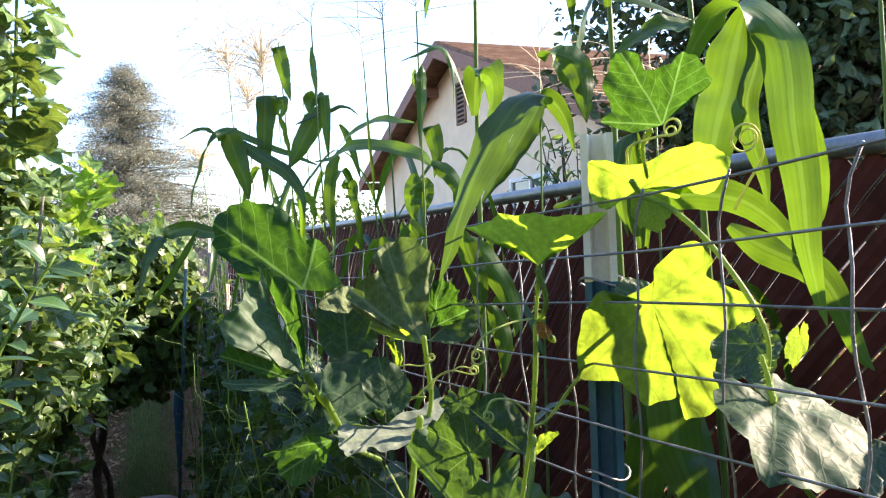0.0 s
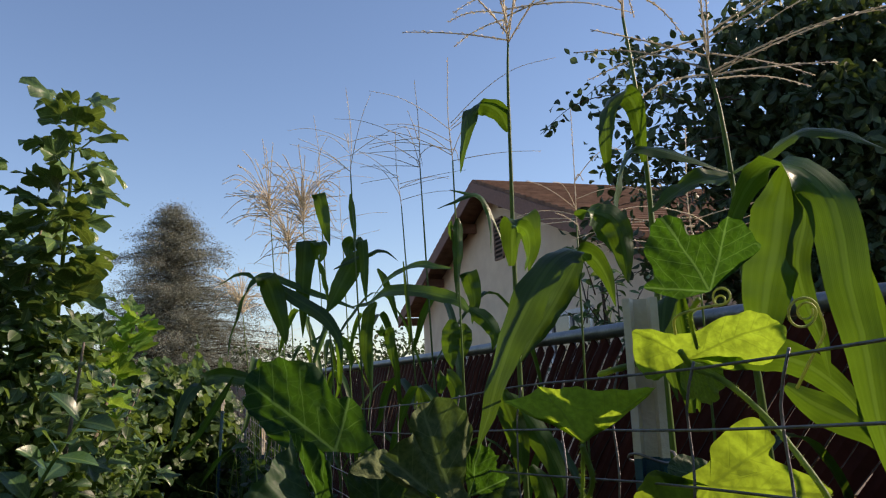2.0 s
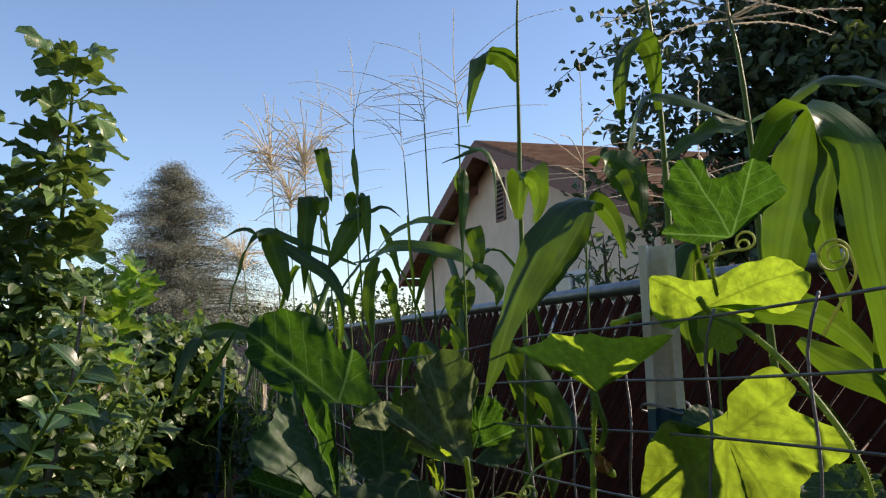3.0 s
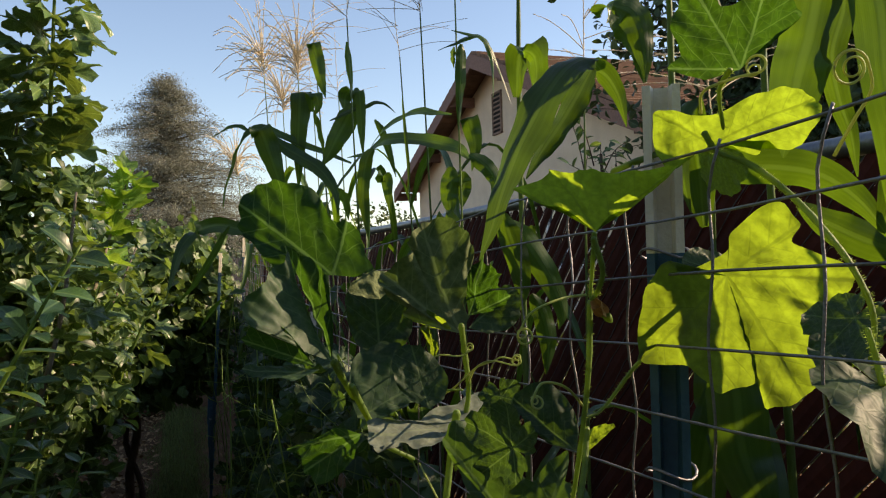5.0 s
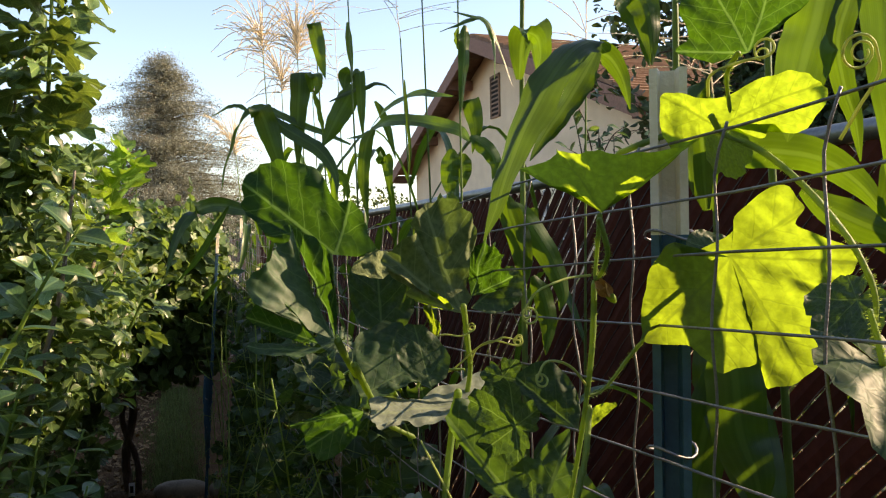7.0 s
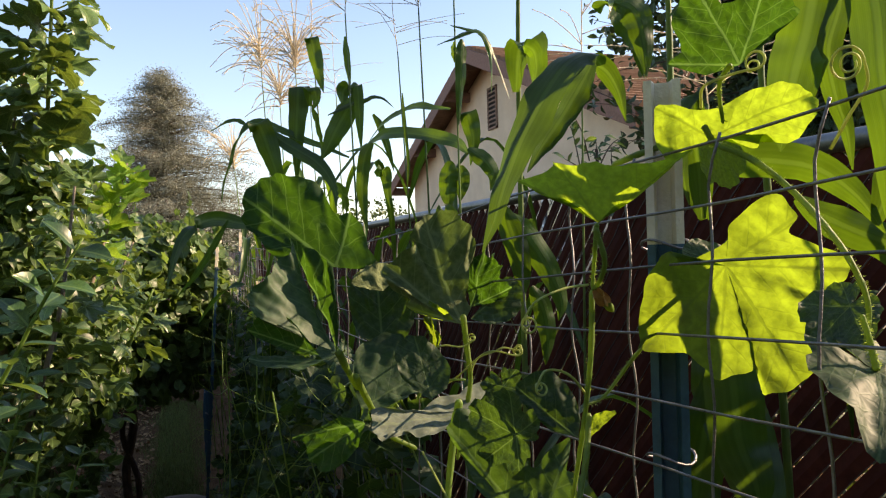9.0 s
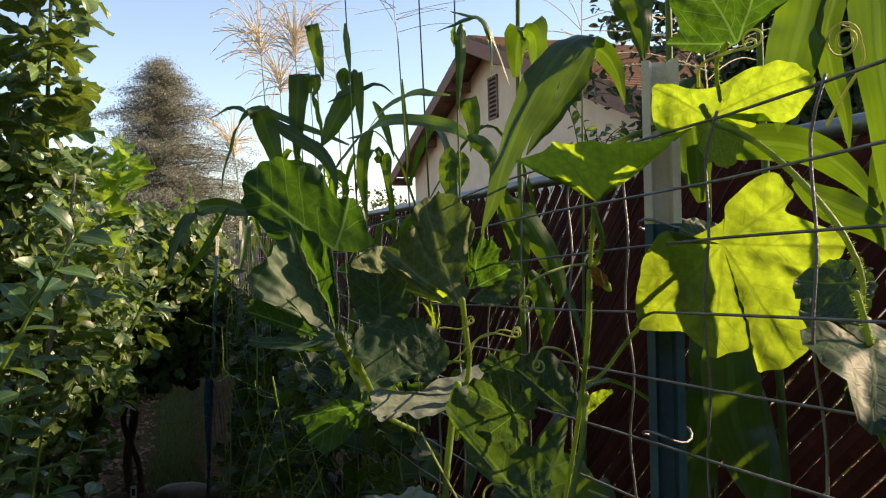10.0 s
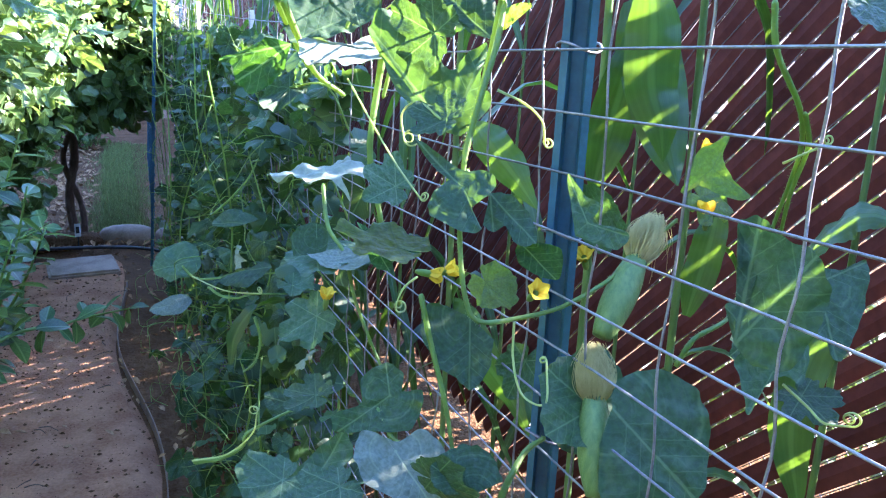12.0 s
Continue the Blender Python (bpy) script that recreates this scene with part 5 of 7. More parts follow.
near_c = corn_thing((0.35, 0.5, 0), stalk_line((0.35, 0.5), [(0.325, 0.49, 1.3), (0.295, 0.482, 1.761), (0.283, 0.473, 1.933), (0.273, 0.471, 2.043), (0.265, 0.477, 2.11)]), "corn plant with broad drooping leaves near the wire fence")
make_tassel(near_c, Vector((0.267, 0.475, 2.08)), Vector((0.02, 0, 1)), 3, 0.25, 12, 1.3, 1.2, 0.4)
near_d = corn_thing((0.52, 0.38, 0), stalk_line((0.52, 0.38), [(0.50, 0.38, 1.3), (0.49, 0.38, 1.8), (0.474, 0.378, 2.205)]), "corn plant with a drooping tassel against the dark tree")
make_tassel(near_d, Vector((0.474, 0.378, 2.19)), Vector((-0.12, 0, 1)), 4, 0.32, 12, 1.3, 1.2, 0.45)
corn_thing((0.40, 0.10, 0), stalk_line((0.40, 0.10), [(0.40, 0.12, 0.9), (0.40, 0.14, 1.45), (0.41, 0.14, 1.95)]), "lower corn plant behind the wire fence")
make_ear(near_b, (0.076, 0.244, 1.322), (0.56, 0.28, 0.78), 0.08, 1)
make_ear(near_b, (0.009, 0.191, 1.223), (0.17, 0.46, 0.87), 0.08, 2)
corn_blade([(0.191, 0.517, 1.989), (0.176, 0.503, 2.053), (0.158, 0.506, 2.070), (0.135, 0.496, 2.048), (0.126, 0.495, 1.999), (0.131, 0.500, 1.954)], 0.026, turn=-30)  # hanging small
corn_blade([(0.137, 0.503, 1.915), (0.138, 0.497, 1.954), (0.150, 0.488, 1.989), (0.175, 0.479, 1.994), (0.218, 0.467, 1.980), (0.273, 0.461, 1.963)], 0.026, turn=60, tilt=0.8)  # curved
corn_blade([(0.288, 0.477, 1.964), (0.237, 0.474, 1.956), (0.203, 0.477, 1.939), (0.164, 0.473, 1.914)], 0.03, turn=60, tilt=0.9)  # left tip
corn_blade([(0.288, 0.477, 1.969), (0.305, 0.437, 1.983), (0.333, 0.404, 2.001), (0.343, 0.360, 1.984), (0.350, 0.319, 1.956)], 0.026, turn=60, tilt=0.8)  # right tip
corn_blade([(0.188, 0.911, 2.152), (0.168, 0.903, 2.183), (0.137, 0.901, 2.194), (0.114, 0.900, 2.180), (0.102, 0.901, 2.131), (0.092, 0.901, 2.072)], 0.038, turn=-30)  # hook
corn_blade([(0.172, 0.896, 1.916), (0.176, 0.886, 1.979), (0.185, 0.860, 1.988), (0.190, 0.854, 1.946), (0.186, 0.861, 1.901)], 0.045, turn=-30)  # short
corn_blade([(0.213, 0.464, 1.577), (0.216, 0.450, 1.517), (0.219, 0.447, 1.457), (0.227, 0.432, 1.411), (0.234, 0.429, 1.369)], 0.06, turn=-10)  # low wide
corn_blade([(0.254, 0.556, 1.548), (0.255, 0.521, 1.509), (0.251, 0.480, 1.446), (0.252, 0.449, 1.384), (0.255, 0.424, 1.342)], 0.072, turn=-10)  # low wide two
corn_blade([(0.208, 0.527, 1.322), (0.222, 0.524, 1.400), (0.233, 0.517, 1.469), (0.250, 0.529, 1.528)], 0.055, turn=-10)  # low three
corn_blade([(0.293, 0.425, 1.178), (0.303, 0.419, 1.244), (0.312, 0.419, 1.293), (0.326, 0.433, 1.358)], 0.04, turn=-30)  # grey strip
corn_blade([(0.430, 0.391, 1.250), (0.446, 0.365, 1.299), (0.459, 0.333, 1.320), (0.476, 0.301, 1.314)], 0.05, turn=60, tilt=0.8)  # right low
corn_blade([(0.382, 0.293, 0.980), (0.373, 0.313, 1.069), (0.389, 0.320, 1.150), (0.415, 0.316, 1.206), (0.430, 0.325, 1.256)], 0.05, turn=-30)  # right wide
corn_blade([(0.023, 0.595, 1.110), (0.045, 0.575, 1.147), (0.063, 0.523, 1.112), (0.093, 0.496, 1.066), (0.107, 0.454, 1.023)], 0.05, turn=-30, tilt=0.7)  # dark diag
corn_blade([(0.096, 0.650, 1.384), (0.102, 0.606, 1.361), (0.117, 0.568, 1.331), (0.131, 0.529, 1.296)], 0.05, turn=-30, tilt=0.7)  # grey diag
corn_blade([(0.194, 0.463, 1.693), (0.173, 0.462, 1.758), (0.176, 0.451, 1.780), (0.177, 0.439, 1.738), (0.180, 0.436, 1.691)], 0.03, turn=-30)  # yellow mid
corn_blade([(0.158, 0.418, 1.692), (0.155, 0.420, 1.767), (0.146, 0.424, 1.817), (0.125, 0.410, 1.766), (0.128, 0.397, 1.705)], 0.03, turn=-30)  # mid slim
corn_blade([(0.292, 0.331, 1.681), (0.302, 0.317, 1.737), (0.295, 0.308, 1.793), (0.283, 0.301, 1.849)], 0.03, turn=-30)  # stem side
corn_blade([(0.40, 0.14, 1.40), (0.38, 0.10, 1.58), (0.33, 0.05, 1.68), (0.27, 0.00, 1.66), (0.22, -0.05, 1.58)], 0.05, turn=-60)
corn_blade([(0.40, 0.14, 1.55), (0.43, 0.17, 1.70), (0.46, 0.20, 1.78), (0.47, 0.23, 1.74)], 0.045, turn=-60)
corn_blade([(0.40, 0.14, 1.30), (0.42, 0.05, 1.48), (0.45, -0.05, 1.55), (0.50, -0.15, 1.50)], 0.05, turn=-60)
corn_blade([(0.111, 0.287, 1.840), (0.128, 0.277, 1.883), (0.147, 0.265, 1.910), (0.171, 0.252, 1.909), (0.190, 0.240, 1.885), (0.194, 0.234, 1.848), (0.192, 0.230, 1.801), (0.195, 0.224, 1.750), (0.195, 0.220, 1.694), (0.199, 0.214, 1.649), (0.203, 0.208, 1.619)], 0.041, turn=36, tilt=0.1, twist=-88, fold=0.12)  # great arch
corn_blade([(0.174, 0.264, 1.915), (0.164, 0.267, 1.880), (0.156, 0.270, 1.843), (0.146, 0.274, 1.807), (0.138, 0.276, 1.770), (0.133, 0.278, 1.742)], 0.048, turn=-25, tilt=0.1)  # broad hanging
corn_blade([(0.170, 0.255, 1.910), (0.175, 0.252, 1.866), (0.165, 0.256, 1.825), (0.168, 0.254, 1.789), (0.177, 0.251, 1.757), (0.180, 0.249, 1.724)], 0.019, turn=-30, tilt=0.1)  # strip
corn_blade([(0.039, 0.379, 1.892), (0.055, 0.373, 1.885), (0.063, 0.370, 1.860), (0.065, 0.369, 1.821)], 0.028, turn=5, tilt=0.2)  # pale hanging
corn_blade([(0.170, 0.435, 1.761), (0.192, 0.414, 1.751), (0.225, 0.389, 1.748), (0.257, 0.364, 1.737), (0.281, 0.341, 1.708), (0.295, 0.323, 1.672)], 0.037, turn=-40, tilt=0.8)  # lit arch
corn_blade([(0.298, 0.440, 1.714), (0.317, 0.423, 1.694), (0.341, 0.405, 1.677), (0.371, 0.385, 1.659), (0.387, 0.369, 1.626), (0.402, 0.354, 1.566), (0.411, 0.342, 1.544)], 0.037, turn=-20, tilt=0.8)  # dark arch


def wild_corn(x, y, top, lean, seed, tassel=0.34, leaves=7, low=0):
    r = random.Random(seed)
    line = stalk_line((x, y), [(x + lean[0] * 0.5, y + lean[1] * 0.5, top * 0.62), (x + lean[0], y + lean[1], top)])
    plant = corn_thing((x, y, 0), line, "tall corn plant with arching dark leaves and pale tassel", 0.0066)
    full = seed in (16, 17, 19, 20)
    make_tassel(plant, line[-1], line[-1] - line[-4], seed + 7, tassel * (0.84 if full else 0.72), 50 if full else r.randrange(8, 13), 3.0 if full else r.uniform(0.5, 1.6), 1.8 if full else 0.95, r.uniform(0.5, 1.1) + (0.6 if full else 0), 0.72 if full else 1.0)
    for i in range(leaves + low):
        q = (0.58 + 0.32 * i / leaves if i < leaves else 0.14 + 0.40 * (i - leaves) / low) + r.uniform(-0.02, 0.02)
        p = line[int(q * 39)]
        a = math.pi * i + r.gauss(0.4, 0.5) + seed
        out = Vector((max(math.cos(a), -0.25 if i < leaves else 0.0), math.sin(a), 0)).normalized()
        s = r.uniform(0.34, 0.62) * (1.15 - 0.4 * q)
        lift = r.uniform(0.25, 0.55)
        fall = r.uniform(0.15, 0.9) * (0.5 if q < 0.7 else 1.0)
        pts = [p, p + out * 0.16 * s + UP * 0.24 * s, p + out * 0.36 * s + UP * (0.28 + 0.25 * lift) * s, p + out * 0.55 * s + UP * (0.22 + 0.2 * lift - 0.25 * fall) * s, p + out * 0.66 * s + UP * (0.06 - 0.5 * fall) * s, p + out * 0.72 * s - UP * (0.85 * fall) * s]
        bend = out.cross(UP) * r.uniform(-0.3, 0.3) * s
        pts = [v + bend * (k / 5) ** 2 for k, v in enumerate(pts)]
        v, f, uv = blade_mesh(local(plant, pts), r.uniform(0.022, 0.036), out.cross(UP) + UP * r.uniform(-0.3, 0.3), seed * 31 + i, 20, 2, r.uniform(0.15, 0.5))
        part("leaf", mesh_of("leaf", v, f, corn_green, uv), plant)


wild_corn(0.30, 1.50, 2.25, (-0.03, -0.06), 11, leaves=2, low=4)
wild_corn(0.34, 1.78, 2.31, (-0.06, -0.04), 12, leaves=3, low=4)
wild_corn(0.20, 2.02, 2.36, (-0.06, -0.02), 13, 0.36, leaves=3, low=5)
wild_corn(0.42, 2.16, 2.30, (-0.08, 0.0), 14, leaves=4, low=5)
wild_corn(0.22, 2.45, 2.42, (-0.10, 0.0), 15, 0.36, leaves=4, low=5)
wild_corn(0.18, 2.70, 2.34, (-0.08, 0.0), 16, 0.36, leaves=4, low=5)
wild_corn(0.12, 3.10, 2.44, (-0.10, 0.0), 17, 0.36, leaves=3)
wild_corn(0.36, 2.95, 2.32, (-0.06, 0.0), 18, 0.36, leaves=5, low=5)
wild_corn(0.20, 3.45, 2.35, (-0.06, 0.0), 19, 0.36, leaves=3)
wild_corn(0.10, 3.85, 2.10, (-0.14, 0.0), 20, 0.28)
wild_corn(0.40, 3.70, 2.45, (-0.08, 0.0), 21, 0.36, leaves=3)
wild_corn(0.25, 4.25, 2.30, (-0.05, 0.0), 22, 0.36, leaves=4)
wild_corn(0.34, 4.80, 2.02, (-0.06, 0.0), 25, 0.28, leaves=6, low=6)
wild_corn(0.22, 5.30, 1.98, (-0.04, 0.0), 26, 0.26, leaves=6, low=6)
wild_corn(0.38, 5.85, 2.05, (-0.05, 0.0), 27, 0.28, leaves=6, low=6)
wild_corn(0.46, 1.25, 2.05, (0.0, -0.05), 23, leaves=2, low=4)
wild_corn(0.50, 0.85, 1.90, (0.0, 0.0), 24, leaves=3, low=4)
corn_blade([(-0.089, 2.081, 1.747), (-0.169, 2.066, 1.762), (-0.239, 2.048, 1.773), (-0.305, 2.027, 1.742), (-0.336, 1.996, 1.690), (-0.368, 1.964, 1.579)], 0.041, turn=40, tilt=0.6)  # far left
corn_blade([(-0.201, 2.013, 1.768), (-0.244, 2.028, 1.691), (-0.294, 2.044, 1.612), (-0.342, 2.060, 1.557)], 0.017, turn=20, tilt=0.4)  # left slim
corn_blade([(-0.179, 1.794, 1.596), (-0.219, 1.808, 1.586), (-0.261, 1.822, 1.544), (-0.292, 1.832, 1.500)], 0.024, turn=40, tilt=0.6)  # pale curled
corn_blade([(0.074, 0.715, 1.714), (0.086, 0.710, 1.698), (0.102, 0.704, 1.676), (0.122, 0.695, 1.638), (0.136, 0.688, 1.596), (0.131, 0.689, 1.570)], 0.033, turn=10, tilt=0.3)  # slate hanging
corn_blade([(0.120, 0.747, 1.614), (0.134, 0.741, 1.583), (0.139, 0.738, 1.543), (0.134, 0.738, 1.505)], 0.027, turn=10, tilt=0.3)  # slate low
corn_blade([(0.092, 1.187, 1.723), (0.097, 1.184, 1.681), (0.088, 1.184, 1.628), (0.081, 1.185, 1.596)], 0.032, turn=0, tilt=0.3)  # slate back
corn_blade([(0.128, 1.174, 1.711), (0.140, 1.171, 1.743), (0.157, 1.164, 1.723), (0.162, 1.160, 1.668), (0.156, 1.160, 1.615)], 0.028, turn=0, tilt=0.3)  # slate back two
corn_blade([(0.091, 0.493, 1.862), (0.081, 0.491, 1.871), (0.067, 0.491, 1.873), (0.044, 0.493, 1.857), (0.019, 0.495, 1.822), (-0.004, 0.497, 1.781), (-0.023, 0.496, 1.738), (-0.038, 0.494, 1.698), (-0.053, 0.493, 1.664)], 0.049, turn=-46, tilt=-0.3, fold=0.08)  # long fold
corn_blade([(0.114, 0.549, 1.882), (0.094, 0.550, 1.849), (0.069, 0.552, 1.811), (0.047, 0.553, 1.782), (0.028, 0.553, 1.752)], 0.029, turn=-30, tilt=-0.2)  # behind fold
corn_blade([(0.035, 0.412, 1.899), (0.053, 0.406, 1.899), (0.069, 0.403, 1.884), (0.080, 0.402, 1.860), (0.086, 0.405, 1.829)], 0.032, turn=22, tilt=0.0)  # grey beside post
corn_blade([(0.112, 0.622, 1.832), (0.124, 0.616, 1.874), (0.136, 0.608, 1.889), (0.154, 0.597, 1.885), (0.167, 0.587, 1.858), (0.173, 0.579, 1.818)], 0.031, turn=-30, tilt=0.0)  # elbow
corn_blade([(0.290, 1.427, 1.888), (0.286, 1.488, 1.919), (0.257, 1.558, 1.941), (0.222, 1.631, 1.960), (0.182, 1.704, 1.970), (0.165, 1.770, 1.965), (0.146, 1.837, 1.950), (0.111, 1.909, 1.948)], 0.035, turn=80, tilt=1.5)  # level
corn_blade([(0.271, 1.486, 1.997), (0.248, 1.547, 2.011), (0.231, 1.605, 2.024), (0.213, 1.664, 2.024), (0.192, 1.724, 2.014), (0.179, 1.781, 1.999), (0.171, 1.836, 1.981), (0.165, 1.891, 1.960)], 0.019, turn=80, tilt=1.3)  # level upper
corn_blade([(0.206, 2.299, 1.981), (0.118, 2.306, 2.016), (0.044, 2.307, 2.040), (-0.027, 2.307, 2.073), (-0.078, 2.301, 2.087), (-0.119, 2.292, 2.066), (-0.153, 2.279, 2.015), (-0.174, 2.263, 1.950), (-0.195, 2.246, 1.887), (-0.205, 2.226, 1.826)], 0.030, turn=70, tilt=1.2)  # long arch
corn_blade([(-0.102, 2.403, 2.088), (-0.129, 2.412, 2.107), (-0.159, 2.422, 2.110), (-0.194, 2.434, 2.092), (-0.224, 2.444, 2.077)], 0.017, turn=70, tilt=1.2)  # small arch
corn_blade([(-0.107, 2.278, 2.071), (-0.093, 2.242, 2.076), (-0.077, 2.237, 2.048), (-0.058, 2.230, 1.985), (-0.038, 2.223, 1.915), (-0.030, 2.220, 1.859)], 0.069, turn=-2, tilt=-0.2)  # broad bluish
corn_blade([(0.062, 2.348, 2.127), (0.059, 2.328, 2.197), (0.047, 2.301, 2.204), (0.042, 2.302, 2.137), (0.037, 2.304, 2.065), (0.036, 2.304, 1.983), (0.034, 2.304, 1.888)], 0.065, turn=-4, tilt=0.0)  # flat hanging
corn_blade([(0.078, 2.279, 2.141), (0.076, 2.259, 2.191), (0.085, 2.235, 2.186), (0.091, 2.233, 2.154), (0.078, 2.237, 2.119)], 0.039, turn=-10, tilt=0.0)  # curl
corn_blade([(0.075, 2.238, 2.141), (0.087, 2.234, 2.091), (0.098, 2.230, 2.037), (0.108, 2.227, 1.980)], 0.023, turn=-40, tilt=0.0)  # lit edge
corn_blade([(-0.061, 2.284, 2.070), (-0.021, 2.235, 2.025), (0.022, 2.185, 1.988), (0.060, 2.137, 1.955), (0.088, 2.093, 1.913), (0.106, 2.051, 1.859), (0.103, 2.017, 1.794)], 0.044, turn=10, tilt=0.5)  # low broad
corn_blade([(0.148, 2.108, 2.122), (0.152, 2.107, 2.159), (0.169, 2.101, 2.174), (0.185, 2.096, 2.159), (0.174, 2.099, 2.121)], 0.048, turn=20, tilt=0.0)  # pale fold
corn_blade([(0.182, 2.118, 2.142), (0.165, 2.124, 2.105), (0.137, 2.133, 2.054), (0.110, 2.142, 2.000), (0.083, 2.151, 1.950)], 0.065, turn=-2, tilt=-0.3)  # broad back
corn_blade([(0.183, 2.107, 2.157), (0.187, 2.074, 2.168), (0.190, 2.073, 2.100), (0.191, 2.072, 2.041), (0.194, 2.071, 1.972)], 0.029, turn=-4, tilt=0.0)  # slim drop
corn_blade([(0.105, 2.122, 2.086), (0.135, 2.113, 2.102), (0.172, 2.100, 2.118), (0.203, 2.090, 2.126), (0.237, 2.078, 2.138), (0.266, 2.068, 2.132), (0.294, 2.059, 2.104)], 0.020, turn=80, tilt=1.2)  # thin
corn_blade([(0.210, 1.982, 2.068), (0.227, 1.976, 2.038), (0.242, 1.971, 1.992), (0.253, 1.967, 1.949), (0.264, 1.963, 1.900)], 0.021, turn=-6, tilt=0.0)  # hang one
corn_blade([(0.109, 1.593, 1.930), (0.092, 1.599, 1.901), (0.083, 1.602, 1.836), (0.085, 1.601, 1.783), (0.093, 1.598, 1.712)], 0.030, turn=-4, tilt=0.0)  # hang two
corn_blade([(0.103, 1.521, 1.842), (0.100, 1.490, 1.852), (0.110, 1.487, 1.849), (0.114, 1.486, 1.810), (0.120, 1.483, 1.767)], 0.028, turn=-8, tilt=0.0)  # small dark
corn_blade([(0.099, 2.368, 2.356), (0.096, 2.337, 2.377), (0.104, 2.335, 2.347), (0.113, 2.331, 2.292), (0.122, 2.328, 2.240), (0.132, 2.325, 2.195)], 0.046, turn=-4, tilt=0.0)  # top drop
corn_blade([(0.160, 2.105, 2.323), (0.163, 2.103, 2.266), (0.167, 2.102, 2.220), (0.172, 2.100, 2.169)], 0.019, turn=-4, tilt=0.0)  # top slim
corn_blade([(0.229, 1.448, 2.134), (0.258, 1.438, 2.147), (0.290, 1.427, 2.160), (0.318, 1.418, 2.164), (0.335, 1.412, 2.146), (0.344, 1.409, 2.102), (0.346, 1.408, 2.064), (0.344, 1.409, 2.023)], 0.019, turn=60, tilt=0.8)  # gable arch
corn_blade([(0.259, 1.438, 2.179), (0.296, 1.425, 2.168), (0.328, 1.414, 2.156), (0.347, 1.408, 2.120), (0.360, 1.403, 2.082), (0.382, 1.396, 2.009)], 0.011, turn=60, tilt=0.8)  # gable thin
corn_blade([(0.079, 0.886, 1.992), (0.078, 0.886, 1.973), (0.077, 0.886, 1.942), (0.074, 0.887, 1.908), (0.071, 0.888, 1.860)], 0.017, turn=25, tilt=0.0)  # pale sheath
corn_blade([(0.067, 0.890, 1.988), (0.065, 0.891, 1.974), (0.067, 0.890, 1.956)], 0.010, turn=-45, tilt=0.0)  # lit scrap
corn_blade([(0.293, 1.457, 1.971), (0.290, 1.427, 1.981), (0.297, 1.424, 1.951), (0.302, 1.422, 1.912), (0.294, 1.425, 1.859)], 0.041, turn=-5, tilt=0.0)  # dark drop
corn_blade([(0.272, 1.380, 1.891), (0.295, 1.372, 1.875), (0.316, 1.365, 1.852), (0.324, 1.362, 1.827), (0.317, 1.365, 1.796)], 0.035, turn=10, tilt=0.3)  # bluish slack
corn_blade([(0.267, 1.487, 1.876), (0.264, 1.488, 1.839), (0.260, 1.489, 1.800), (0.264, 1.487, 1.758)], 0.045, turn=-4, tilt=0.0)  # dark low
corn_blade([(0.292, 1.479, 1.865), (0.293, 1.478, 1.826), (0.287, 1.480, 1.780)], 0.034, turn=-4, tilt=0.0)  # dark low two
corn_blade([(0.085, 1.917, 1.863), (0.097, 1.913, 1.841), (0.106, 1.910, 1.811), (0.110, 1.909, 1.775)], 0.034, turn=-40, tilt=0.0)  # lit low
corn_blade([(0.132, 0.794, 1.957), (0.141, 0.791, 1.961), (0.153, 0.787, 1.951), (0.155, 0.786, 1.923), (0.147, 0.789, 1.893)], 0.024, turn=-35, tilt=0.2)  # lit stub
corn_blade([(0.066, 0.710, 1.723), (0.072, 0.708, 1.697), (0.082, 0.704, 1.663), (0.087, 0.703, 1.626), (0.084, 0.704, 1.596)], 0.030, turn=-4, tilt=0.0)  # dark right
corn_blade([(0.123, 0.744, 1.708), (0.117, 0.746, 1.686), (0.110, 0.748, 1.647), (0.112, 0.747, 1.608)], 0.020, turn=-4, tilt=0.0)  # dark right two
corn_blade([(0.068, 1.185, 1.967), (0.072, 1.183, 1.893), (0.076, 1.182, 1.829), (0.072, 1.183, 1.787)], 0.005, turn=0, tilt=0.0)  # string
corn_blade([(-0.183, 1.015, 0.918), (-0.172, 1.026, 0.966), (-0.146, 1.027, 1.006), (-0.111, 1.019, 1.026), (-0.082, 1.008, 1.032)], 0.026, turn=-5, tilt=0.6)  # low curved


# ---- melon vine on the wire fence ----
melon = thing("melon_vine", (0.05, 0.35, 0), "melon vine with big lobed leaves climbing the wire fence", "melon vine")
hero_count = [0]


def hero_leaf(base, tip, side, lobe=0.12, cup=0.1, wave=0.05, back=0.8, old=False, wide=1.0, fan=0.5):
    hero_count[0] += 1
    m, length, breadth = leaf_frame(Vector(base) - melon.location, Vector(tip) - melon.location, Vector(side) - melon.location)
    v, f, uv = lobed_leaf(600 + hero_count[0], lobe, cup, wave, 12, 64, back=back, fan=fan)
    # old picks the dim copy of the skin, for leaves that stand in shade
    me = mesh_of("leaf", v, f, melon_dim if old else melon_lit, uv)
    part("leaf", me, melon, m=m @ Matrix.Diagonal((max(min(breadth / 0.80, length * 1.5), length * 0.55) * wide, length, min(length, breadth * 1.3), 1)))


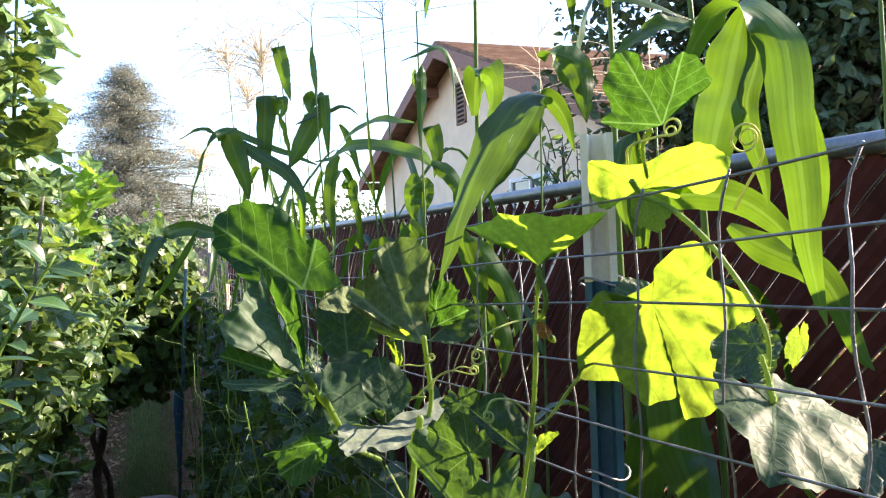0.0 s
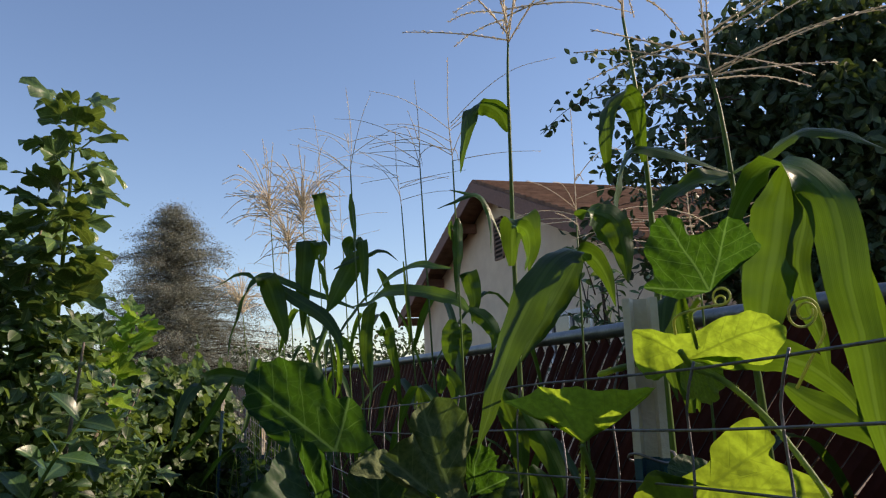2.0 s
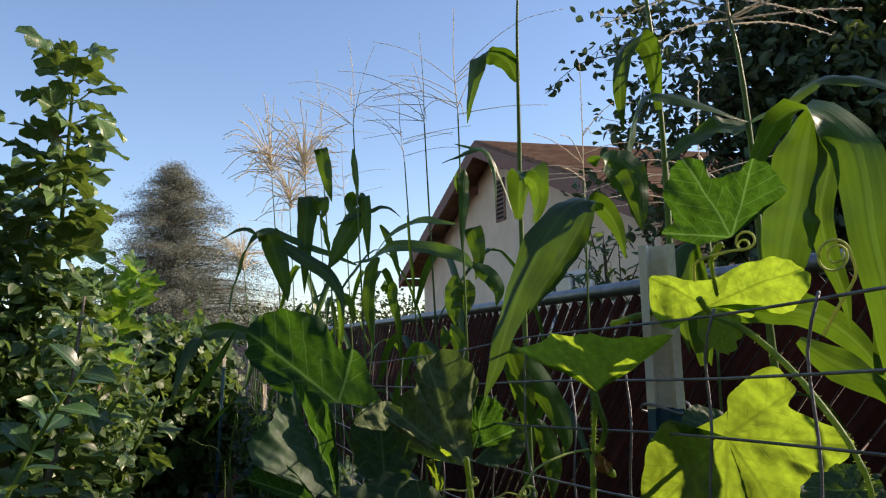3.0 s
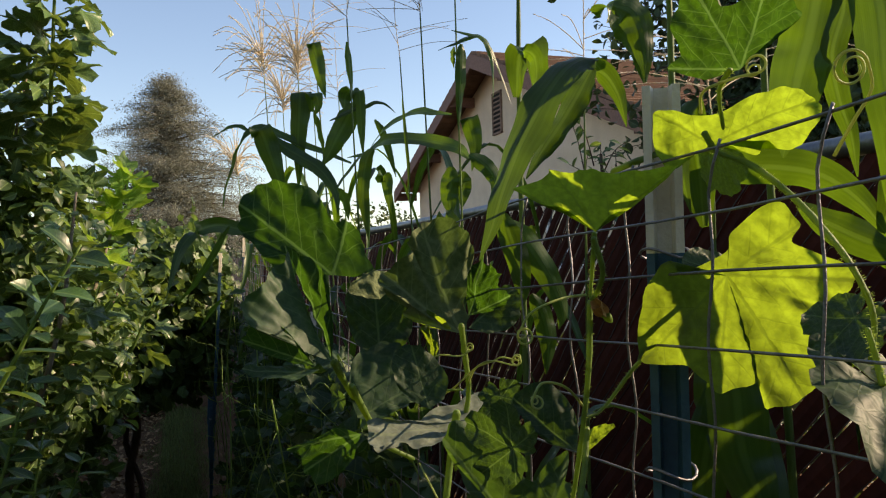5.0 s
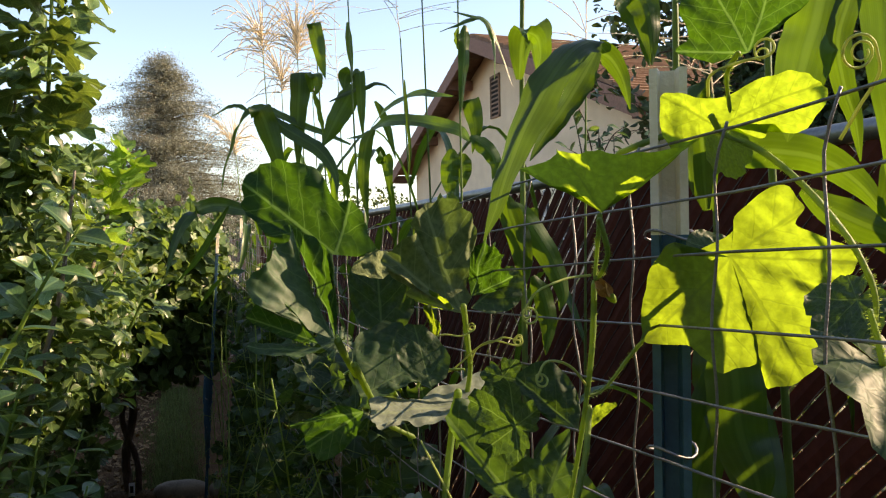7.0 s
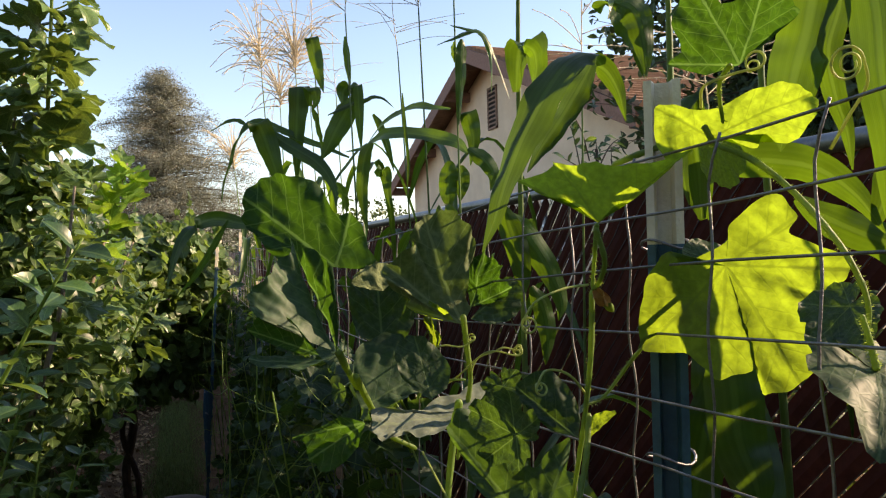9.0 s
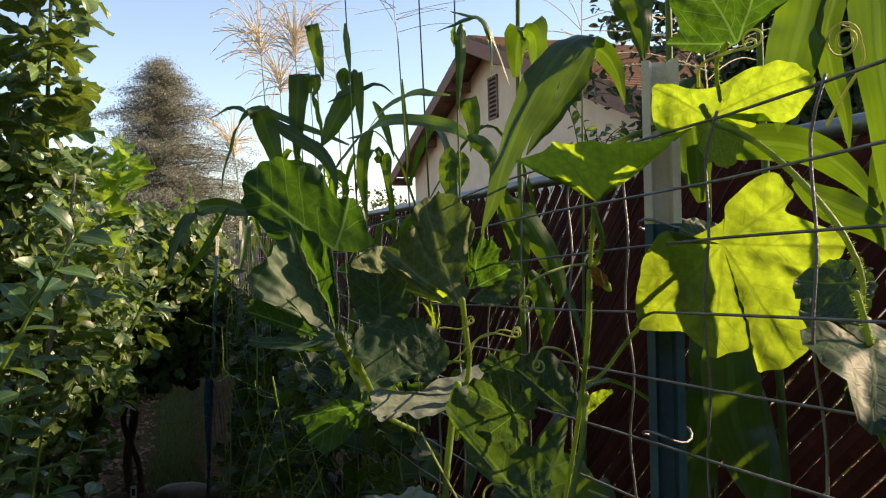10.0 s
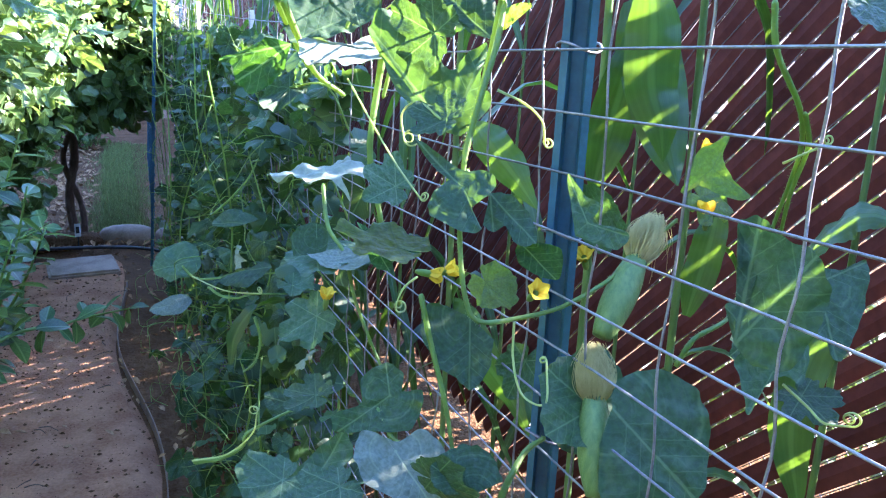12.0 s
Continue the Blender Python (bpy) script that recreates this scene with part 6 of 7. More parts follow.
def shaped_leaf(base, face, size, outline, cup=0.08, pleat=0.035, wave=0.03, skin=None):
    """A vine leaf of its own shape: outline gives the lobes and bays round the stalk, as a direction in degrees and a share of size."""
    hero_count[0] += 1
    seed = 600 + hero_count[0]
    z = Vector(face).normalized()
    y = (UP - z * z.z).normalized()
    m = Matrix((y.cross(z), y, z)).transposed().to_4x4()
    m.translation = Vector(base) - melon.location
    pts = [Vector((r * math.sin(radians(d)), r * math.cos(radians(d)), 0)) for d, r in outline]
    whole = abs(outline[-1][0] - outline[0][0]) > 250
    loop = smooth_line(pts + [pts[0]] if whole else pts, 7 * len(pts))
    tips = [i for i in range(1, len(pts) - 1) if pts[i].length >= max(pts[i - 1].length, pts[i + 1].length) and pts[i].length > 0.45]
    ribs = sorted({round(math.atan2(pts[i].x, pts[i].y), 2) for i in tips}) or [0.0]
    ribs = [q for i, q in enumerate(ribs) if i == 0 or q - ribs[i - 1] > 0.3]
    rings, n = 12, len(loop)
    verts, uvs = [], []
    for i in range(rings + 1):
        q = i / rings
        for k, e in enumerate(loop):
            full = e.length
            jag = 1 + (0.010 * math.sin(k * 1.35 + seed) + 0.05 * noise.noise((e.x * 5, e.y * 5, seed))) * q
            p = e * (q * (1 + 0.12 * (1 - q))) * jag
            r, d = p.length, math.atan2(e.x, e.y)
            near = min(ribs, key=lambda w: abs((d - w + math.pi) % (2 * math.pi) - math.pi))
            off = (d - near + math.pi) % (2 * math.pi) - math.pi
            gap = abs(math.sin(off)) * r if abs(off) < 1.5 else r
            h = cup * r * r + pleat * 0.4 * math.sin(4 * d + seed) * r - pleat * math.exp(-(gap / 0.17) ** 2) * min(1.0, r / 0.3)
            h += 1.1 * pleat * noise.noise((p.x * 3.2, p.y * 3.2, seed)) * min(1, r * 3) + 0.036 * noise.noise((p.x * 8, p.y * 8, seed + 5)) * min(1, r * 3)
            h += wave * q ** 4 * full * (math.sin(k * 0.42 + seed) + 0.6 * math.sin(k * 0.97 + 2 * seed))
            verts.append(p + Vector((0, 0, h)))
            spot = ribs.index(near) * radians(60) + max(-0.5, min(0.5, off))
            uvs.append((r * math.sin(spot), r * math.cos(spot)))
    last = n - 1
    faces = [(i * n + k, i * n + k + 1, (i + 1) * n + k + 1, (i + 1) * n + k) for i in range(rings) for k in range(last)]
    part("leaf", mesh_of("leaf", verts, faces, skin or melon_lit, uvs), melon, m=m @ Matrix.Scale(size, 4))


def hairs(h, line, radius, seed):
    """Short bristles on a stem."""
    r = random.Random(seed)
    for i in range(1, len(line) - 1):
        t = (line[i + 1] - line[i - 1]).normalized()
        o = t.orthogonal().normalized()
        for k in range(4):
            a = r.uniform(0, 6.28)
            d = o * math.cos(a) + t.cross(o) * math.sin(a)
            p = line[i] + d * radius * 0.9 + t * r.uniform(-0.002, 0.002)
            e = p + d * r.uniform(0.0012, 0.0026)
            s = t * 0.00022
            h.add(([p - s, p + s, e], [(0, 1, 2)]))


def vine_stem(name, points, radius):
    line = smooth_line(local(melon, points), 12 * len(points))
    h = Heap()
    rad = [radius * (1 + 0.10 * noise.noise((i * 0.35, radius * 900, 0)) + (0.10 if i % 24 in (11, 12) else 0)) for i in range(len(line))]
    rad = [q * 0.74 * (1 - 0.35 * i / len(rad)) for i, q in enumerate(rad)]
    rad[-1] *= 0.4
    rad[0] *= 0.6
    h.add(tube(line, rad, 9))
    hairs(h, line, radius * 0.75, len(points))
    part(name, h.mesh(name, stem_green), melon)


def tendril(points, curl):
    line = smooth_line(local(melon, points), 10 * len(points))
    end, way = line[-1], (line[-1] - line[-3]).normalized()
    side = way.cross(AHEAD).normalized()
    for i in range(1, 44):
        a = i * 0.30
        rr = curl * (1 - i / 60)
        line.append(end + way * (rr * math.sin(a)) + side * (rr * (1 - math.cos(a))) + AHEAD * (0.00022 * i))
    part("tendril", mesh_of("tendril", *tube(line, 0.00115, 6, 0.6), tendril_green), melon, "pale coiled tendril")


def flower(place, look_of):
    """A five-petalled flower on a short green cup, open or withered."""
    r = random.Random(int(place[0] * 9000) + int(place[2] * 7000))
    c = Vector(place) - melon.location
    h = Heap()
    way = Vector((r.gauss(-0.1, 0.6), -0.15 + r.gauss(0, 0.3), 0.7 + r.gauss(0, 0.35))).normalized()
    a0 = way.orthogonal().normalized()
    b0 = way.cross(a0)
    size = 0.0130 if look_of == "open" else 0.011
    for k in range(5):
        a = k * 2 * math.pi / 5
        o = a0 * math.cos(a) + b0 * math.sin(a)
        s = a0 * -math.sin(a) + b0 * math.cos(a)
        bend = 0.62 if look_of == "open" else 0.25
        rows = []
        for i in range(5):
            q = i / 4
            w = size * 0.55 * math.sin(math.pi * min(1, 0.18 + 0.75 * q))
            p = c + way * (size * (0.9 * q ** 0.7 if look_of == "open" else 1.7 * q)) + o * (size * (0.12 + bend * q * q))
            rows.append((p - s * w, p + o * 0.001, p + s * w))
        vs = [p for row in rows for p in row]
        h.add((vs, [(i * 3 + j, i * 3 + j + 1, i * 3 + j + 4, i * 3 + j + 3) for i in range(4) for j in range(2)]), [(0.2 * (j % 3 - 1), 0.25 * (j // 3)) for j in range(15)])
    fl = part("flower", h.mesh("flower", petal_yellow if look_of == "open" else petal_dry, True), melon, "small yellow flower" if look_of == "open" else "withered orange flower")
    cup_line = [c - way * 0.014, c - way * 0.008, c, c + way * 0.004]
    part("calyx", mesh_of("calyx", *tube(cup_line, [0.0016, 0.0034, 0.0036, 0.0022], 8), stem_green), fl)


hero_leaf((0.038, 0.099, 1.589), (0.062, 0.030, 1.546), (-0.000, 0.034, 1.554), cup=-0.15, old=True)  # grey glossy
hero_leaf((0.058, 0.137, 1.624), (0.026, 0.137, 1.599), (0.046, 0.119, 1.597), cup=0.15, old=True)  # small right
hero_leaf((0.040, 0.077, 1.636), (0.028, 0.069, 1.618), (0.034, 0.067, 1.628), cup=0.2)  # small drop
hero_leaf((0.048, 0.250, 1.739), (0.057, 0.246, 1.707), (0.035, 0.254, 1.725), cup=0.1)  # small top
hero_leaf((0.053, 0.272, 1.343), (0.032, 0.304, 1.382), (0.074, 0.249, 1.333), cup=0.4, wave=0.14, old=True)  # folded
hero_leaf((-0.123, 0.615, 1.233), (-0.063, 0.557, 1.235), (-0.112, 0.520, 1.232), cup=-0.05, old=True)  # grey flat
hero_leaf((-0.061, 0.488, 1.270), (-0.117, 0.536, 1.279), (-0.103, 0.459, 1.265), lobe=0.3, cup=0.1)  # green flat
hero_leaf((-0.117, 0.226, 1.148), (-0.098, 0.175, 1.157), (-0.126, 0.236, 1.170), wave=0.12, old=True)  # dusty
hero_leaf((0.131, 0.238, 1.374), (0.152, 0.225, 1.360), (0.105, 0.222, 1.360), lobe=0.4)  # yellow green
hero_leaf((0.164, 0.188, 1.257), (0.197, 0.168, 1.237), (0.139, 0.167, 1.230), lobe=0.45, old=True)  # dark lobed
hero_leaf((0.010, 0.192, 1.211), (-0.027, 0.217, 1.241), (-0.035, 0.172, 1.194), cup=0.1, old=True)  # dark back
hero_leaf((-0.018, 0.530, 1.519), (-0.010, 0.515, 1.478), (0.012, 0.509, 1.513), lobe=0.35, old=True)  # green hang
hero_leaf((-0.066, 0.489, 1.340), (-0.099, 0.508, 1.356), (-0.080, 0.465, 1.315), lobe=0.3, cup=0.1, old=True)  # left tuft
hero_leaf((-0.128, 0.594, 1.158), (-0.169, 0.602, 1.129), (-0.137, 0.555, 1.130), lobe=0.3, old=True)  # low green
hero_leaf((-0.209, 0.396, 1.064), (-0.254, 0.390, 1.057), (-0.200, 0.441, 1.076), lobe=0.35, wave=0.12, old=True)  # low left
hero_leaf((-0.175, 0.304, 1.106), (-0.213, 0.295, 1.097), (-0.164, 0.347, 1.114), lobe=0.35, wave=0.12, old=True)  # low dark
hero_leaf((-0.049, 0.288, 1.294), (-0.032, 0.274, 1.274), (-0.068, 0.268, 1.279), cup=0.25)  # edge lit
hero_leaf((-0.064, 0.358, 1.429), (-0.083, 0.389, 1.430), (-0.050, 0.381, 1.449), lobe=0.3, cup=0.2, old=True)  # mid fence
hero_leaf((-0.069, 0.383, 1.502), (-0.094, 0.421, 1.520), (-0.058, 0.363, 1.451), lobe=0.35, cup=0.1, old=True)  # upper mid
hero_leaf((-0.141, 0.541, 1.078), (-0.169, 0.584, 1.069), (-0.149, 0.507, 1.067), lobe=0.35, old=True)  # low dark two
hero_leaf((0.024, 0.337, 1.189), (0.006, 0.334, 1.155), (0.038, 0.323, 1.162), lobe=0.2, old=True)  # low mid
hero_leaf((0.171, 0.131, 1.228), (0.175, 0.102, 1.212), (0.142, 0.116, 1.215), lobe=0.35, old=True)  # under right
hero_leaf((0.147, 0.112, 1.536), (0.133, 0.079, 1.518), (0.132, 0.117, 1.532), lobe=0.1, old=True)  # right top
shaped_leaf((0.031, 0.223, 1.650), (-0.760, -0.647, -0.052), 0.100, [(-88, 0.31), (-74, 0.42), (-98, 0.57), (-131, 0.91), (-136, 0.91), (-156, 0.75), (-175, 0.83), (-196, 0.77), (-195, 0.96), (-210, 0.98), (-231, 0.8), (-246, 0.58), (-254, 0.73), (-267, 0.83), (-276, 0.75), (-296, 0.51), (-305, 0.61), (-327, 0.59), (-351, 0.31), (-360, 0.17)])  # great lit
shaped_leaf((0.026, 0.229, 1.744), (-0.496, -0.674, -0.547), 0.075, [(-124, 0.4), (-116, 0.46), (-89, 0.53), (-55, 0.61), (-43, 0.55), (-7, 0.3), (38, 0.63), (51, 0.86), (64, 1.0), (75, 0.96), (98, 0.71), (87, 0.49), (108, 0.43), (100, 0.2)])  # pair
shaped_leaf((-0.050, 0.264, 1.684), (-0.629, -0.631, -0.454), 0.077, [(-53, 0.06), (-48, 0.4), (-56, 0.6), (-55, 0.88), (-34, 0.71), (-25, 0.76), (-15, 0.65), (3, 0.64), (23, 0.63), (48, 0.94), (54, 1.0), (58, 0.48), (47, 0.26), (61, 0.07)])  # fan
shaped_leaf((0.036, 0.208, 1.794), (-0.792, -0.593, -0.148), 0.067, [(-99, 0.37), (-81, 0.77), (-67, 0.66), (-50, 0.85), (-34, 1.0), (-24, 1.0), (-13, 0.88), (-11, 0.69), (12, 0.73), (22, 0.87), (38, 0.83), (56, 0.75), (53, 0.49), (49, 0.22)], skin=melon_mid)  # top
shaped_leaf((0.044, 0.245, 1.653), (-0.121, -0.839, 0.530), 0.031, [(-128, 0.35), (-97, 0.91), (-72, 1.0), (-41, 0.87), (-12, 0.57), (25, 0.49)], skin=melon_dim)  # behind stalk
shaped_leaf((0.061, 0.286, 1.749), (-0.780, -0.554, -0.291), 0.034, [(-164, 0.41), (-115, 0.13), (7, 0.11), (93, 0.4), (118, 0.72), (140, 1.0), (149, 0.8), (164, 0.52)])  # yellow under
shaped_leaf((-0.150, 0.771, 1.649), (-0.460, -0.884, 0.081), 0.156, [(-89, 0.36), (-78, 0.56), (-68, 0.71), (-63, 0.92), (-52, 1.0), (-39, 0.97), (-25, 0.86), (-11, 0.71), (2, 0.45), (16, 0.46), (35, 0.42), (63, 0.33), (91, 0.38), (96, 0.18)], pleat=0.03, skin=melon_mid)  # round back
shaped_leaf((-0.185, 0.598, 1.560), (-0.878, -0.475, 0.053), 0.146, [(-35, 0.38), (-33, 1.0), (-22, 0.86), (-12, 0.73), (-3, 0.63), (-8, 0.53), (-5, 0.43), (-15, 0.35), (-18, 0.23), (0, 0.07)], skin=melon_mid)  # folded green half
shaped_leaf((-0.185, 0.598, 1.560), (0.306, -0.848, 0.434), 0.135, [(-59, 0.27), (-56, 0.42), (-62, 0.6), (-61, 0.73), (-52, 0.81), (-42, 0.84), (-27, 0.86), (-15, 0.89), (-10, 1.0), (-11, 0.59), (-15, 0.23)], skin=melon_dim)  # folded blue half
shaped_leaf((-0.206, 0.585, 1.559), (-0.456, -0.880, 0.133), 0.078, [(-86, 0.29), (-77, 0.66), (-70, 1.0), (-54, 0.91), (-43, 0.77), (-37, 0.55), (-42, 0.24)], cup=0.3, skin=melon_mid)  # small curl
shaped_leaf((-0.199, 0.593, 1.553), (-0.128, -0.446, 0.886), 0.081, [(-128, 0.41), (-105, 0.73), (-90, 1.0), (-82, 0.78), (-75, 0.41)], skin=melon_dim)  # flat below curl
shaped_leaf((-0.142, 0.675, 1.482), (-0.109, -0.791, 0.602), 0.113, [(-14, 0.32), (1, 0.69), (22, 0.91), (41, 0.98), (62, 1.0), (74, 0.78), (81, 0.49), (106, 0.18)], skin=melon_dim)  # dark lower
shaped_leaf((-0.022, 0.611, 1.481), (-0.117, -0.417, 0.901), 0.120, [(-139, 0.49), (-127, 0.67), (-114, 0.79), (-117, 1.0), (-106, 1.0), (-92, 0.98), (-94, 0.77), (-94, 0.55), (-59, 0.4), (-28, 0.28), (10, 0.43), (40, 0.45), (77, 0.24)], pleat=0.03, skin=melon_dusty_lit)  # dusty flat
shaped_leaf((-0.158, 0.586, 1.482), (-0.660, -0.741, -0.123), 0.096, [(-157, 0.33), (-145, 0.64), (-134, 0.85), (-122, 0.88), (-110, 0.84), (-103, 1.0), (-99, 0.64), (-79, 0.32)], skin=melon_mid)  # lit low
shaped_leaf((-0.055, 0.376, 1.413), (-0.464, -0.832, 0.304), 0.126, [(-48, 0.25), (-55, 0.48), (-46, 0.73), (-41, 1.0), (-28, 0.96), (-17, 0.72), (-4, 0.48), (8, 0.59), (20, 0.7), (27, 0.47), (49, 0.41), (65, 0.24), (100, 0.1)], skin=melon_dim)  # dark big
shaped_leaf((-0.017, 0.366, 1.498), (-0.298, -0.875, 0.381), 0.070, [(-71, 0.36), (-59, 0.72), (-48, 1.0), (-21, 0.94), (-3, 0.58), (12, 0.27)], skin=melon_dim)  # dark right
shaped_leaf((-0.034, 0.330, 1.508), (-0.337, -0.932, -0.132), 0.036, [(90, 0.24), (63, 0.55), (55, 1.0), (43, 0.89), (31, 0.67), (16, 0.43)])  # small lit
shaped_leaf((-0.089, 0.716, 1.313), (-0.141, -0.241, 0.960), 0.143, [(-145, 0.21), (-80, 0.34), (-69, 0.65), (-56, 0.91), (-39, 0.79), (-19, 1.0), (-4, 0.84), (11, 0.54), (64, 0.41), (90, 0.17), (130, 0.4), (131, 0.12)], cup=-0.4, pleat=0.1, wave=0.07, skin=melon_dusty_lit)  # dusty umbrella
shaped_leaf((-0.088, 0.261, 1.386), (-0.471, -0.669, 0.576), 0.062, [(-62, 0.24), (-58, 0.51), (-49, 1.0), (-13, 0.27), (40, 0.35), (70, 0.45), (100, 0.39), (140, 0.29), (163, 0.43), (148, 0.65), (169, 0.62), (207, 0.55), (232, 0.51), (254, 0.35)], skin=melon_dim)  # angular
shaped_leaf((-0.058, 0.272, 1.378), (-0.471, -0.669, 0.576), 0.060, [(-177, 0.49), (-193, 0.57), (-221, 0.56), (-212, 0.85), (-227, 1.0), (-241, 0.75), (-264, 0.36), (-282, 0.16)], skin=melon_dim)  # angular two
shaped_leaf((-0.041, 0.248, 1.342), (-0.664, -0.708, 0.243), 0.044, [(-167, 0.19), (-196, 0.46), (-233, 1.0), (-267, 0.84), (-277, 0.34)], skin=melon_mid)  # bright tab
shaped_leaf((0.008, 0.164, 1.225), (-0.325, -0.742, 0.587), 0.095, [(-161, 0.33), (-174, 0.72), (-202, 0.88), (-225, 1.0), (-246, 0.88), (-268, 0.81), (-289, 0.72), (-311, 0.52), (-334, 0.33), (-356, 0.15)], cup=-0.1, skin=melon_dim)  # great round
shaped_leaf((0.013, 0.238, 1.178), (-0.325, -0.742, 0.587), 0.052, [(-63, 0.43), (-33, 0.76), (-3, 0.99), (20, 1.0), (50, 0.76), (108, 0.62), (148, 0.67), (194, 0.49)], skin=melon_dim)  # low left round
shaped_leaf((0.066, 0.106, 1.296), (-0.718, -0.622, 0.313), 0.095, [(-11, 0.22), (-22, 0.32), (6, 0.39), (7, 0.57), (-3, 0.78), (-8, 0.95), (1, 1.0), (13, 0.89), (31, 0.91), (48, 0.79), (62, 0.64), (78, 0.52), (105, 0.41), (131, 0.21)], skin=melon_dim)  # right upper
shaped_leaf((0.190, 0.151, 1.319), (-0.325, -0.742, 0.587), 0.067, [(-9, 0.22), (59, 0.36), (64, 0.7), (120, 0.59), (157, 0.78), (174, 1.0), (189, 0.66)], skin=melon_dim)  # right back
shaped_leaf((0.126, 0.118, 1.270), (-0.325, -0.742, 0.587), 0.051, [(-144, 0.53), (-147, 1.0), (-124, 0.76), (-90, 0.68), (-50, 0.4), (21, 0.76), (69, 0.49), (140, 0.45), (166, 0.22)], skin=melon_dim)  # lobed below
shaped_leaf((-0.110, 0.361, 1.159), (-0.340, -0.788, 0.514), 0.061, [(-149, 0.67), (-128, 1.0), (-112, 0.94), (-107, 0.47), (-60, 0.53), (-11, 0.53), (28, 0.41), (66, 0.22), (78, 0.51), (109, 0.55), (149, 0.62)], skin=melon_dim)  # left round low
shaped_leaf((-0.093, 0.571, 1.240), (-0.117, -0.178, 0.977), 0.049, [(-167, 0.79), (-124, 0.9), (-103, 1.0), (-78, 0.57), (-23, 0.38), (38, 0.6), (75, 0.66), (155, 0.79)], skin=melon_dusty_lit)  # flat grey wing
shaped_leaf((-0.122, 0.620, 1.251), (-0.188, -0.878, 0.440), 0.039, [(-136, 1.0), (-90, 0.77), (-47, 0.58), (22, 0.47), (117, 0.39), (180, 0.81)], skin=melon_dim)  # back fold
shaped_leaf((-0.066, 0.539, 1.248), (-0.307, -0.691, 0.655), 0.050, [(-43, 0.65), (-37, 1.0), (-12, 0.61), (16, 0.8), (53, 0.79), (90, 0.93), (85, 0.37), (146, 0.45), (210, 0.3)], skin=melon_mid)  # green spread
shaped_leaf((-0.038, 0.153, 1.381), (-0.505, -0.751, 0.426), 0.038, [(-142, 0.33), (-51, 0.42), (-27, 1.0), (-11, 0.54), (29, 0.42), (73, 0.11), (94, 0.53), (103, 0.8), (126, 0.74), (150, 0.45)], skin=melon_dim)  # pale wedge
shaped_leaf((0.073, 0.162, 1.415), (-0.369, -0.888, 0.275), 0.035, [(-144, 0.46), (-131, 0.84), (-104, 0.51), (-41, 0.49), (0, 0.55), (25, 0.81), (42, 0.33), (115, 0.52), (123, 1.0), (144, 0.79)], skin=melon_lit)  # tip leaf
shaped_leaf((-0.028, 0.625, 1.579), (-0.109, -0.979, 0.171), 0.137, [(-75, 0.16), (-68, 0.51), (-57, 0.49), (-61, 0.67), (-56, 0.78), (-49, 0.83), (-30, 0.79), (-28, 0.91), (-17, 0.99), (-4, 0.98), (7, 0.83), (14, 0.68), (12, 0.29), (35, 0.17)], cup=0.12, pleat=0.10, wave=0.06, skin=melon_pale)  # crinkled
shaped_leaf((-0.022, 0.613, 1.600), (-0.771, -0.631, -0.088), 0.074, [(-15, 0.26), (5, 0.66), (12, 0.84), (19, 0.98), (28, 0.85), (31, 1.0), (40, 0.89), (47, 0.9), (53, 0.74), (67, 0.83), (75, 0.62), (82, 0.35)], pleat=0.1, wave=0.08, skin=melon_mid)  # frill
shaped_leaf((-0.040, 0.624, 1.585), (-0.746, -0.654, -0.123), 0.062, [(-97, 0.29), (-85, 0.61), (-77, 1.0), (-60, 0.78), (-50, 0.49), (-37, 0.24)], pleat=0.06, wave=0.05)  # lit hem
shaped_leaf((-0.026, 0.603, 1.587), (-0.212, -0.915, 0.343), 0.072, [(111, 0.33), (94, 0.63), (78, 0.86), (63, 0.99), (51, 1.0), (42, 0.91), (44, 0.61)], pleat=0.06, skin=melon_dim)  # dark wing
shaped_leaf((-0.064, 0.616, 1.552), (-0.750, -0.661, 0.016), 0.039, [(-58, 0.23), (-26, 0.62), (-24, 0.94), (-11, 1.0), (-3, 0.64), (25, 0.45)], wave=0.08)  # scrap
shaped_leaf((-0.103, 0.714, 1.546), (-0.267, -0.923, 0.278), 0.109, [(-61, 0.3), (-42, 0.55), (-29, 0.8), (-19, 0.94), (-12, 0.96), (-4, 1.0), (6, 0.95), (14, 0.77), (28, 0.68), (48, 0.51), (73, 0.27)], pleat=0.06, wave=0.06, skin=melon_dim)  # dark behind
shaped_leaf((-0.110, 0.679, 1.620), (0.095, -0.882, 0.462), 0.039, [(-77, 0.73), (-69, 1.0), (-46, 0.97), (-21, 0.93), (10, 1.0), (28, 0.94), (51, 0.62)], pleat=0.1, skin=melon_pale)  # pale crest
shaped_leaf((-0.082, 0.580, 1.503), (-0.156, -0.893, 0.422), 0.074, [(-61, 0.33), (-48, 0.66), (-32, 0.95), (-12, 1.0), (10, 0.8), (35, 0.52), (57, 0.28)], skin=melon_dim)  # dark mid
shaped_leaf((-0.126, 0.294, 1.138), (-0.178, -0.529, 0.830), 0.061, [(-142, 0.68), (-105, 0.62), (-71, 0.6), (-52, 0.53), (1, 0.16), (46, 0.49), (88, 0.73), (125, 0.96), (147, 1.0), (169, 0.8)], pleat=0.06, skin=melon_dusty_lit)  # shiny base
shaped_leaf((-0.040, 0.336, 1.243), (-0.325, -0.742, 0.587), 0.069, [(-67, 0.36), (-77, 0.62), (-105, 0.7), (-141, 0.79), (-168, 0.88), (-182, 1.0), (-203, 0.75), (-228, 0.45)], skin=melon_dim)  # low back
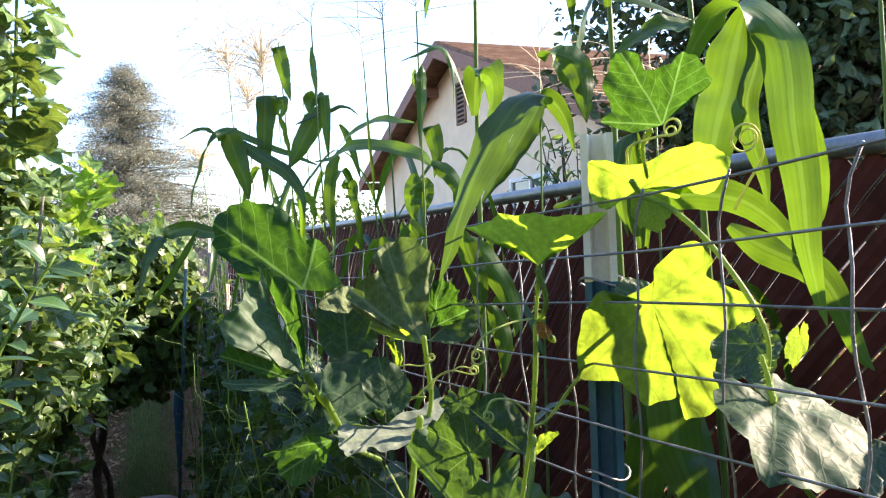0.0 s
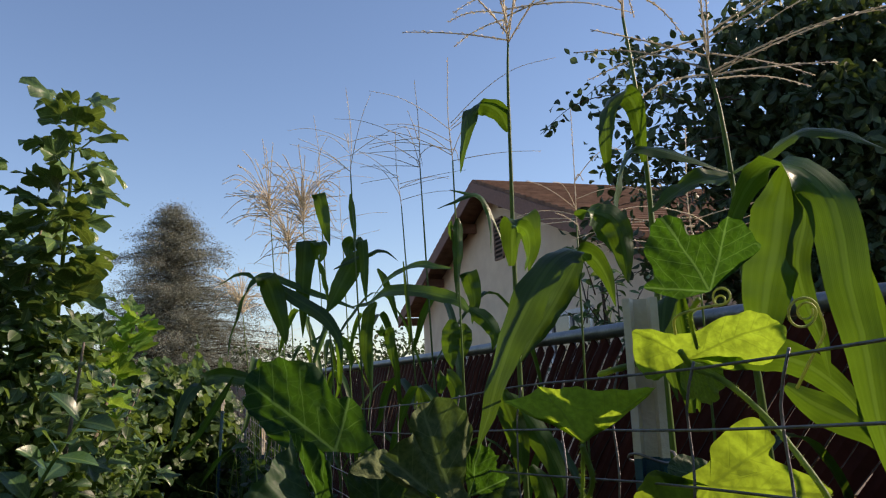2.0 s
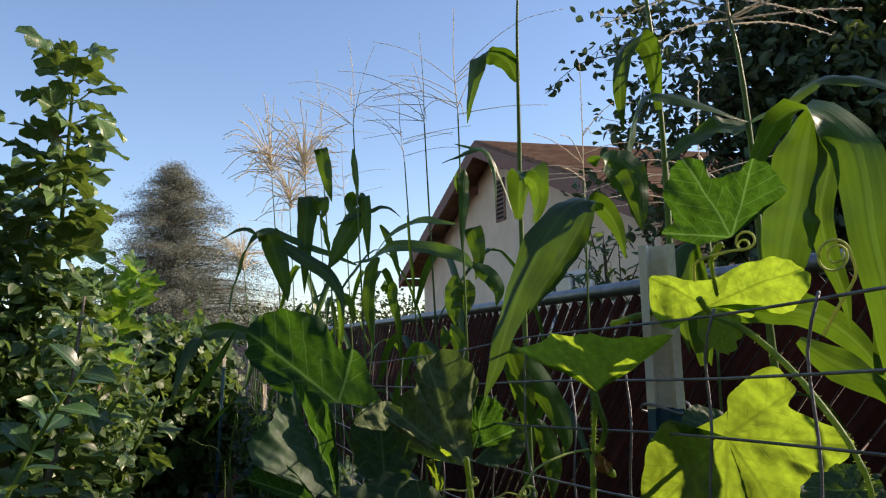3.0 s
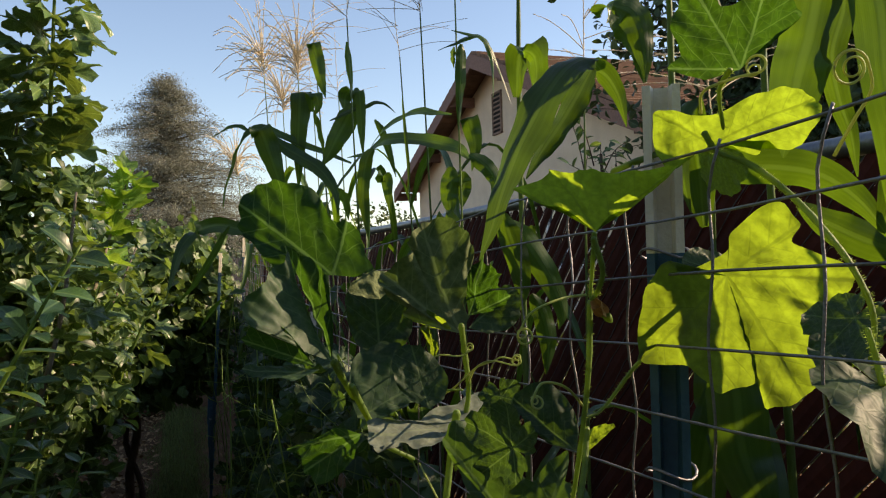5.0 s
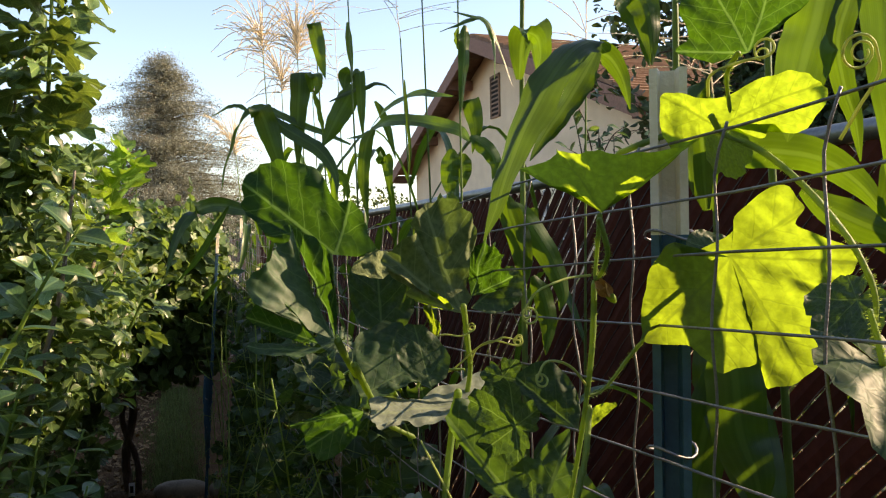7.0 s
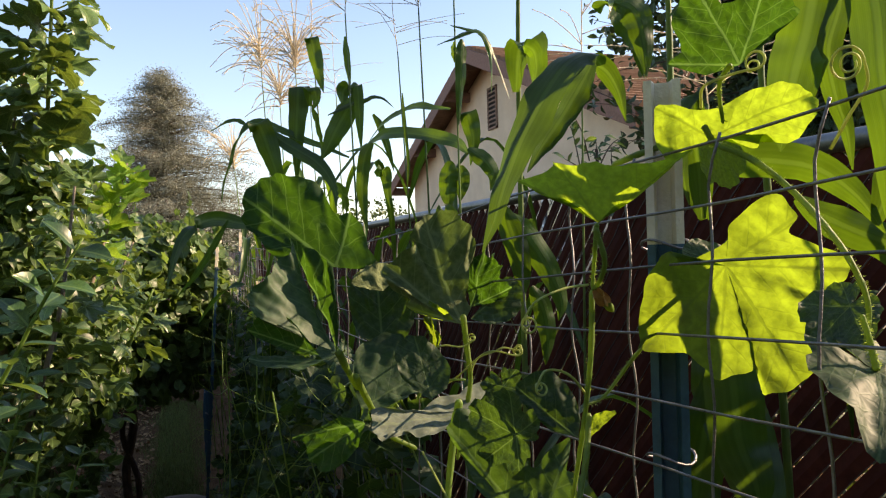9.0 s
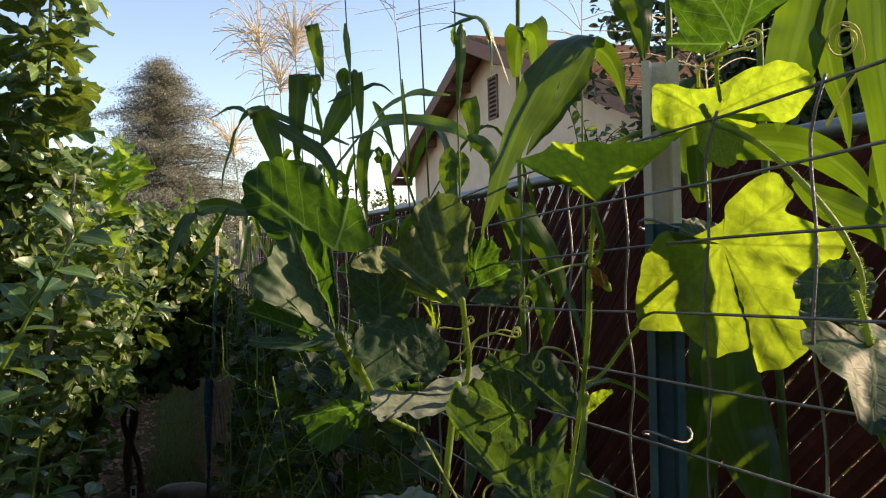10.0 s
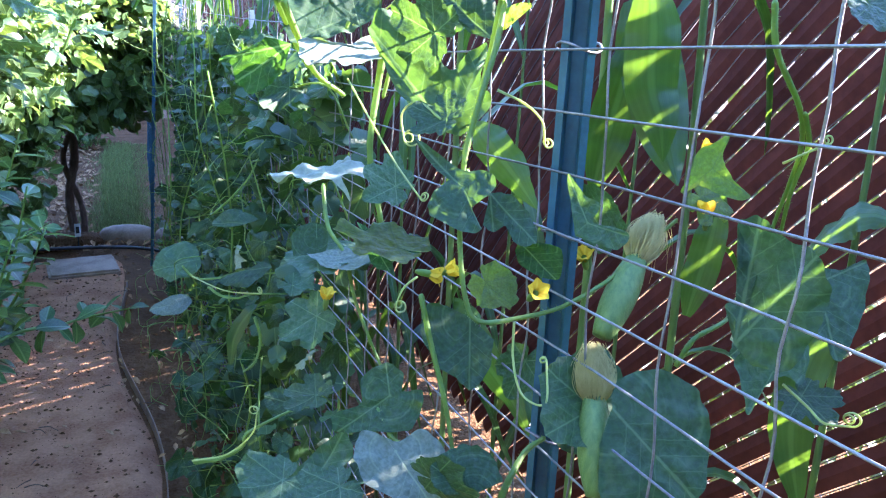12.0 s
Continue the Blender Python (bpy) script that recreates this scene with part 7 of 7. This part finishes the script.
shaped_leaf((-0.093, 0.194, 1.149), (-0.307, -0.691, 0.655), 0.041, [(-94, 0.56), (-80, 0.86), (-60, 1.0), (-34, 0.98), (-6, 0.95), (24, 0.81), (63, 0.61)], skin=melon_dim)  # bottom edge
shaped_leaf((-0.176, 0.428, 1.030), (-0.421, -0.636, 0.647), 0.083, [(-119, 0.36), (-102, 0.86), (-81, 1.0), (-65, 0.78), (-47, 0.3), (2, 0.5), (23, 0.83), (45, 0.65), (72, 0.26)], pleat=0.07, skin=melon_dim)  # low spread
shaped_leaf((-0.129, 0.629, 1.016), (-0.325, -0.742, 0.587), 0.062, [(-113, 0.61), (-101, 0.85), (-79, 1.0), (-62, 0.82), (-44, 0.37), (44, 0.13)], skin=melon_dim)  # low tab
shaped_leaf((-0.213, 1.442, 0.983), (-0.216, -0.659, 0.720), 0.080, [(-143, 0.74), (-102, 1.0), (-68, 0.97), (-26, 0.76), (21, 0.42), (135, 0.4)], cup=-0.2, pleat=0.06, skin=melon_dim)  # wall leaf
shaped_leaf((-0.104, 1.034, 1.086), (-0.265, -0.572, 0.776), 0.096, [(-140, 0.58), (-114, 0.89), (-97, 1.0), (-95, 0.53), (-55, 0.22)], cup=-0.2, skin=melon_dim)  # wall leaf two
shaped_leaf((-0.266, 1.282, 0.942), (-0.178, -0.529, 0.830), 0.045, [(68, 1.0), (29, 0.79), (-53, 0.52), (-99, 0.91), (-140, 0.64), (-236, 0.66)], cup=-0.2, skin=melon_dusty_lit)  # wall leaf three
shaped_leaf((-0.123, 1.169, 1.132), (-0.216, -0.659, 0.720), 0.072, [(-102, 0.58), (-85, 1.0), (-56, 0.78), (-24, 0.44), (64, 0.28)], cup=-0.2, skin=melon_dim)  # wall leaf four
vine_stem("stem", [(0.003, 0.329, 1.735), (0.008, 0.290, 1.741), (0.029, 0.257, 1.747), (0.036, 0.206, 1.729), (0.044, 0.171, 1.702), (0.046, 0.137, 1.669), (0.051, 0.124, 1.645), (0.053, 0.118, 1.624), (0.049, 0.118, 1.597)], 0.0036)
vine_stem("stem", [(-0.033, 0.306, 1.632), (-0.036, 0.305, 1.584), (-0.039, 0.310, 1.539), (-0.045, 0.316, 1.488), (-0.052, 0.322, 1.442), (-0.059, 0.329, 1.399)], 0.0034)
vine_stem("stem", [(-0.036, 0.311, 1.532), (-0.047, 0.299, 1.496), (-0.065, 0.287, 1.451), (-0.080, 0.278, 1.402), (-0.087, 0.263, 1.344), (-0.086, 0.247, 1.296), (-0.076, 0.238, 1.279), (-0.041, 0.235, 1.280), (-0.001, 0.232, 1.288), (0.052, 0.239, 1.309), (0.091, 0.243, 1.337), (0.117, 0.248, 1.353)], 0.0034)
vine_stem("stem", [(-0.158, 0.631, 1.528), (-0.133, 0.663, 1.485), (-0.105, 0.695, 1.443), (-0.060, 0.723, 1.413)], 0.0058)
vine_stem("stem", [(-0.045, 0.596, 1.496), (-0.051, 0.605, 1.444), (-0.063, 0.597, 1.365), (-0.054, 0.599, 1.310), (-0.045, 0.589, 1.255)], 0.0062)
vine_stem("stem", [(-0.106, 0.654, 1.311), (-0.108, 0.619, 1.265), (-0.096, 0.583, 1.238), (-0.092, 0.557, 1.196), (-0.080, 0.538, 1.152), (-0.067, 0.521, 1.114)], 0.0036)
vine_stem("stem", [(-0.089, 0.342, 1.269), (-0.084, 0.327, 1.229), (-0.077, 0.312, 1.189), (-0.073, 0.301, 1.159), (-0.071, 0.291, 1.129)], 0.0038)
vine_stem("stem", [(0.140, 0.195, 1.540), (0.147, 0.192, 1.502), (0.184, 0.196, 1.457), (0.215, 0.217, 1.421), (0.234, 0.242, 1.380), (0.249, 0.267, 1.335), (0.266, 0.290, 1.286)], 0.0036)
vine_stem("stem", [(0.188, 0.193, 1.453), (0.221, 0.215, 1.421), (0.236, 0.240, 1.375), (0.257, 0.264, 1.335), (0.277, 0.285, 1.286)], 0.0034)
vine_stem("stem", [(0.126, 0.236, 1.214), (0.144, 0.236, 1.240), (0.189, 0.244, 1.255), (0.235, 0.280, 1.285)], 0.0036)
vine_stem("stem", [(-0.061, 0.215, 1.116), (-0.050, 0.218, 1.139), (-0.026, 0.235, 1.153), (0.000, 0.247, 1.156)], 0.0044)
vine_stem("leaf_stalk", [(-0.035, 0.292, 1.685), (-0.033, 0.301, 1.656), (-0.033, 0.306, 1.633)], 0.0028)
vine_stem("leaf_stalk", [(-0.041, 0.284, 1.681), (-0.033, 0.285, 1.655), (-0.030, 0.300, 1.638), (-0.033, 0.306, 1.632)], 0.0032)
vine_stem("leaf_stalk", [(-0.029, 0.620, 1.591), (-0.024, 0.623, 1.552), (-0.020, 0.625, 1.512), (-0.028, 0.627, 1.465), (-0.038, 0.628, 1.419)], 0.005)
vine_stem("leaf_stalk", [(-0.181, 0.608, 1.559), (-0.161, 0.652, 1.529), (-0.126, 0.724, 1.482), (-0.099, 0.766, 1.446)], 0.006)
vine_stem("leaf_stalk", [(0.036, 0.230, 1.654), (0.036, 0.272, 1.623), (0.006, 0.302, 1.580), (-0.021, 0.310, 1.546), (-0.039, 0.310, 1.539)], 0.0026)
vine_stem("leaf_stalk", [(0.010, 0.216, 1.751), (0.021, 0.217, 1.738), (0.034, 0.210, 1.731)], 0.0032)
vine_stem("leaf_stalk", [(0.004, 0.178, 1.786), (0.007, 0.194, 1.775), (0.018, 0.205, 1.751)], 0.0026)
vine_stem("leaf_stalk", [(0.038, 0.099, 1.589), (0.037, 0.102, 1.604), (0.034, 0.105, 1.622)], 0.0032)
vine_stem("leaf_stalk", [(-0.122, 0.363, 1.147), (-0.115, 0.342, 1.127), (-0.099, 0.321, 1.117)], 0.003)
vine_stem("leaf_stalk", [(0.039, 0.187, 1.197), (0.037, 0.192, 1.171), (0.027, 0.206, 1.132)], 0.0034)
vine_stem("leaf_stalk", [(-0.076, 0.269, 1.378), (-0.083, 0.264, 1.353)], 0.0028)
vine_stem("leaf_stalk", [(-0.037, 0.293, 1.363), (-0.065, 0.277, 1.383), (-0.079, 0.276, 1.398)], 0.0028)
tendril([(-0.036, 0.307, 1.636), (-0.059, 0.304, 1.634), (-0.085, 0.302, 1.625), (-0.095, 0.305, 1.610)], 0.007)
tendril([(-0.039, 0.310, 1.548), (-0.060, 0.292, 1.565), (-0.079, 0.277, 1.574), (-0.096, 0.267, 1.576), (-0.104, 0.264, 1.566)], 0.005)
tendril([(0.005, 0.212, 1.763), (-0.005, 0.195, 1.774), (0.004, 0.176, 1.779), (0.012, 0.163, 1.780)], 0.007)
tendril([(0.028, 0.119, 1.722), (0.027, 0.104, 1.739), (0.030, 0.093, 1.756), (0.025, 0.090, 1.770)], 0.011)
tendril([(-0.078, 0.624, 1.504), (-0.053, 0.595, 1.519), (-0.023, 0.564, 1.552), (0.005, 0.544, 1.549)], 0.006)
tendril([(-0.051, 0.284, 1.461), (-0.031, 0.272, 1.451), (-0.024, 0.254, 1.439), (-0.023, 0.249, 1.422)], 0.004)
tendril([(-0.069, 0.360, 1.428), (-0.080, 0.391, 1.440), (-0.088, 0.412, 1.427), (-0.088, 0.405, 1.404)], 0.009)
tendril([(-0.096, 0.579, 1.446), (-0.085, 0.516, 1.403), (-0.077, 0.458, 1.370), (-0.069, 0.402, 1.344)], 0.005)
tendril([(-0.046, 0.236, 1.276), (-0.049, 0.227, 1.245), (-0.048, 0.209, 1.223), (-0.036, 0.192, 1.222), (-0.028, 0.209, 1.250)], 0.003)
tendril([(0.127, 0.112, 1.253), (0.128, 0.087, 1.246), (0.123, 0.066, 1.244), (0.134, 0.051, 1.247)], 0.006)
tendril([(-0.084, 0.365, 1.278), (-0.097, 0.367, 1.267), (-0.105, 0.365, 1.251)], 0.006)
tendril([(-0.243, 0.982, 1.095), (-0.199, 0.907, 1.092), (-0.157, 0.838, 1.107)], 0.006)
tendril([(-0.280, 0.621, 0.970), (-0.242, 0.589, 0.990), (-0.214, 0.566, 1.025), (-0.206, 0.571, 1.051)], 0.006)
tendril([(0.184, 0.204, 1.409), (0.193, 0.182, 1.424), (0.206, 0.179, 1.429)], 0.004)
vine_stem("stem", [(-0.241, 1.244, 1.035), (-0.224, 1.231, 1.015), (-0.202, 1.221, 1.011), (-0.167, 1.208, 1.016), (-0.06, 1.20, 1.02)], 0.0034)
vine_stem("stem", [(-0.211, 1.067, 1.047), (-0.190, 1.054, 1.033), (-0.164, 1.042, 1.030), (-0.136, 1.033, 1.038), (-0.03, 1.03, 1.03)], 0.0032)
vine_stem("stem", [(-0.279, 0.620, 0.968), (-0.247, 0.609, 0.974), (-0.220, 0.602, 0.990), (-0.207, 0.603, 1.011), (-0.10, 0.62, 1.04)], 0.0036)
vine_stem("stem", [(-0.187, 1.199, 1.143), (-0.150, 1.194, 1.177), (-0.118, 1.192, 1.214), (-0.098, 1.195, 1.251)], 0.0028)
vine_stem("stem", [(-0.196, 0.641, 1.147), (-0.191, 0.631, 1.120), (-0.199, 0.625, 1.093), (-0.214, 0.627, 1.079)], 0.0028)
tendril([(-0.075, 0.620, 1.546), (-0.068, 0.617, 1.553), (-0.055, 0.613, 1.557), (-0.037, 0.607, 1.555), (-0.024, 0.603, 1.561)], 0.005)
tendril([(-0.034, 0.585, 1.529), (-0.026, 0.582, 1.544), (-0.008, 0.576, 1.551), (0.002, 0.573, 1.555), (0.017, 0.568, 1.551)], 0.004)
vine_stem("stem", [(-0.092, 0.604, 1.500), (-0.086, 0.602, 1.511), (-0.072, 0.598, 1.519), (-0.040, 0.587, 1.520)], 0.0026)
flower((-0.029, 0.236, 1.299), "open")
flower((-0.080, 0.344, 1.287), "open")
flower((-0.066, 0.339, 1.290), "open")
flower((0.139, 0.251, 1.409), "open")
flower((0.127, 0.224, 1.362), "open")
flower((-0.134, 0.521, 1.206), "open")
flower((-0.025, 0.298, 1.621), "dry")
flower((0.016, 0.627, 1.612), "open")
flower((0.043, 0.277, 1.312), "open")
# the rest of the planting that covers the fence further along
def fence_vine(y0, y1, seed, n, spread, big, label):
    vine = thing("melon_vine", (-0.1, (y0 + y1) / 2, 0), label, "melon vine", "vines along the fence")
    r = random.Random(seed)
    me = []
    for i in range(8):
        me += lobed_meshes("leaf", melon_dusty_lit if i == 5 else melon_mid if i == 2 else melon_dim, [700 + seed + 10 * i], lobe=(0.05, 0.12, 0.2)[i % 3], cup=(0.35, -0.3, 0.1, -0.5)[i % 4], wave=0.17, rings=6, segs=32)
    for k in range(5):
        y = y0 + (y1 - y0) * (k + r.random()) / 5
        pts = [Vector((r.uniform(-0.12, 0.05), y, 0.0))]
        z = 0.0
        top = r.uniform(0.9, 1.45)
        while z < top:
            z += 0.2
            last = pts[-1]
            pts.append(Vector((max(-0.2, min(0.03, last.x + r.gauss(0, 0.04))), last.y + r.gauss(0, 0.07), z)))
        line = smooth_line(local(vine, pts), 6 * len(pts))
        part("stem", mesh_of("stem", *tube(line, 0.0036, 6, 0.5), stem_green), vine)
    for k in range(54):
        p = Vector((r.uniform(-spread * 0.9, 0.03), r.uniform(y0, y1), r.uniform(0.05, 1.35)))
        pts = [p]
        way = Vector((r.gauss(-0.2, 0.5), r.gauss(0, 0.7), r.gauss(0.3, 0.8))).normalized()
        for j in range(5):
            way = (way + Vector((r.gauss(0, 0.45), r.gauss(0, 0.45), r.gauss(-0.12, 0.45)))).normalized()
            q = pts[-1] + way * r.uniform(0.03, 0.07)
            pts.append(Vector((max(-spread - 0.03, min(0.05, q.x)), q.y, max(0.02, q.z))))
        part("runner", mesh_of("runner", *tube(smooth_line(local(vine, pts), 18), r.uniform(0.0008, 0.0016), 4, 0.5), stem_green), vine)
    rng = np.random.default_rng(seed + 400)
    m = 460
    zz = 0.03 + 1.40 * rng.random(m) ** 0.9
    yy = rng.uniform(y0, y1, m)
    keep = ~((yy > 2.2) & (yy < 3.4) & (zz > 0.2) & (zz < 0.68) & (rng.random(m) < 0.95))
    inner = np.stack((0.05 - spread * 0.75 * rng.random(m) ** 1.6 * (1.2 - 0.5 * zz), yy, zz), 1)[keep]
    small = [lobed_leaf(760 + seed * 9 + i, 0.08, (0.3, -0.4, 0.1, -0.2)[i], 0.16, 3, 18) for i in range(4)]
    tagged(part("foliage", leaf_cloud("foliage", inner - np.array(vine.location), rng.uniform(0.025, 0.05, len(inner)), small, melon_inner, seed + 500, 0.6, 1.0, (-0.1, -0.1)), vine, "small inner vine leaves"), kind="stuff")
    for i in range(n):
        z = 0.05 + 1.42 * r.random() ** 0.85
        x = 0.02 - spread * r.random() ** 1.5 * (1.25 - 0.5 * z)
        y = r.uniform(y0, y1)
        low = -0.25 + 0.09 * y * min(1.0, max(0.0, z - 0.2))
        p = Vector((max(x, low + 0.05 * r.random()), y, z))
        if 2.2 < y < 3.4 and 0.2 < z < 0.68 and r.random() < 0.92:
            continue
        size = r.uniform(0.035, 0.085) * big
        m = leaf_turn(r, 0.5, (-0.16, -0.10, 0))
        m.translation = p - vine.location
        part("leaf", me[r.randrange(8)], vine, m=m @ Matrix.Diagonal((size * r.uniform(0.5, 1.0), size, size * r.uniform(0.8, 1.6), 1)))
        root = Vector((0.01, p.y + r.uniform(-0.05, 0.05), max(0.02, z - r.uniform(0.03, 0.09))))
        bow = (root + p) / 2 + Vector((r.uniform(-0.02, 0.01), r.uniform(-0.02, 0.02), r.uniform(0.0, 0.05)))
        part("leaf_stalk", mesh_of("leaf_stalk", *tube(smooth_line(local(vine, [root, bow, p]), 9), r.uniform(0.0014, 0.0026), 5), stem_green), vine)


fence_vine(0.95, 1.75, 1, 115, 0.22, 0.75, "melon vine with dull green leaves covering the wire fence")
fence_vine(1.6, 2.6, 2, 140, 0.26, 0.8, "melon vine with dull green leaves covering the wire fence")
fence_vine(2.5, 3.6, 3, 175, 0.28, 0.75, "melon vine with dull green leaves covering the wire fence")
fence_vine(3.5, 4.8, 4, 190, 0.16, 0.75, "melon vine with dull green leaves covering the wire fence")


# ---- weeds beyond the slatted fence ----
def make_weeds():
    rng = np.random.default_rng(91)
    for k in range(7):
        y = -0.6 + 0.75 * k
        foot = Vector((1.45 + 0.3 * rng.random(), y, 0))
        w = thing("weed_clump", foot, "loose green weeds growing behind the slatted fence", "weeds", "weeds behind the fence")
        pl = []
        for j in range(7):
            a = rng.uniform(0, 6.28)
            tip = Vector((math.cos(a) * 0.25, math.sin(a) * 0.35, rng.uniform(0.5, 1.35)))
            line = smooth_line([Vector((0, 0, -0.03)), Vector((tip.x * 0.3, tip.y * 0.3, tip.z * 0.55)), tip], 12)
            part("stem", mesh_of("stem", *tube(line, 0.004, 5, 0.4), stem_green), w)
            pl += [p + Vector(tuple(rng.normal(size=3) * 0.05)) for p in line[2:] for _ in range(3)]
        tagged(part("foliage", leaf_cloud("foliage", pl, rng.uniform(0.04, 0.08, len(pl)), OVAL, grape_mass, 92 + k, 0.4), w), kind="stuff")


make_weeds()


def make_low_bushes():
    """Low leafy growth on the ground behind the grapevine."""
    rng = np.random.default_rng(77)
    for i, (x, y, r, h) in enumerate(((-1.55, 8.2, 0.7, 0.75), (-0.95, 9.4, 0.6, 0.6), (-2.4, 7.4, 0.7, 0.8))):
        foot = Vector((x, y, 0))
        t = thing("low_bush", foot, "low green leafy bush behind the grapevine", "bush", "low bushes")
        limb([foot + Vector((0, 0, -0.03)), foot + Vector((0.03, 0, h * 0.4)), foot + Vector((0, 0.02, h * 0.8))], 0.02, 0.008, bark, "trunk", t, 8, 6)
        pl = in_blobs(1100, [((0, 0, h * 0.5), (r, r, h * 0.5)), ((r * 0.4, -0.1, h * 0.4), (r * 0.6, r * 0.5, h * 0.4))], rng, 0.4)
        pl[:, 2] = np.maximum(pl[:, 2], 0.03)
        tagged(part("foliage", leaf_cloud("foliage", pl, rng.uniform(0.05, 0.09, len(pl)), OVAL, grape_mass, 800 + i, 0.4, 1.0, (0.3, -0.3)), t), kind="stuff")


make_low_bushes()
